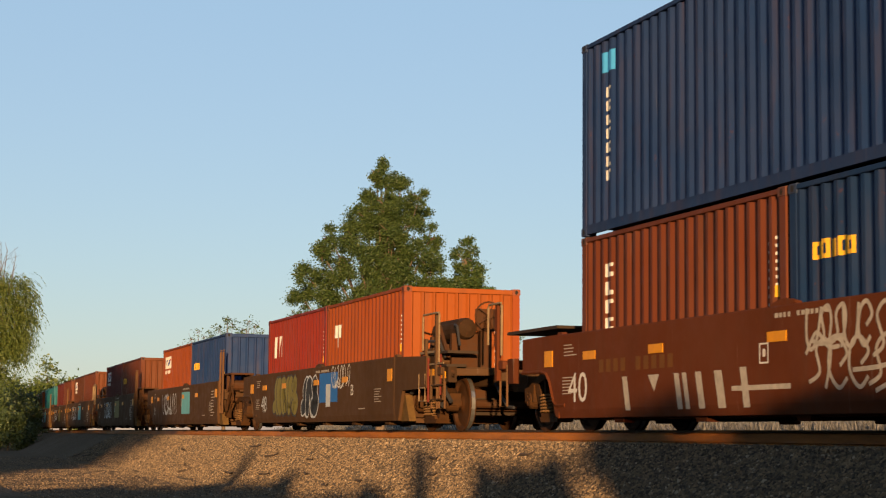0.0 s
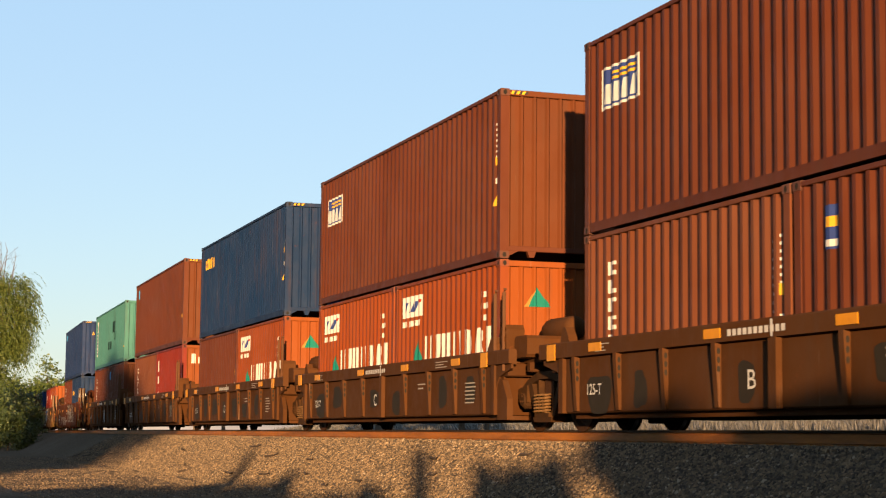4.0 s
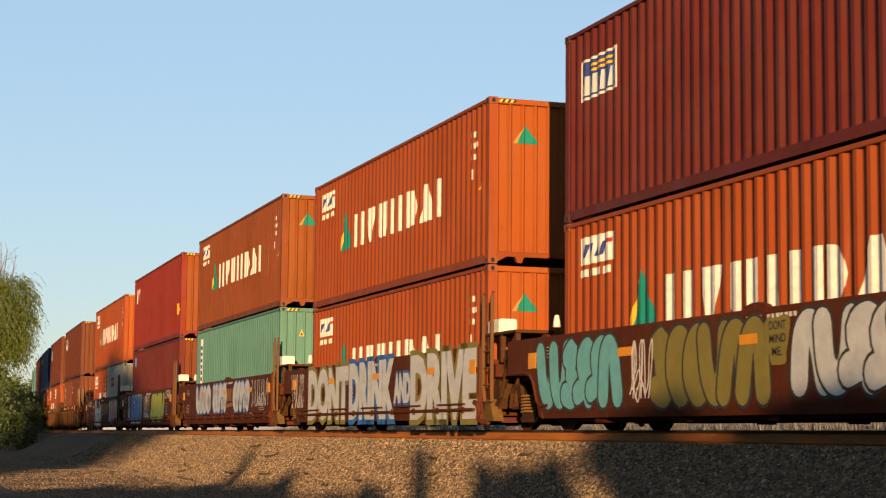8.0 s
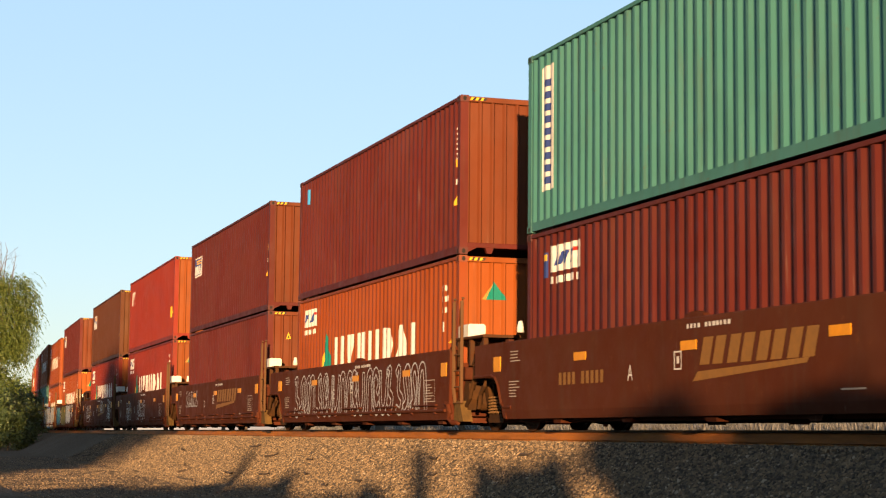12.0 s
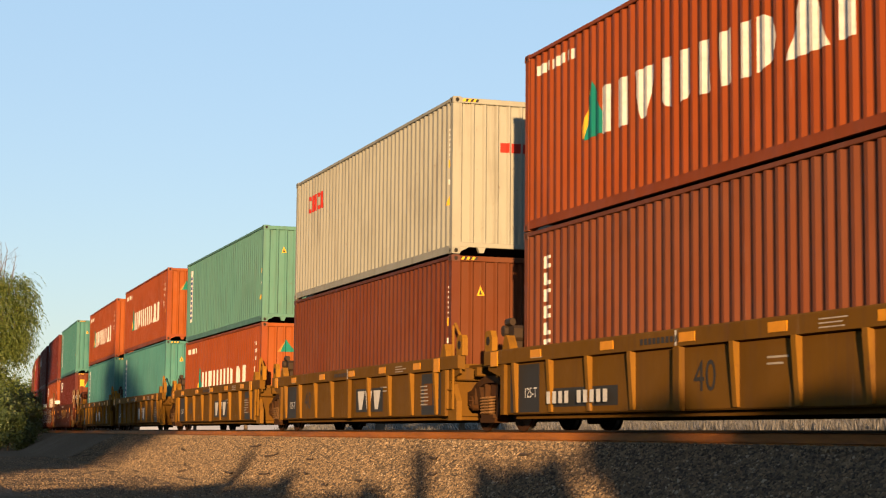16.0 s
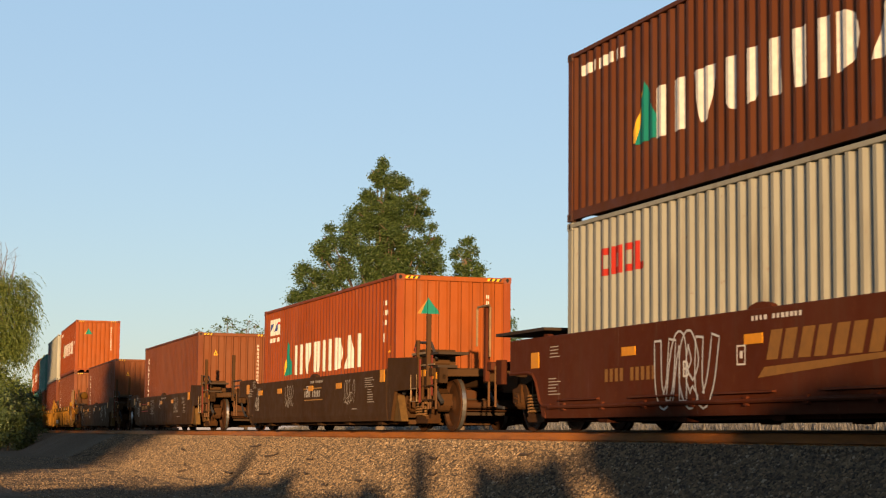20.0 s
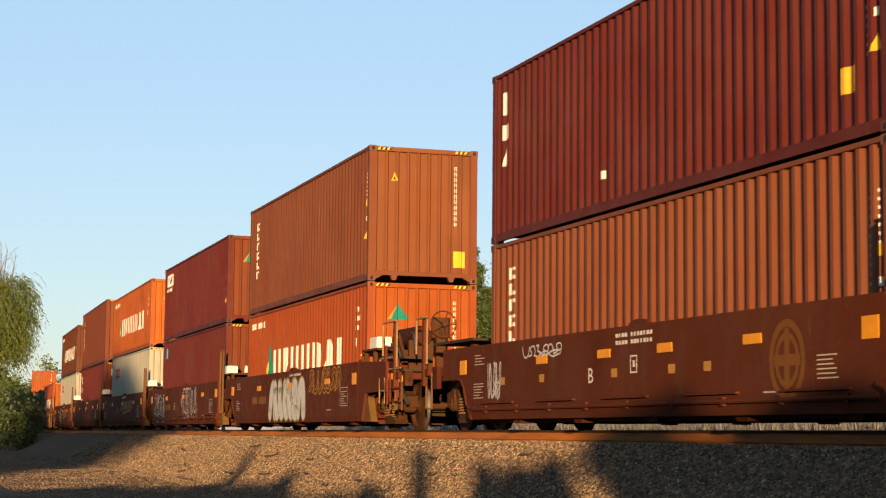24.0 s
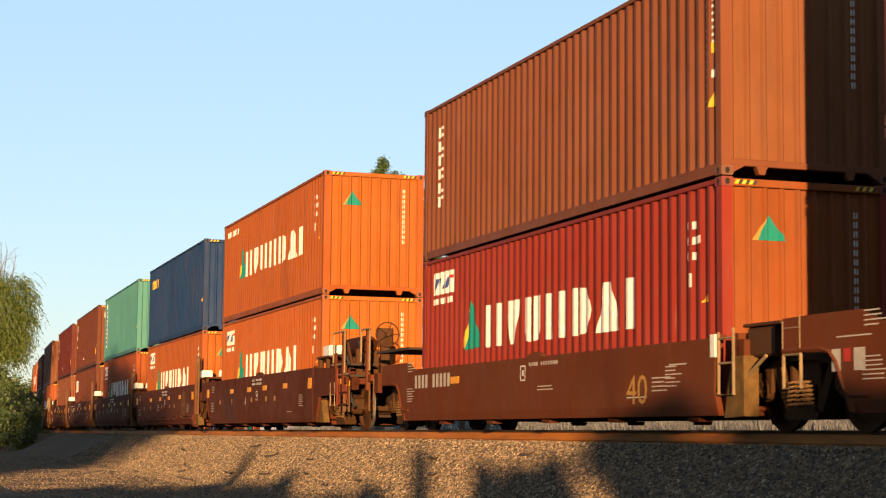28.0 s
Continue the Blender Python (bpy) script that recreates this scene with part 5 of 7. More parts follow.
def tree(name, label, height, spread, crown, leaves, leaf, mat, seed, lean=0.0, droop=0.0, low=0.15):
    """A tapered trunk with limbs and a crown of many small leaves gathered in uneven clumps.
    crown: clumps as (x, y, z, radius) in shares of spread and height."""
    rng = random.Random(seed)
    t = thing(name, label, "tree" if height > 5 else "shrub")
    wood = Shape()
    top = Vector((lean * height, 0, height * 0.86))
    spine = [Vector((top.x * (q / 6) ** 1.4 + rng.uniform(-1, 1) * height * 0.012, rng.uniform(-1, 1) * height * 0.012, top.z * q / 6)) for q in range(7)]
    spine[0].z = -0.5
    wood.tube(spine, height * 0.017, 8, 0, height * 0.004)
    clumps = []
    for cx, cy, cz, cr in crown:
        c = Vector((cx * spread, cy * spread, cz * height))
        r = cr * spread
        base = spine[max(1, min(5, int(6 * max(0.1, cz - 0.22))))]
        mid = (base + c) / 2 + Vector((0, 0, rng.uniform(-0.04, 0.06) * height))
        wood.tube([base, mid, c], height * 0.005, 5, 0, height * 0.0015)
        for _ in range(4):
            d = Vector((rng.gauss(0, 1), rng.gauss(0, 1), rng.gauss(0, 0.7))).normalized() * r * 0.8
            wood.tube([c, c + d * 0.6 + Vector((0, 0, rng.uniform(-0.1, 0.2) * r)), c + d], height * 0.0025, 4, 0, height * 0.001)
        for _ in range(9):
            d = Vector((rng.gauss(0, 1), rng.gauss(0, 1), rng.gauss(0, 0.85)))
            d = d.normalized() * (rng.random() ** 0.5) * r
            clumps.append((c + d, r * rng.uniform(0.28, 0.66)))
    part("trunk", wood.mesh("trunk", BARK), t)
    foliage = Shape()
    weights = [r * r for _, r in clumps]
    picks = rng.choices(range(len(clumps)), weights, k=leaves)
    for i in picks:
        c, r = clumps[i]
        d = Vector((rng.gauss(0, 0.42), rng.gauss(0, 0.42), rng.gauss(0, 0.38)))
        p = c + d * r
        if droop:
            p.z -= droop * r * (rng.random() ** 2) * 2.2
        a = Vector((rng.gauss(0, 1), rng.gauss(0, 1), rng.gauss(0, 0.6) - droop * 2.0)).normalized()
        b = a.cross(Vector((rng.gauss(0, 1), rng.gauss(0, 1), rng.gauss(0, 1)))).normalized()
        ln, wd = leaf * rng.uniform(0.7, 1.4), leaf * rng.uniform(0.2, 0.38)
        n = len(foliage.v)
        foliage.v += [tuple(p), tuple(p + a * ln * 0.5 + b * wd), tuple(p + a * ln), tuple(p + a * ln * 0.5 - b * wd)]
        foliage.f.append((n, n + 1, n + 2, n + 3))
    part("crown", foliage.mesh("crown", mat, clean=False), t)
    return t


def stand(ob, x, y, turn=0.0):
    ob.location, ob.rotation_euler = (x, y, ground_height(x, y) - 0.05), (0, 0, turn)
    return ob


def ray_place(angle, dist):
    """A place at that distance from the tripod, angle degrees to the right of the lens axis."""
    h = radians(-71.527 + angle)
    return math.sin(h) * dist, math.cos(h) * dist


# crown clumps are laid out across the line of sight: x in the tree's own space, in metres (x, height, radius)
GUM_CLUMPS = [(-0.3, 13.5, 0.5), (-0.45, 12.7, 0.7), (0.3, 12.7, 0.6), (0.8, 12.3, 0.65), (-0.75, 11.8, 0.7), (0.1, 11.6, 0.9), (1.0, 11.3, 0.9), (1.75, 11.7, 0.6), (2.0, 10.8, 0.75), (-1.0, 10.8, 0.9), (-0.2, 10.4, 1.1),
              (0.9, 10.1, 1.1), (2.2, 9.7, 0.8), (-1.6, 9.8, 0.9), (-2.8, 9.9, 0.7), (-3.2, 9.0, 0.9), (-2.2, 8.9, 1.0), (-1.0, 9.2, 1.1), (0.3, 8.9, 1.2), (1.5, 8.9, 1.1), (2.4, 8.5, 0.8), (-4.0, 8.0, 0.8), (-3.0, 7.8, 1.0),
              (-1.8, 7.8, 1.1), (-0.5, 7.6, 1.2), (0.8, 7.6, 1.2), (2.2, 7.4, 1.1), (3.3, 7.4, 0.9), (-4.3, 7.0, 0.9), (-3.0, 6.6, 1.1), (-1.2, 6.4, 1.3), (1.0, 6.2, 1.3), (2.8, 6.0, 1.2), (-4.0, 5.6, 1.0), (-2.4, 5.0, 1.3), (0.0, 4.8, 1.4), (2.0, 4.6, 1.3), (3.8, 5.2, 1.1)]
GUM = [(x / 11.6, 0.06 * (-1) ** i, z / 14.6, 0.88 * r / 11.6) for i, (x, z, r) in enumerate(GUM_CLUMPS)]
GUM += [(x / 11.6, y, z / 14.6, r / 11.6) for x, z, r in ((0.0, 11.2, 0.7), (0.3, 9.9, 0.9), (-0.4, 8.6, 0.9), (0.5, 7.6, 1.0), (-0.3, 6.8, 1.0)) for y in (-0.13, 0.13)]
gum = tree("gum_tree", "tall grey-green gum tree with a pointed open crown", 15.4, 11.6, GUM, 205000, 0.105, LEAF, 31)
stand(gum, *ray_place(-1.9, 90.0), radians(71.5))
SAPLING = [(0, 0, 0.95, 0.12), (0.03, 0, 0.90, 0.17), (-0.04, 0, 0.86, 0.2), (0.08, 0, 0.82, 0.22), (-0.10, 0.1, 0.76, 0.26), (0.12, 0, 0.74, 0.28), (0.2, 0, 0.66, 0.32), (-0.15, 0, 0.55, 0.34), (0.1, 0.1, 0.45, 0.36), (0.25, 0, 0.3, 0.36), (-0.2, 0, 0.3, 0.32)]
sap = tree("gum_tree", "slender young gum tree beside the tall one", 11.0, 3.2, SAPLING, 26000, 0.13, LEAF, 32)
stand(sap, *ray_place(0.72, 93.0), radians(71.5))
sap = tree("gum_tree", "low bushy gum sapling at the foot of the taller trees", 8.2, 3.2, SAPLING, 22000, 0.13, LEAF, 36)
stand(sap, *ray_place(1.45, 92.0), radians(71.5))
BARE = [(0.02, 0, 0.93, 0.12), (0.12, 0, 0.88, 0.14), (-0.12, 0, 0.86, 0.14), (0.26, 0, 0.80, 0.14), (-0.28, 0, 0.78, 0.16), (0.0, 0.1, 0.78, 0.2), (0.32, 0, 0.66, 0.2), (-0.32, 0, 0.64, 0.22), (0, 0, 0.6, 0.26), (0.2, 0, 0.5, 0.26), (-0.2, 0, 0.48, 0.26)]
for angle, dist, h, n, seed in ((-7.0, 170, 11.9, 2600, 41), (-6.3, 172, 12.0, 1300, 42), (-7.9, 168, 10.6, 700, 43)):
    b = tree("half_bare_tree", "thin half-bare tree far behind the train", h, 5.0, BARE, n, 0.19, LEAF, seed)
    stand(b, *ray_place(angle, dist), radians(71.5))
ROUND = [(0, 0, 0.8, 0.3), (0.25, 0, 0.7, 0.28), (-0.28, 0, 0.66, 0.28), (0.1, 0.2, 0.55, 0.3), (-0.1, -0.2, 0.45, 0.34), (0.35, 0, 0.4, 0.25), (-0.38, 0, 0.35, 0.26), (0, 0, 0.25, 0.36)]
for angle, dist, h, w, seed in ((-12.6, 235, 8.6, 8.0, 51), (-13.3, 230, 7.4, 7.0, 52), (-11.9, 240, 7.6, 6.0, 53), (-13.9, 225, 6.4, 7.0, 54)):
    b = tree("round_tree", "rounded dull green tree far beyond the curve", h, w, ROUND, 5000, 0.4, WILLOW, seed)
    stand(b, *ray_place(angle, dist), seed)


def weeping(name, label, height, clumps, strands, mat, seed):
    """A willow: limbs to each clump, and from every clump thin shoots that arch out and hang, hung with narrow leaves."""
    rng = random.Random(seed)
    t = thing(name, label, "tree")
    wood, foliage = Shape(), Shape()
    spine = [Vector((-0.6 + 0.1 * q, rng.uniform(-0.1, 0.1), height * 0.8 * q / 6)) for q in range(7)]
    spine[0].z = -0.5
    wood.tube(spine, 0.28, 8, 0, 0.06)
    for cx, cy, cz, r in clumps:
        c = Vector((cx, cy, cz))
        base = spine[max(1, min(5, int(6 * (cz / height - 0.25))))]
        wood.tube([base, (base + c) / 2 + Vector((0, 0, 0.3)), c], 0.08, 5, 0, 0.02)
        for _ in range(int(strands * r * r)):
            p = c + Vector((rng.gauss(0, 0.4), rng.gauss(0, 0.4), rng.gauss(0, 0.38))) * r
            a = rng.uniform(-1.5, 1.5) if rng.random() < 0.7 else rng.uniform(0, 6.283)
            ln, rise, drop = rng.uniform(0.5, 1.15), rng.uniform(0.2, 0.7), rng.uniform(0.6, 1.3)
            d = Vector((math.cos(a), math.sin(a), 0))
            for q in range(15):
                u = (q + rng.random()) / 15
                at = p + d * ln * u * 0.8 + Vector((0, 0, rise * u - drop * u * u)) * ln
                way = (d * 0.8 + Vector((0, 0, rise - 2 * drop * u)) + Vector((rng.gauss(0, 0.5), rng.gauss(0, 0.5), rng.gauss(0, 0.3) - 0.25))).normalized()
                side = way.cross(Vector((rng.gauss(0, 1), rng.gauss(0, 1), rng.gauss(0, 1)))).normalized()
                lf, wd = rng.uniform(0.10, 0.19), rng.uniform(0.012, 0.022)
                n = len(foliage.v)
                foliage.v += [tuple(at), tuple(at + way * lf * 0.5 + side * wd), tuple(at + way * lf), tuple(at + way * lf * 0.5 - side * wd)]
                foliage.f.append((n, n + 1, n + 2, n + 3))
    part("trunk", wood.mesh("trunk", BARK), t)
    part("crown", foliage.mesh("crown", mat, clean=False), t)
    return t


WEEP = [(-1.5, 0, 7.9, 1.2), (0.3, 0, 7.7, 0.85), (-0.5, 0.5, 7.0, 1.2), (1.5, 0, 7.7, 0.55), (1.8, 0, 7.1, 0.5), (1.0, 0, 6.9, 0.8), (1.3, 0.3, 6.3, 0.8), (1.65, 0, 6.2, 0.6), (0.0, 0, 5.9, 1.2), (1.4, 0, 5.4, 0.7), (0.8, 0, 5.3, 0.9),
        (1.1, -0.3, 4.6, 0.8), (0.2, 0, 4.3, 1.0), (1.4, 0, 4.8, 0.6), (-1.5, 0, 5.0, 1.5), (-1.5, 0, 6.5, 1.4), (0.4, 0, 3.4, 0.8), (-0.5, 0, 2.5, 1.1)]
weep = weeping("willow_tree", "drooping yellow-green willow leaning over the track side", 10.4, WEEP, 330, WILLOW, 61)
stand(weep, *ray_place(-14.55, 118.0), radians(71.5)).scale = (1.37, 1.37, 1.37)


def bare_top(ob):
    """Leafless shoots above the willow's crown."""
    rng = random.Random(62)
    for i in range(7):
        s = Shape()
        x, z = rng.uniform(-0.6, 1.2), 6.8
        top = Vector((x + rng.uniform(-0.2, 1.3), rng.uniform(-0.5, 0.5), rng.uniform(8.2, 10.6)))
        s.tube([(x, 0, z), ((x + top.x) / 2 - 0.1, 0, (z + top.z) / 2), top], 0.035, 4, 0, 0.008)
        for _ in range(6):
            q = rng.uniform(0.3, 0.95)
            b = Vector((x, 0, z)).lerp(top, q)
            s.tube([b, b + Vector((rng.uniform(-0.5, 0.7), rng.uniform(-0.3, 0.3), rng.uniform(0.1, 0.7)))], 0.012, 3, 0, 0.005)
        part("bare_branch", s.mesh("bare_branch", BARK, clean=False), ob)


bare_top(weep)
THICKET = [(0, 0, 0.75, 0.3), (0.3, 0, 0.6, 0.28), (-0.3, 0, 0.6, 0.28), (0.1, 0.2, 0.4, 0.35), (-0.2, -0.2, 0.4, 0.35), (0.35, 0, 0.25, 0.28), (-0.35, 0, 0.25, 0.28)]
for angle, dist, h, w, seed in ((-13.6, 122, 3.9, 3.6, 71), (-14.2, 112, 4.2, 4.0, 72), (-13.15, 136, 3.9, 3.2, 73), (-13.75, 105, 2.6, 2.8, 74), (-13.4, 128, 4.2, 3.4, 75)):
    b = tree("track_side_shrub", "dense dark green shrub beside the track", h, w, THICKET, 6000, 0.16, SHRUB, seed)
    stand(b, *ray_place(angle, dist), seed)


def hill():
    s = Shape()
    for i in range(41):
        a = radians(-71.5 - 26 + i * 1.3)
        h = 26 + 14 * noise.noise((i * 0.35, 2, 0)) + 20 * max(0, 1 - abs(i - 10) / 6)
        for d, z in ((2100, -3), (2200, h * 0.7), (2300, h), (2390, -3)):
            s.v.append((math.sin(a) * d, math.cos(a) * d, z))
    s.f = [(i * 4 + j, (i + 1) * 4 + j, (i + 1) * 4 + j + 1, i * 4 + j + 1) for i in range(40) for j in range(3)]
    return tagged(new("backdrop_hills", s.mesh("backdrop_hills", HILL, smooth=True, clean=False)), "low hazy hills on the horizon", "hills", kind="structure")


# distance haze is put into the hills' pale grey colour
HILL = plain_material("haze_tinted_hills", (0.34, 0.33, 0.33), 1.0, 0, 0.3, 0.01, 0, (0.25, 0.25, 0.25))
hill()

# unseen trees and shrubs, added behind the tripod to cast evening shadows on the embankment
SHADE = [(0, 0, 0.85, 0.2), (0.2, 0, 0.74, 0.26), (-0.22, 0.1, 0.72, 0.26), (0.05, 0.2, 0.6, 0.3), (-0.1, -0.2, 0.5, 0.32), (0.32, 0, 0.5, 0.24), (-0.34, 0, 0.45, 0.24), (0.1, 0, 0.3, 0.34), (-0.2, 0.1, 0.2, 0.3), (0.25, 0.1, 0.2, 0.3)]


def behind(side, back):
    """A place behind the tripod: metres to the left (-) or right of the sun's line, and back."""
    h = radians(-71.527)
    return math.sin(h) * -back + math.cos(h) * side, math.cos(h) * -back - math.sin(h) * side


shade_tree = tree("shade_tree", "unseen leafy evergreen tree added behind the tripod to cast shade", 12.6, 9.0, SHADE, 30000, 0.34, SHRUB, 81)
stand(shade_tree, *behind(-14.2, 22.0), 0.3)
for side, back, turn, size in ((-18.0, 24.0, 140, 0.93), (-22.5, 21.0, 60, 0.98), (-30.0, 24.0, 200, 1.35), (-33.0, 22.0, 290, 1.25), (-37.0, 24.0, 30, 1.0), (-43.0, 22.0, 100, 1.1)):
    x, y = behind(side, back)
    copy_thing(shade_tree, pose(x, y, ground_height(x, y) - 0.05, 0, 0, turn)).scale = (size, size, size)
HEDGE = [(-0.38 + 0.19 * i, 0.12 * (-1) ** (i + j), 0.10 + 0.19 * j, 0.155) for i in range(5) for j in range(5)]
shade_shrub = tree("shade_shrub", "unseen low dense leafy shrub added behind the tripod to cast shade", 4.2, 4.6, HEDGE, 60000, 0.24, SHRUB, 82)
stand(shade_shrub, *behind(4.75, 9.0), radians(71.5)).scale = (1.0, 1.0, 0.92)
for side, back, turn, size, tall in ((9.0, 9.5, 180, 1.0, 0.92), (13.4, 10.0, 0, 1.0, 0.95), (17.8, 9.5, 180, 1.0, 0.92), (1.3, 6.0, 0, 0.24, 0.76), (0.75, 6.4, 180, 0.14, 0.6), (2.95, 8.0, 180, 0.32, 0.72), (-0.05, 6.3, 90, 0.10, 0.9), (-4.05, 6.4, 90, 0.11, 1.06), (-1.6, 6.0, 180, 0.42, 0.72), (-3.4, 6.5, 0, 0.42, 0.84), (-5.4, 6.0, 180, 0.55, 0.82), (-8.0, 6.5, 0, 0.55, 0.78)):
    x, y = behind(side, back)
    copy_thing(shade_shrub, pose(x, y, ground_height(x, y) - 0.05, 0, 0, 71.5 + turn)).scale = (size, size, tall)

# ---- the train ----
BROWN, RUST, OCHRE = (0.050, 0.0150, 0.0045), (0.066, 0.0165, 0.0058), (0.090, 0.0275, 0.0105)
RUSSET = (0.082, 0.0235, 0.0088)
BURNT = (0.104, 0.0262, 0.0050)
MAROON, CRIMSON, SCARLET = (0.056, 0.0082, 0.0052), (0.112, 0.0115, 0.0055), (0.142, 0.029, 0.0046)
FLAME, JADE, SEA, TEAL = (0.166, 0.040, 0.0052), (0.050, 0.124, 0.104), (0.036, 0.121, 0.110), (0.008, 0.070, 0.080)
CREAM, INK, SLATE = (0.188, 0.189, 0.160), (0.0042, 0.0170, 0.053), (0.0072, 0.0205, 0.066)
WORDS = {BROWN: "brown", RUST: "rust-brown", RUSSET: "light rust-brown", BURNT: "dirty burnt-orange", OCHRE: "tan-brown", MAROON: "maroon", CRIMSON: "crimson red", SCARLET: "orange-red", FLAME: "bright orange", JADE: "pale green",
         TEAL: "teal green", SEA: "sea green", CREAM: "cream-coloured", INK: "dark blue", SLATE: "slate blue"}
PATTERN = {"peak": "with a green peak and white bars", "peak_wide": "with green peak and spaced bars", "flag": "with a small blue and yellow plate", "flag_plain": "with a faded plate",
           "box": "with small navy and white plates", "box_plain": "with a small white plate", "column": "with a column of white characters", "tag_column": "with a blue tag and white characters", "tag": "with a small blue tag",
           "strip": "with a white upright strip", "gold": "with yellow blocks", "red_word": "with red blocks", "slants": "with white slanted bars", "three": "with three white signs", "three_label": "with three white signs and yellow label", "slants_label": "with white slanted bars and yellow label", "none": "without emblems",
           "dark_block": "with a white strip and black patches", "gold_small": "with small yellow blocks", "dragon": "with a white sign", "flagpole": "with a small navy and yellow tag"}
T, S = TALL, STD
# (end of the load along the train, car style, lower load, upper load); a load is a list of (length, height, colour, side marks, end marks)
CARS = {
    "rust": ("smooth", (0.064, 0.0165, 0.0052), "rust-brown smooth-sided well car with orange reflectors"),
    "deep": ("smooth", (0.046, 0.0112, 0.0042), "dark red-brown smooth-sided well car with yellow reflectors"),
    "black": ("smooth", (0.033, 0.0160, 0.0058), "grimy black-brown smooth-sided well car"),
    "ribbed": ("ribbed", (0.046, 0.0175, 0.0050), "weathered brown well car with upright side ribs"),
    "yellow": ("ribbed", (0.080, 0.0375, 0.0036), "dirty ochre-yellow well car with upright side ribs"),
    "plain": ("smooth", (0.064, 0.0165, 0.0052), "rust-brown low-sided well car with pale end ladders"),
    "grime": ("smooth", (0.044, 0.0225, 0.0100), "grimy grey-brown smooth-sided well car covered in faded paint"),
}


def C(colour, mark="none", end="none", h=T, ln=LONG):
    return (ln, h, colour, mark, end)


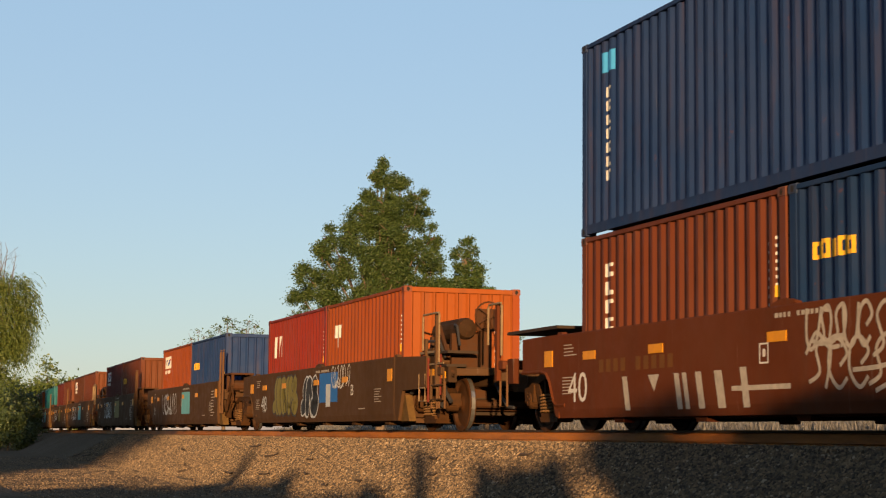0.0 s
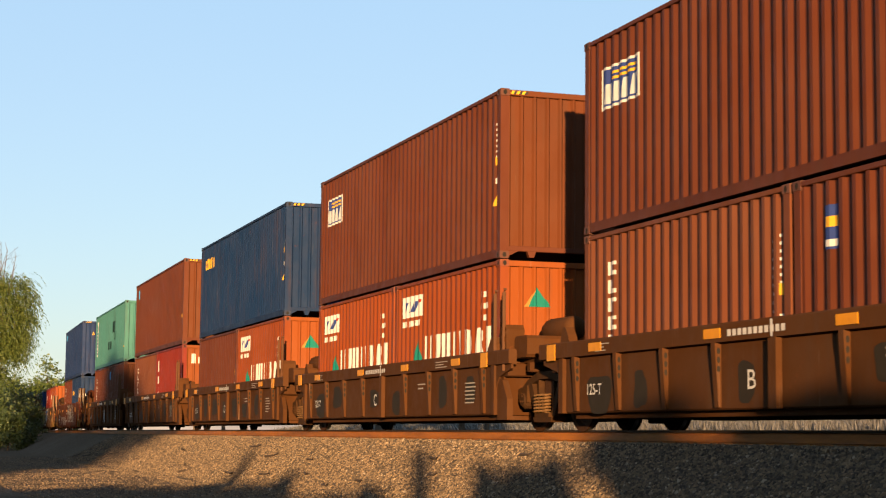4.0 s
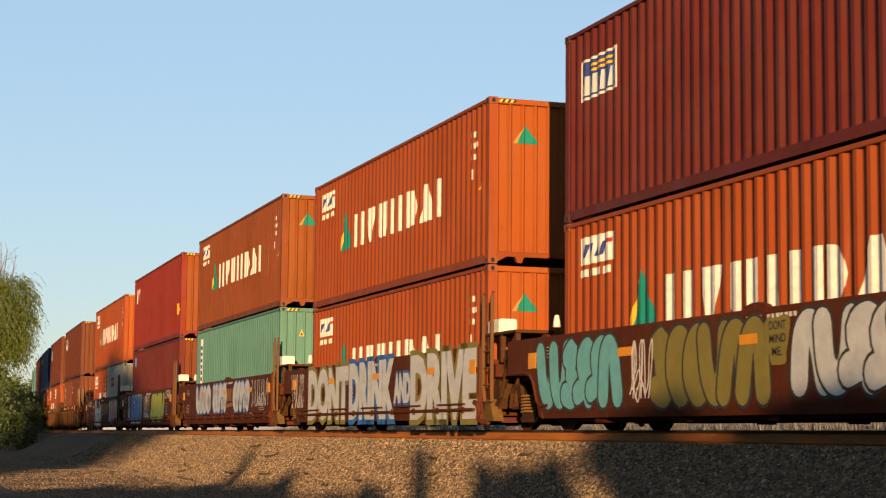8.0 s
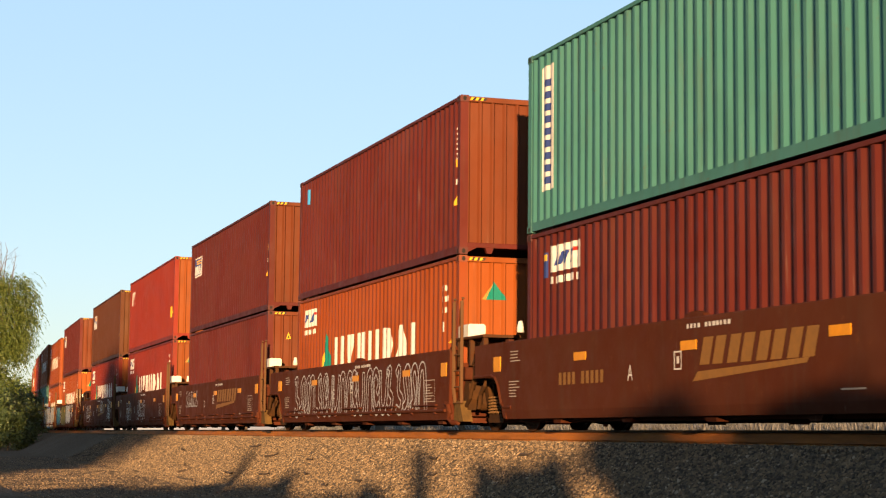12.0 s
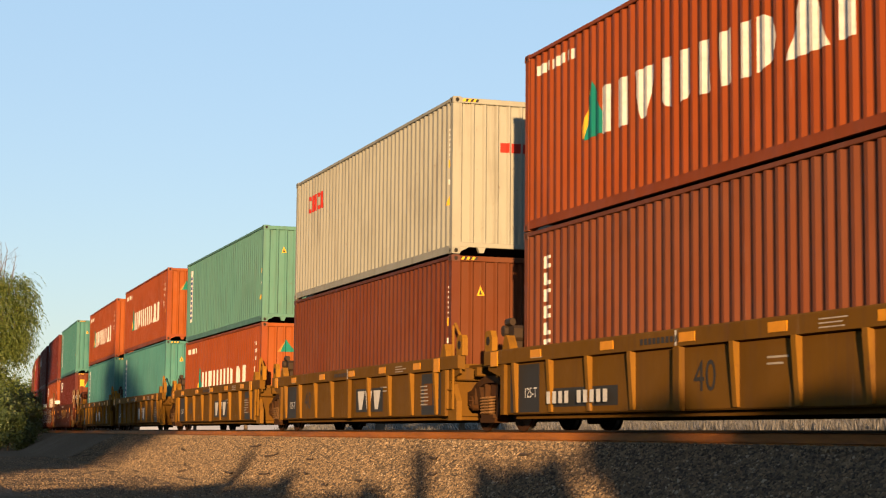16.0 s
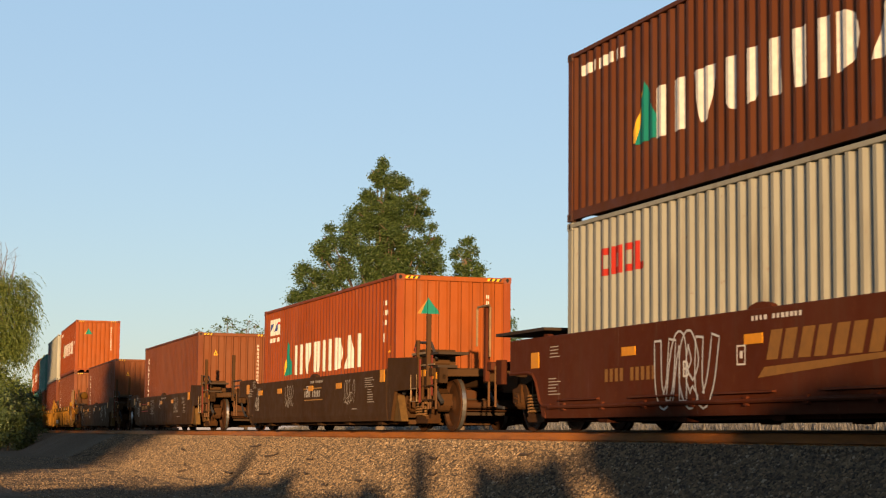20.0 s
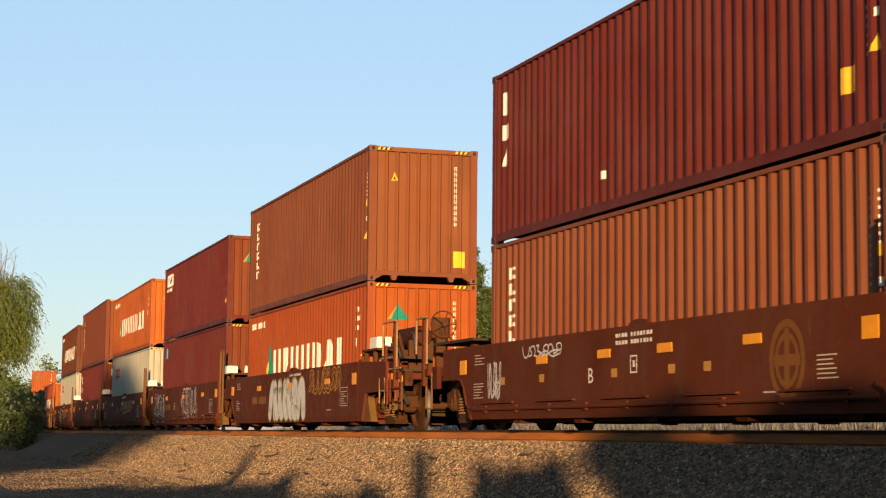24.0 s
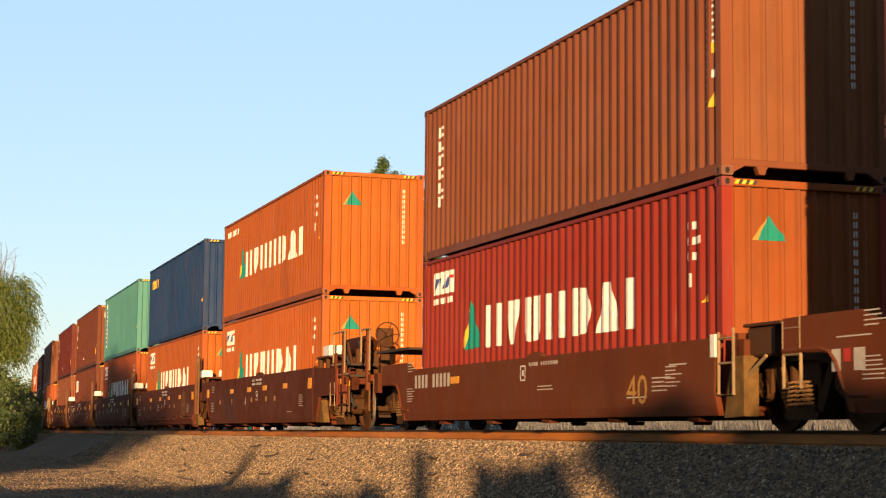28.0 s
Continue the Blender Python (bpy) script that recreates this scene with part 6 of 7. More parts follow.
TWO = SHORT
UNITS = [
    (-134.0, "grime", "j", "j", [C(SCARLET, "none", "none", S)], []),
    (-117.5, "grime", "j", "j", [C(TEAL, "none", "none", S)], []),
    (-101.3, "grime", "j", "j", [C(MAROON, "none", "none", S, TWO), C(RUST, "none", "none", S, TWO)], []),
    (-86.6, "grime", "b", "j", [C(BROWN, "box_plain", "none", S, TWO), C(RUST, "none", "none", S, TWO)], []),
    (-69.2, "grime", "j", "c", [C(MAROON, "box_plain", "none", S, TWO), C(RUST, "gold_small", "none", S, TWO)], []),
    (-51.0, "grime", "j", "j", [C(SCARLET, "box_plain", "none", S, TWO), C(SLATE, "gold_small", "none", S, TWO)], []),
    (-33.0, "grime", "b", "j", [C(CRIMSON, "slants", "none", S, TWO), C(SCARLET, "dragon", "none", S, TWO)], []),
    (-11.9, "rust", "b", "c", [C(RUST, "column", "none", S, TWO), C(INK, "gold_small", "none", S, TWO)], [C(SLATE, "tag_column", "sign")]),
    (7.93, "ribbed", "j", "c", [C(RUST, "column", "none", S, TWO), C(RUST, "tag", "none", S, TWO)], [C(SEA, "dark_block", "none", S)]),
    (23.75, "ribbed", "j", "j", [C(OCHRE, "column", "none", S, TWO), C(CRIMSON, "three", "word", S, TWO)], [C(RUST, "tag", "none")]),
    (39.35, "ribbed", "j", "j", [C(RUST, "none", "none", S, TWO), C(SCARLET, "peak_short", "peak", S, TWO)], [C(INK, "gold", "none")]),
    (55.10, "ribbed", "j", "j", [C(SCARLET, "peak_short", "none", S, TWO), C(SCARLET, "peak_short", "peak", S, TWO)], [C(RUST, "flag", "none")]),
    (70.88, "ribbed", "b", "j", [C(OCHRE, "column", "none", S, TWO), C(RUST, "flagpole", "none", S, TWO)], [C(RUST, "flag", "none")]),
    (90.95, "deep", "j", "c", [C(SCARLET, "peak_short", "none", S, TWO), C(CREAM, "red_word", "red_word", S, TWO)], [C(SCARLET, "peak", "peak")]),
    (106.45, "deep", "j", "j", [C(MAROON, "tag")], [C(CRIMSON, "slants_label")]),
    (122.12, "deep", "j", "j", [C(JADE, "strip", "sign")], [C(BURNT, "peak", "peak")]),
    (137.78, "deep", "j", "j", [C(SCARLET, "peak", "peak", S)], [C(SCARLET, "peak", "peak")]),
    (153.35, "deep", "b", "j", [C(SCARLET, "peak", "peak")], [C(MAROON, "flag")]),
    (173.17, "deep", "j", "c", [C(CRIMSON, "peak", "peak")], [C(BROWN, "flag")]),
    (188.72, "deep", "j", "j", [C(CRIMSON, "peak", "peak")], [C(CRIMSON, "slants_label")]),
    (204.45, "deep", "j", "j", [C(MAROON, "none", "sign")], [C(MAROON, "flag")]),
    (220.06, "deep", "j", "j", [C(SCARLET, "peak", "peak")], [C(MAROON, "tag")]),
    (235.58, "deep", "b", "j", [C(MAROON, "box", "peak_label")], [C(SEA, "strip", "sign")]),
    (255.95, "yellow", "j", "c", [C(SEA, "strip", "none")], [C(SCARLET, "peak_wide", "peak", S)]),
    (271.5, "yellow", "j", "j", [C(SEA, "strip", "sign")], [C(SCARLET, "peak_wide", "peak", S)]),
    (288.06, "yellow", "j", "j", [C(SCARLET, "peak_wide", "peak", S)], [C(JADE, "strip", "sign", S)]),
    (304.0, "yellow", "j", "j", [C(RUST, "none", "sign")], [C(CREAM, "red_word", "red_word")]),
    (319.8, "yellow", "b", "j", [C(RUSSET, "column", "none")], [C(SCARLET, "peak_wide", "peak")]),
    (341.0, "black", "b", "c", [C(RUSSET, "column", "sign")], []),
    (363.25, "black", "b", "c", [C(RUSSET, "column", "sign")], []),
    (385.5, "black", "b", "c", [C(SCARLET, "peak", "peak")], []),
    (406.55, "deep", "j", "c", [C(CREAM, "red_word", "red_word")], [C(BROWN, "peak_wide", "peak", S)]),
    (422.15, "deep", "j", "j", [C(MAROON, "three", "word")], [C(RUST, "column", "sign")]),
    (437.7, "deep", "j", "j", [C(CREAM, "red_word", "red_word")], [C(FLAME, "peak_wide", "peak", S)]),
    (453.5, "deep", "j", "j", [C(MAROON, "tag")], [C(MAROON, "box_plain", "peak", S)]),
    (468.88, "deep", "b", "j", [C(SCARLET, "peak_wide", "peak")], [C(OCHRE, "column", "sign_label")]),
    (488.65, "deep", "j", "c", [C(OCHRE, "column", "sign")], [C(MAROON, "three_label", "word")]),
    (504.3, "deep", "j", "j", [C(RUST, "flag_plain", "none")], [C(RUST, "three_label", "word")]),
    (519.92, "deep", "j", "j", [C(SCARLET, "peak", "peak")], [C(SEA, "strip", "sign")]),
    (535.5, "deep", "j", "j", [C(FLAME, "peak", "peak")], [C(INK, "gold")]),
    (551.08, "deep", "b", "j", [C(FLAME, "peak", "peak")], [C(FLAME, "peak_wide", "peak")]),
    (570.9, "plain", "j", "c", [C(CRIMSON, "peak", "peak")], [C(OCHRE, "column", "none")]),
    (586.8, "plain", "j", "j", [C(MAROON, "none", "none")], [C(RUST, "none", "label")]),
]
ENDS = {"j": "joint", "b": "brake", "c": "coupler"}
MARKS["peak_short"] = lambda h: mark_box(h, 0.5) + [([(1.2, 0.95), (1.75, 0.95), (1.45, 1.55)], GREEN)] + word_bars(1.9, 5.5, 0.95, 1.5, [1, 0.72, 1, 1, 1, 1, 0.36], WHITE)
PATTERN["peak_short"] = "with a white plate and green peak"
BASE = {"plain": 0.275, "rust": 0.245, "deep": 0.222, "black": 0.21, "grime": 0.235, "ribbed": 0.262, "yellow": 0.272}      # where the loads stand in each make of car
MOVERS = []


def load_up(unit):
    end, style, rear, front, lower, upper = unit
    kind, colour, lab = CARS[style]
    member = end - LONG / 2
    reflect = {"ribbed": (-5.1, -1.5, 1.6, 4.6), "yellow": (-4.9, -2.2, 0.3, 2.6, 4.9), "deep": (-3.1, -0.75, 1.2, 3.55) if end > 480 else (-3.3, 0.2, 3.8), "plain": (-3.4,)}.get(style, (-5.2, -3.0, 0.2, 2.7))
    base = BASE[style]
    car = well_car(kind, style, colour, lab, member, ENDS[rear], ENDS[front], base, reflect)
    MOVERS.append((car, member, 0.0))
    z = base
    for level in (lower, upper):
        x = -LONG / 2
        for ln, h, tint, mark, e in level:
            if len(level) == 2:
                cx = -SHORT / 2 - 0.038 if x < -1 else SHORT / 2 + 0.038
            else:
                cx = 0.0
            size = "forty-foot" if ln == LONG else "twenty-foot"
            vary = random.uniform(0.9, 1.08)
            box = container(ln, h, tuple(v * vary for v in tint), mark, e, f"{WORDS[tint]} {size} steel container {PATTERN[mark]}")
            MOVERS.append((box, member + cx, z))
            x = 0.0
        if level:
            z += level[0][1] + 0.022
    return car


RAILCARS = [load_up(u) for u in UNITS]

# ---- lettering and spray paint on the cars ----
SKIN = -1.4835


def text_mesh(words, mat, bold=0.0, lift=0.0):
    """Upright lettering on a car's near side, one unit high, from x = 0."""
    cu = bpy.data.curves.new("lettering", "FONT")
    cu.body, cu.size, cu.offset, cu.resolution_u = words, 1.4, bold, 3
    ob = bpy.data.objects.new("lettering", cu)
    me = bpy.data.meshes.new_from_object(ob)
    bpy.data.objects.remove(ob)
    xs = [v.co.x for v in me.vertices]
    lo, hi = min(xs), max(xs)
    for v in me.vertices:
        v.co = ((v.co.x - lo) / (hi - lo), -lift, v.co.y)
    me.materials.clear()
    me.materials.append(mat)
    return me


def lettering(car, words, x0, x1, z0, z1, mat, bold=0.0, lift=0.0, name="lettering", skin=None):
    ob = part(name, stored(("text", words, mat.name, bold, lift), lambda: text_mesh(words, mat, bold, lift)), car)
    ob.location = (x0 - LONG / 2, SKIN if skin is None else skin, z0)
    ob.scale = (x1 - x0, 1, z1 - z0)
    return ob


def flat_marks(car, name, outlines, mat, lift=0.0, stuff=False, label="", skin=None):
    s = Shape()
    y = (SKIN if skin is None else skin) - lift
    for o in outlines:
        s.poly([(x - LONG / 2, y, z) for x, z in o])
    ob = part(name, s.mesh(name, mat, clean=False), car, label)
    if stuff:
        tagged(ob, kind="stuff")
    return ob


def small_rows(x0, x1, z0, z1, rows, seed):
    """Rows of tiny stencilled data as plain bars."""
    rng = random.Random(seed)
    u = (z1 - z0) / rows
    return [rect(x0, x0 + (x1 - x0) * rng.uniform(0.55, 1.0), z0 + i * u, z0 + (i + 0.32) * u) for i in range(rows)]


def blob(cx, cz, rx, rz, rng, n=26, lumps=3, grow=0.0):
    """A rounded, lumpy outline like one bubble letter."""
    ph, amp = rng.uniform(0, 6.28), rng.uniform(0.08, 0.2)
    out = []
    for i in range(n):
        a = 2 * math.pi * i / n
        c, s = math.cos(a), math.sin(a)
        k = 1 + amp * math.sin(lumps * a + ph)
        out.append((cx + (abs(c) ** 0.6) * math.copysign(1, c) * rx * k + math.copysign(grow, c) * abs(c), cz + (abs(s) ** 0.6) * math.copysign(1, s) * rz * min(k, 1.0) + math.copysign(grow, s) * abs(s)))
    return out


def stroke(shape, pts, w, y):
    """One unbroken ribbon of paint along a line."""
    n, m = len(shape.v), len(pts)
    for i, (x, z) in enumerate(pts):
        (xa, za), (xb, zb) = pts[max(0, i - 1)], pts[min(m - 1, i + 1)]
        dx, dz = xb - xa, zb - za
        ln = math.hypot(dx, dz) or 1
        ox, oz = -dz / ln * w / 2, dx / ln * w / 2
        shape.v += [(x + ox - LONG / 2, y, z + oz), (x - ox - LONG / 2, y, z - oz)]
    for i in range(m - 1):
        shape.f.append((n + 2 * i, n + 2 * i + 2, n + 2 * i + 3, n + 2 * i + 1))
        shape.k.append(0)


FORMS = [
    [(0.0, 0.0), (0.15, 0.75), (0.45, 1.0), (0.75, 0.8), (0.95, 0.0)],
    [(0.0, 1.0), (0.12, 0.3), (0.5, 0.0), (0.9, 0.3), (1.05, 1.0)],
    [(0.9, 0.2), (0.5, 0.0), (0.1, 0.35), (0.2, 0.85), (0.6, 1.0), (0.95, 0.7), (0.6, 0.45)],
    [(0.1, 0.9), (0.5, 1.0), (0.35, 0.5), (0.8, 0.3), (0.5, 0.0), (0.0, 0.1)],
    [(0.0, 0.1), (0.5, 0.3), (0.3, 0.8), (0.75, 1.0), (1.0, 0.65), (0.8, 0.0)]]


def rounded(pts, steps=5):
    """A smooth line through the points."""
    out = []
    for i in range(len(pts) - 1):
        p0, p1, p2, p3 = pts[max(0, i - 1)], pts[i], pts[i + 1], pts[min(len(pts) - 1, i + 2)]
        for q in range(steps):
            t = q / steps
            out.append(tuple(0.5 * (2 * p1[k] + (p2[k] - p0[k]) * t + (2 * p0[k] - 5 * p1[k] + 4 * p2[k] - p3[k]) * t * t + (3 * p1[k] - p0[k] - 3 * p2[k] + p3[k]) * t ** 3) for k in (0, 1)))
    return out + [pts[-1]]


def fat(shape, pts, w, y):
    """A swollen stroke with round ends."""
    stroke(shape, pts, w, y)
    for x, z in (pts[0], pts[-1]):
        shape.poly([(x + 0.5 * w * math.cos(a) - LONG / 2, y, z + 0.5 * w * math.sin(a)) for a in np.linspace(0, 6.283, 13)[:-1]])


def forms(x0, x1, z0, z1, n, seed, w):
    """Letter-like lines, side by side and leaning, that spell nothing."""
    rng = random.Random(seed)
    u = (x1 - x0) / n
    order = [rng.randrange(len(FORMS)) for _ in range(n)]
    out = []
    for i in range(n):
        lean, rise = rng.uniform(-0.12, 0.16), rng.uniform(-0.05, 0.05)
        h = z1 - z0 - w
        out.append(rounded([(x0 + w / 2 + (i + 1.1 * px - 0.05) * (u - 0.25 * w) + lean * pz * h, z0 + w / 2 + max(0, min(1, pz + rise * (0 < pz < 1))) * h) for px, pz in FORMS[order[i]]]))
    return out


def bubbles(car, x0, x1, z0, z1, n, fill, edge, seed, label=""):
    """A sprayed piece: swollen letter-like forms with edges of another colour."""
    n = int(n * 1.5)
    w = 0.62 * (x1 - x0) / n
    back, front, lines = Shape(), Shape(), Shape()
    lift = 0.0
    for pts in forms(x0, x1, z0, z1, n, seed, w):
        fat(back, pts, w + 0.085, SKIN - lift)
        fat(front, pts, w, SKIN - lift - 0.0004)
        lift += 0.0008
    tagged(part("spray_outline", back.mesh("spray_outline", edge, clean=False), car), kind="stuff")
    tagged(part("spray_piece", front.mesh("spray_piece", fill, clean=False), car, label), kind="stuff")


def outlines(car, x0, x1, z0, z1, n, mat, seed, w=0.2):
    """A hollow piece: only the edges of letter-like forms, in thin paint."""
    s = Shape()
    for pts in forms(x0, x1, z0, z1, n, seed, w):
        rim = []
        for sgn in (1, -1):
            side = []
            for i, (x, z) in enumerate(pts):
                (xa, za), (xb, zb) = pts[max(0, i - 1)], pts[min(len(pts) - 1, i + 1)]
                dx, dz = xb - xa, zb - za
                ln = math.hypot(dx, dz) or 1
                side.append((x - sgn * dz / ln * w / 2, z + sgn * dx / ln * w / 2))
            rim += side if sgn > 0 else side[::-1]
        stroke(s, rim + rim[:1], 0.03, SKIN - 0.003)
    tagged(part("spray_tag", s.mesh("spray_tag", mat, clean=False), car), kind="stuff")


def scrawl(car, x0, x1, z0, z1, mat, seed, loops=5, w=0.03):
    """A quick tag in thin spray paint: tangled lines that spell nothing."""
    s = Shape()
    for pts in forms(x0, x1, z0, z1, loops + 1, seed, w):
        stroke(s, pts, w, SKIN - 0.004)
    rng = random.Random(seed)
    for _ in range(2):
        a = rng.uniform(0, 0.5)
        stroke(s, rounded([(x0 + (x1 - x0) * (a + 0.5 * q / 3), z0 + (z1 - z0) * rng.uniform(-0.05, 0.5)) for q in range(4)]), w, SKIN - 0.0045)
    tagged(part("spray_tag", s.mesh("spray_tag", mat, clean=False), car), kind="stuff")


def gold_name(car, x=6.6):
    """A railway's name as plain slanted gold bars over a wedge."""
    for i in range(4):
        for d in (0.0, 0.34):
            flat_marks(car, "painted_bar", [slant(x + d + i * 0.72, x + d + 0.26 + i * 0.72, 0.80, 1.14, 0.12)], DULL_GOLD)
    flat_marks(car, "painted_wedge", [[(x - 0.2, 0.60), (x + 2.6, 0.74), (x + 2.65, 0.80), (x - 0.05, 0.72)]], DULL_GOLD)


def car_number(car, x0, x1, z0, z1, mat):
    flat_marks(car, "car_number_stencil", [rect(x0 + i * (x1 - x0) / 10, x0 + (i + 0.62) * (x1 - x0) / 10, z0, z1) for i in range(10) if i != 4], mat, 0, True)


def common_marks(car, style, i, letter):
    ribbed = style in ("ribbed", "yellow")
    if ribbed:
        flat_marks(car, "sill_stencil", small_rows(1.0, 1.5, 1.10, 1.24, 3, i), STENCIL, 0.002, True)
        flat_marks(car, "sill_stencil", small_rows(9.6, 10.3, 1.10, 1.24, 3, i + 1), STENCIL, 0.002, True)
        flat_marks(car, "sill_stencil", [rect(5.0 + 0.13 * q, 5.09 + 0.13 * q, 1.12, 1.2) for q in range(11)], BLACK if style == "yellow" else WHITE, 0.002, True)
        flat_marks(car, "sill_stripe", [rect(6.05, 6.1, 1.07, 1.27)], WHITE, 0.002)
        flat_marks(car, "data_panel", small_rows(11.0, 11.6, 0.45, 0.85, 6, i + 2), STENCIL, 0, True, skin=-1.404)
        flat_marks(car, "data_panel", small_rows(8.3, 8.9, 0.75, 0.9, 2, i + 3), STENCIL, 0, True, skin=-1.404)
        lettering(car, "125-T", 0.55, 1.05, 0.50, 0.66, WHITE, 0.01, skin=-1.404)
        if style == "yellow":
            flat_marks(car, "dark_end_panel", [rect(-0.1, 1.15, 0.27, 1.02)], BLACK, 0, skin=-1.402)
            flat_marks(car, "dark_end_panel", [rect(11.05, 12.2, 0.27, 1.02)], BLACK, 0, skin=-1.402)
            flat_marks(car, "data_plate", [rect(11.2, 11.7, 0.44, 0.84)], FADED, 0, skin=-1.4035)
            x = 6.42 if UNITS[i // 10][0] > 310 else 2.0
            lettering(car, "40", x, x + 0.6, 0.48, 0.88, BLACK, 0.0, skin=-1.404)
        return
    flat_marks(car, "data_panel", small_rows(-0.05, 0.45, 1.08, 1.28, 4, i), STENCIL, 0, True)
    if style != "black":
        flat_marks(car, "data_panel", small_rows(-0.1, 0.4, 0.52, 0.80, 6, i + 1), STENCIL, 0, True)
    flat_marks(car, "data_panel", small_rows(11.1, 11.6, 0.55, 0.85, 6, i + 2), STENCIL, 0, True)
    if i < 360 and style == "deep":
        flat_marks(car, "panel_frame", [rect(11.03, 11.045, 0.5, 0.9), rect(11.65, 11.665, 0.5, 0.9), rect(11.045, 11.65, 0.885, 0.9), rect(11.045, 11.65, 0.5, 0.515)], STENCIL)
    down = WALL_TOP[style] - 1.41
    rng = random.Random(i + 4)
    late = 0.35 if i >= 360 and style == "deep" else 0.0
    x = 5.75 if late else 6.25
    flat_marks(car, "limit_stencil", [rect(x + 0.1 * q, x + 0.1 * q + rng.uniform(0.05, 0.085), z + down, z + 0.055 + down) for z in ((1.26, 1.16) if late else (1.27,)) for q in range(12) if q != 4], WHITE if style == "deep" else STENCIL, 0, True)
    if style == "black":
        for x0, x1 in ((0.55, 1.1), (-0.6, 0.1), (10.9, 11.6)):
            flat_marks(car, "data_panel", small_rows(x0, x1, 0.86, 1.08, 5, i + int(10 * x0)), STENCIL, 0.003, True)
        for q in (3.7, 9.2):
            scrawl(car, q, q + 0.9, 0.55, 1.05, STENCIL, i + int(q * 10), 3, 0.02)
    flat_marks(car, "data_panel", small_rows(9.9, 10.6, 0.42, 0.48, 1, i + 3), STENCIL, 0, True)
    flat_marks(car, "brake_plate", [rect(a + late, b + late, z0, z1) for a, b, z0, z1 in ((5.88, 5.905, 0.76, 1.0), (6.075, 6.1, 0.76, 1.0), (5.905, 6.075, 0.98, 1.0), (5.905, 6.075, 0.76, 0.78), (5.96, 6.03, 0.84, 0.93))], WHITE, 0, True)
    if letter:
        lettering(car, letter, 4.45 + late, 4.62 + late, 0.66, 0.88, WHITE, 0.0)


for i, (u, car) in enumerate(zip(UNITS, RAILCARS)):
    common_marks(car, u[1], i * 10, "BCDEA"[(i - (13 if i < 31 else 31)) % 5] if u[1] in ("deep", "rust") and i > 10 else "")
CAR = {round(u[0]): c for u, c in zip(UNITS, RAILCARS)}
for k in (91, 122, 173, 204, 236, 407, 438):
    gold_name(CAR[k])
for k in (91, 106, 173, 189, 236, 407, 454, 469):
    car_number(CAR[k], 2.0, 3.7, 0.66, 0.84, DULL_GOLD)
for k in (489, 504, 520, 536, 551):
    c = CAR[k]
    for x in (1.2, 2.9, 5.6, 7.4, 8.4):
        flat_marks(c, "small_reflector", [rect(x, x + 0.2, 0.72, 0.84)], TAN)
    if k == 551:
        continue
    ring = [(10.45 + 0.36 * math.cos(a), 0.78 + 0.42 * math.sin(a)) for a in np.linspace(0, 2 * math.pi, 29)]
    s = Shape()
    stroke(s, ring, 0.09, SKIN - 0.001)
    stroke(s, [(10.45 + 0.24 * math.cos(a), 0.78 + 0.28 * math.sin(a)) for a in np.linspace(0, 2 * math.pi, 25)], 0.07, SKIN - 0.001)
    stroke(s, [(10.45, 0.42), (10.45, 1.14)], 0.12, SKIN - 0.0015)
    stroke(s, [(10.15, 0.78), (10.75, 0.78)], 0.13, SKIN - 0.002)
    part("round_emblem", s.mesh("round_emblem", FADED, clean=False), c, "faded round emblem with a cross")
# the rust cars
c = CAR[-12]
lettering(c, "40", 0.12, 0.82, 0.40, 0.84, WHITE, 0.0)
car_number(c, 1.25, 3.7, 0.80, 0.98, FADED)
for x, w in ((2.15, 0.16), (3.75, 0.14), (3.98, 0.12), (4.35, 0.16), (4.86, 0.2)):
    flat_marks(c, "spray_bar", [slant(x, x + w, 0.26, 0.72, -0.12)], STENCIL)
flat_marks(c, "spray_bar", [[(2.85, 0.72), (3.2, 0.72), (3.05, 0.5)]], STENCIL)
flat_marks(c, "spray_bar", [slant(5.5, 5.66, 0.26, 0.74, -0.1)], STENCIL)
flat_marks(c, "spray_bar", [rect(5.2, 6.6, 0.46, 0.52)], STENCIL)
for x0, x1, z0, z1, seed, n in ((6.9, 8.3, 0.85, 1.36, 3, 4), (7.0, 9.9, 0.42, 1.0, 5, 6), (8.3, 9.9, 0.7, 1.34, 6, 3), (10.1, 10.9, 0.4, 1.3, 4, 2)):
    scrawl(c, x0, x1, z0, z1, STENCIL, seed, n, 0.05)
c = CAR[571]
lettering(c, "40", 9.9, 10.55, 0.34, 0.74, TAN, 0.0)
car_number(c, 0.4, 2.5, 0.76, 1.0, STENCIL)
flat_marks(c, "data_panel", small_rows(10.7, 11.3, 0.5, 0.72, 4, 9), STENCIL, 0, True)
flat_marks(c, "data_panel", small_rows(11.2, 12.0, 0.82, 0.88, 1, 8), STENCIL, 0, True)
flat_marks(c, "data_panel", small_rows(6.6, 7.4, 0.6, 0.7, 2, 10), STENCIL, 0, True)
c = CAR[587]
flat_marks(c, "data_panel", small_rows(-0.6, 0.3, 0.98, 1.03, 1, 12), STENCIL, 0, True)
for o, mat in ((rect(-0.7, -0.52, 0.62, 0.86), STENCIL), (rect(-0.46, -0.32, 0.72, 0.86), RED), (rect(-0.26, -0.04, 0.62, 0.86), STENCIL)):
    flat_marks(c, "spray_bar", [o], mat)
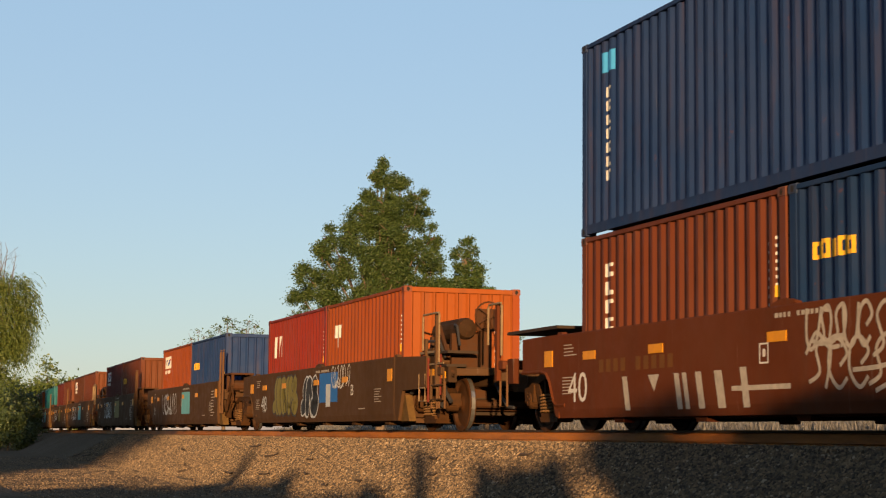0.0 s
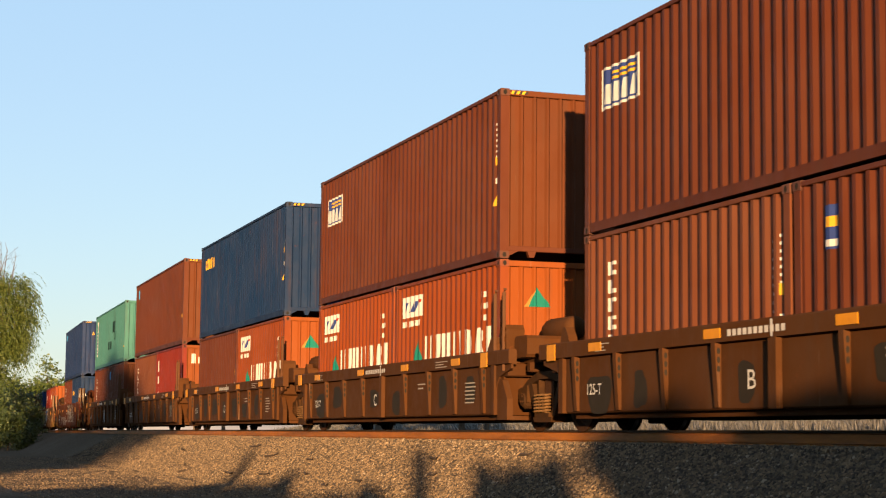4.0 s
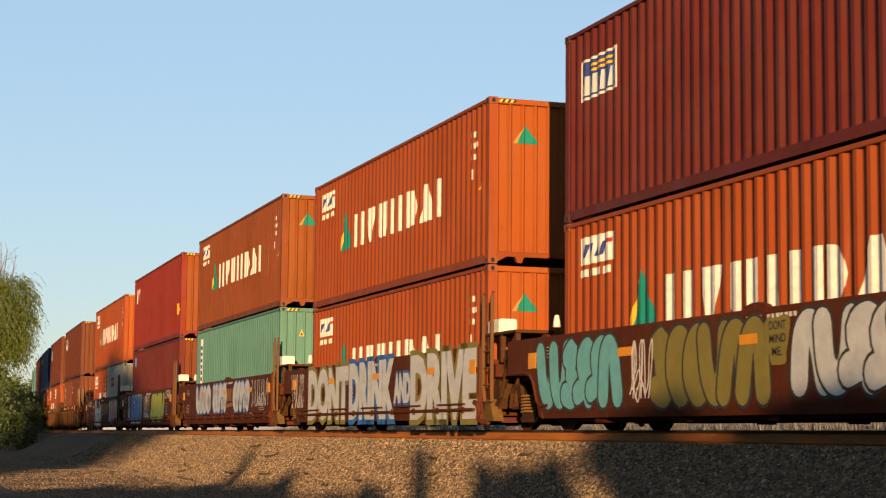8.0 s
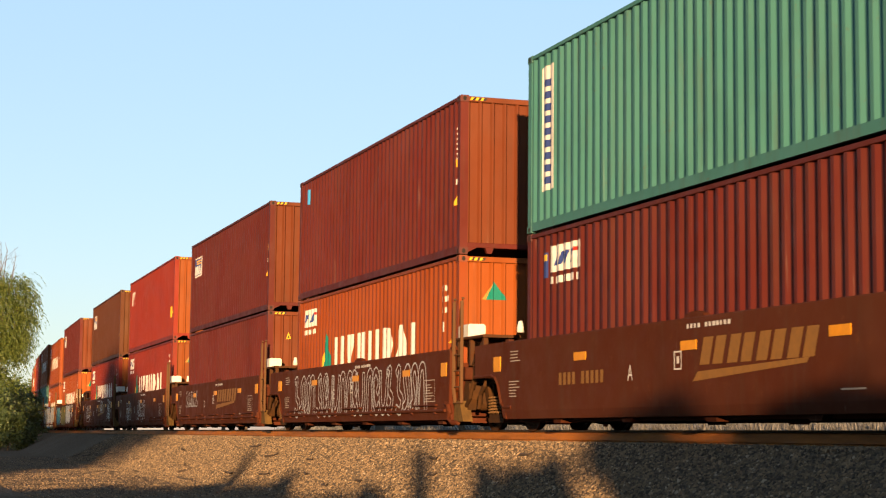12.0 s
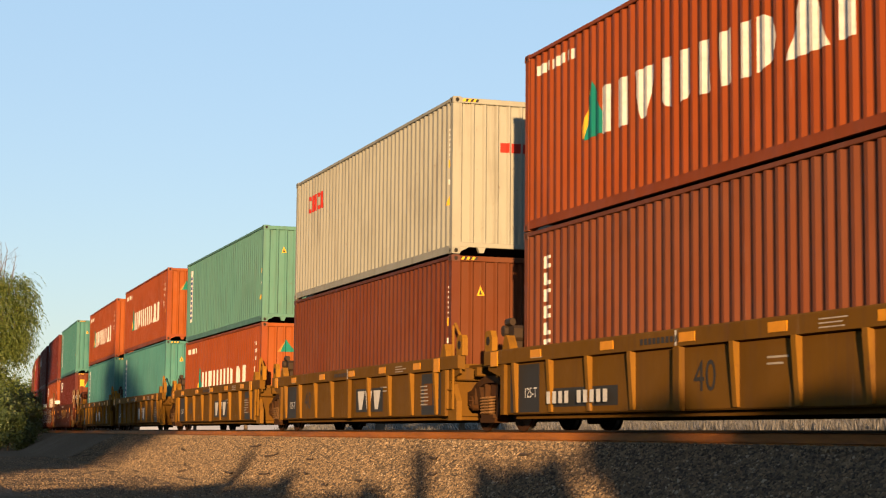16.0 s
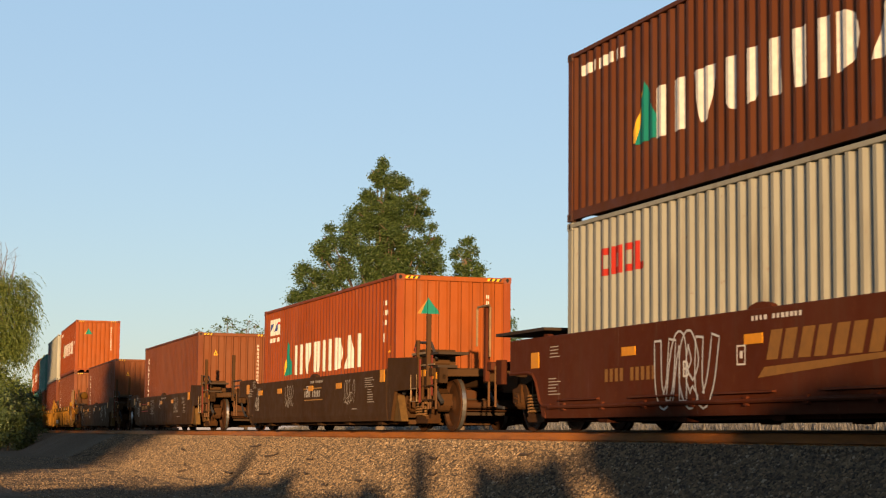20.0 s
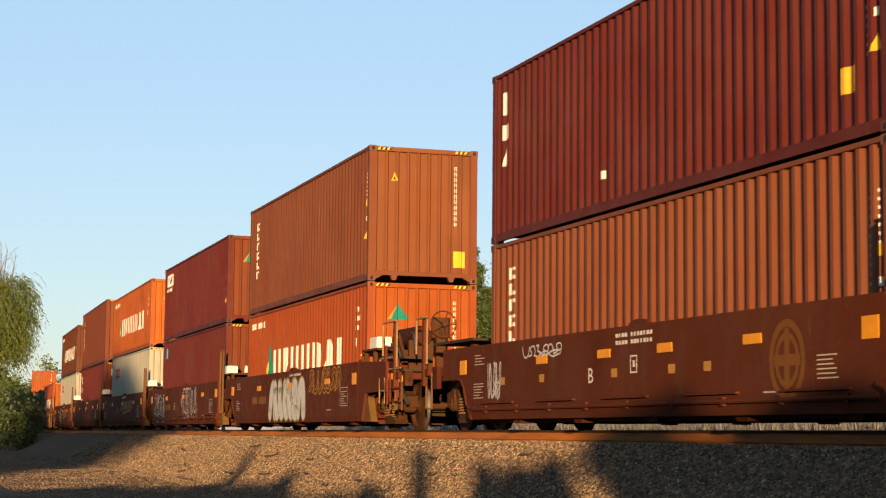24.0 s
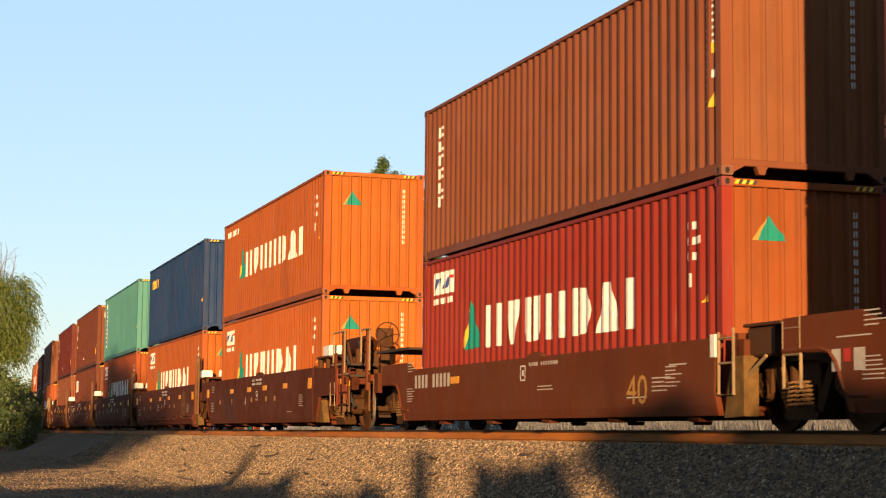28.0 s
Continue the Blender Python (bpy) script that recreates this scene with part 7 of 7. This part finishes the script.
# the grimy cars ahead
c = CAR[-33]
lettering(c, "48", 0.55, 1.15, 0.45, 0.86, SILVER)
bubbles(c, 1.9, 4.8, 0.35, 1.28, 4, OLIVE_SPRAY, BLACK, 5)
bubbles(c, 4.9, 6.5, 0.3, 1.2, 2, BLACK, SILVER, 6)
flat_marks(c, "spray_patch", [rect(6.6, 8.2, 0.6, 1.25)], BLUE_SPRAY)
flat_marks(c, "spray_patch", [rect(7.2, 7.6, 0.5, 1.0)], SILVER, 0.002)
scrawl(c, 7.7, 9.2, 0.9, 1.38, WHITE, 7, 5)
lettering(c, "B", 9.3, 9.5, 0.72, 0.95, WHITE)
for k, seed in ((-51, 8), (-69, 9), (-87, 10), (-101, 11), (-118, 12)):
    scrawl(CAR[k], 2.0, 5.0, 0.5, 1.2, SILVER, seed, 6, 0.05)
    flat_marks(CAR[k], "spray_patch", [rect(6.0, 7.6, 0.5, 1.2)], (TEAL_SPRAY, OLIVE_SPRAY)[seed % 2])
    flat_marks(CAR[k], "data_panel", small_rows(11.4, 12.0, 0.4, 1.2, 9, seed), STENCIL, 0, True)
# ribbed cars
for k, letter in ((8, "A"), (24, "E"), (39, "D"), (55, "C"), (71, "B")):
    lettering(CAR[k], letter, 5.35, 5.55, 0.48, 0.72, WHITE, 0.0, skin=-1.404)
s = Shape()
for q in range(7):
    cx, cz = 6.85 + 0.2 * math.cos(q * 0.9), 0.66 + 0.17 * math.sin(q * 0.9)
    stroke(s, [(cx + 0.16 * math.cos(a), cz + 0.13 * math.sin(a)) for a in np.linspace(0, 2 * math.pi, 15)], 0.035, -1.404 - 0.0004 * q)
tagged(part("spray_tag", s.mesh("spray_tag", SILVER, clean=False), CAR[8], "white sprayed rosette of loops"), kind="stuff")
for k in (8, 24, 39, 55, 71):
    rng = random.Random(k)
    for q in range(8):
        if rng.random() < 0.7:
            x = 0.95 + 1.475 * q + rng.uniform(-0.1, 0.1)
            flat_marks(CAR[k], "dark_patch", [blob(x, rng.uniform(0.5, 0.7), rng.uniform(0.2, 0.42), rng.uniform(0.18, 0.3), rng)], DARK_PATCH, 0, skin=-1.4025)
for k in (256, 272, 288, 304):
    flat_marks(CAR[k], "name_panel", [rect(6.5, 8.5, 0.36, 0.84)], BLACK, 0, skin=-1.404)
    for x in (6.62, 7.2, 7.8):
        flat_marks(CAR[k], "painted_wedge", [[(x + 0.14, 0.41), (x + 0.36, 0.41), (x + 0.54, 0.79), (x + 0.02, 0.79)]], WHITE, 0.002, skin=-1.404)
c = CAR[320]
flat_marks(c, "name_panel", [rect(1.5, 4.1, 0.34, 0.62)], BLACK, 0, skin=-1.404)
car_number(c, 1.65, 4.0, 0.39, 0.57, WHITE)
# black cars
for k in (341, 363, 386):
    lettering(CAR[k], "48", 0.25, 0.75, 0.48, 0.85, STENCIL)
    x = 5.6 if k == 386 else 1.3
    car_number(CAR[k], x + 0.1, x + 1.6, 0.74, 0.88, STENCIL if k == 386 else TAN)
    flat_marks(CAR[k], "painted_line", [rect(x, x + 1.7, 0.92, 0.945)], RED if k == 363 else TAN)
    flat_marks(CAR[k], "painted_line", [rect(x + 0.1, x + 1.8, 0.66, 0.685)], RED if k == 363 else TAN)
# sprayed pieces
c = CAR[91]
for bold, mat, lift in ((0.13, BLACK, 0.0), (0.055, SILVER, 0.003)):
    lettering(c, "Stain", 3.60 - bold, 6.3 + bold, 0.24, 1.36, mat, bold, lift, "spray_piece")
for x, r in ((3.1, 0.22), (6.55, 0.2), (6.7, 0.25)):
    flat_marks(c, "spray_patch", [blob(x, 0.8, r, 0.42, random.Random(int(x * 10)))], RED)
scrawl(c, 0.55, 2.2, 1.08, 1.32, WHITE, 14, 6)
for x, r in ((10.0, 0.3), (10.8, 0.5), (11.7, 0.5), (12.5, 0.3)):
    flat_marks(c, "spray_patch", [blob(x, 0.76, r, 0.5, random.Random(int(x * 10)))], TEAL_SPRAY)
bubbles(c, 10.1, 12.6, 0.34, 1.25, 3, PINK_SPRAY, BLACK, 15)
c = CAR[106]
bubbles(c, 1.85, 5.2, 0.26, 1.30, 4, BLUE_SPRAY, SILVER, 16)
bubbles(c, 7.4, 10.9, 0.26, 1.28, 4, LIME_SPRAY, BLACK, 17)
scrawl(c, 5.6, 7.2, 0.4, 1.25, WHITE, 18, 7)
scrawl(c, 1.0, 1.7, 0.3, 1.3, WHITE, 19, 5)
scrawl(c, 11.0, 12.2, 1.05, 1.35, WHITE, 20, 5)
c = CAR[122]
for x0, x1, seed in ((1.6, 4.2, 21), (4.4, 6.6, 22), (7.5, 9.8, 23)):
    bubbles(c, x0, x1, 0.48, 1.32, 3, SILVER, BLUE_SPRAY, seed)
scrawl(c, 10.0, 12.2, 0.6, 1.3, SILVER, 24, 7)
c = CAR[138]
for bold, top, lift in ((0.19, False, 0.0), (0.095, True, 0.003)):
    for words, x0, x1, z0, z1, edge in (("DONT", 0.80, 4.2, 0.30, 1.30, OLIVE_SPRAY), ("DRINK", 4.35, 7.6, 0.30, 1.33, BLUE_SPRAY), ("AND", 7.62, 8.6, 0.55, 1.05, BLUE_SPRAY), ("DRIVE", 8.7, 12.35, 0.28, 1.33, OLIVE_SPRAY)):
        mat = SILVER if top else edge
        lettering(c, words, x0 - bold / 2, x1 + bold / 2, z0, z1, mat, bold, lift, "spray_piece")
scrawl(c, -0.9, 0.3, 0.5, 1.3, WHITE, 25, 6, 0.022)
c = CAR[153]
bubbles(c, -0.4, 2.9, 0.3, 1.32, 4, TEAL_SPRAY, BLACK, 26)
bubbles(c, 3.6, 7.0, 0.28, 1.32, 4, OLIVE_SPRAY, BLACK, 27)
bubbles(c, 7.3, 10.9, 0.36, 1.33, 4, SILVER, BLACK, 28)
flat_marks(c, "spray_piece", [blob(7.0, 1.03, 0.27, 0.3, random.Random(2))], OLIVE_SPRAY, 0.012)
for words, x0, x1, z in (("DONT", 6.82, 7.2, 1.14), ("MIND", 6.82, 7.2, 0.99), ("ME.", 6.88, 7.12, 0.84)):
    lettering(c, words, x0, x1, z, z + 0.1, BLACK, 0.02, 0.016)
scrawl(c, 11.1, 12.4, 0.7, 1.35, WHITE, 29, 6)
scrawl(c, 2.95, 3.6, 0.4, 1.2, WHITE, 30, 4)
for k, x0, x1, z0, z1, n in ((173, 0.9, 3.1, 0.35, 1.15, 4), (173, 10.4, 11.8, 0.4, 1.3, 3), (189, 1.9, 3.4, 0.3, 1.05, 3), (189, 5.2, 7.4, 0.3, 1.1, 4), (407, 3.6, 5.3, 0.26, 1.25, 4), (454, 0.3, 2.6, 0.26, 1.2, 5), (454, 6.2, 9.2, 0.32, 1.3, 5)):
    outlines(CAR[k], x0, x1, z0, z1, n, SILVER, k + n)
for k, x0, x1, z0, z1 in ((173, 7.4, 8.7, 0.75, 1.3), (204, 1.2, 3.4, 0.7, 1.2), (489, 0.6, 1.2, 0.5, 1.1), (489, 2.2, 3.8, 1.1, 1.3), (504, 1.2, 3.6, 0.9, 1.25), (551, 1.7, 3.6, 0.3, 1.2)):
    scrawl(CAR[k], x0, x1, z0, z1, SILVER if k != 551 else BLACK, k, 5, 0.026)
for q in range(5):
    outlines(CAR[220], 0.9 + q * 2.08, 2.9 + q * 2.08, 0.28, 1.24, 4, SILVER, 40 + q, 0.15)
c = CAR[469]
bubbles(c, 4.0, 8.2, 0.22, 1.22, 5, SILVER, OLIVE_SPRAY, 32)
outlines(c, 8.2, 11.2, 0.8, 1.36, 7, TAN, 33, 0.1)



def motions():
    """The whole train rolls along the track, and the wheels turn with it."""
    times = [float(q) for q in range(29)]
    for ob, place, z in MOVERS:
        walk(ob, [(t, track_pose(place - run(t)) @ Matrix.Translation((0, 0, z))) for t in times])
    for ob, x, place in WHEELSETS:
        base = Matrix.Translation((x, 0, WHEEL_R))
        first = max(0, math.ceil(30 * near_time(place - 8)))
        last = min(840, math.floor(30 * near_time(place + 66)))
        a0, a1 = min(first, last), max(first, last)
        a0, a1 = (a0, a1) if first < last else (0, 0)
        rows = []
        for f in sorted({0, *range(a0, a1 + 1), 840}):
            t = min(max(f, a0), a1) / 30.0
            rows.append((f / 30.0, base @ Matrix.Rotation(-run(t) / WHEEL_R, 4, "Y")))
        walk(ob, rows)


def near_time(metres):
    """When the train has run that far."""
    return 0.0 if metres <= 0 else (-20.6 + math.sqrt(20.6 * 20.6 + 4 * 0.0175 * metres)) / 0.035


motions()
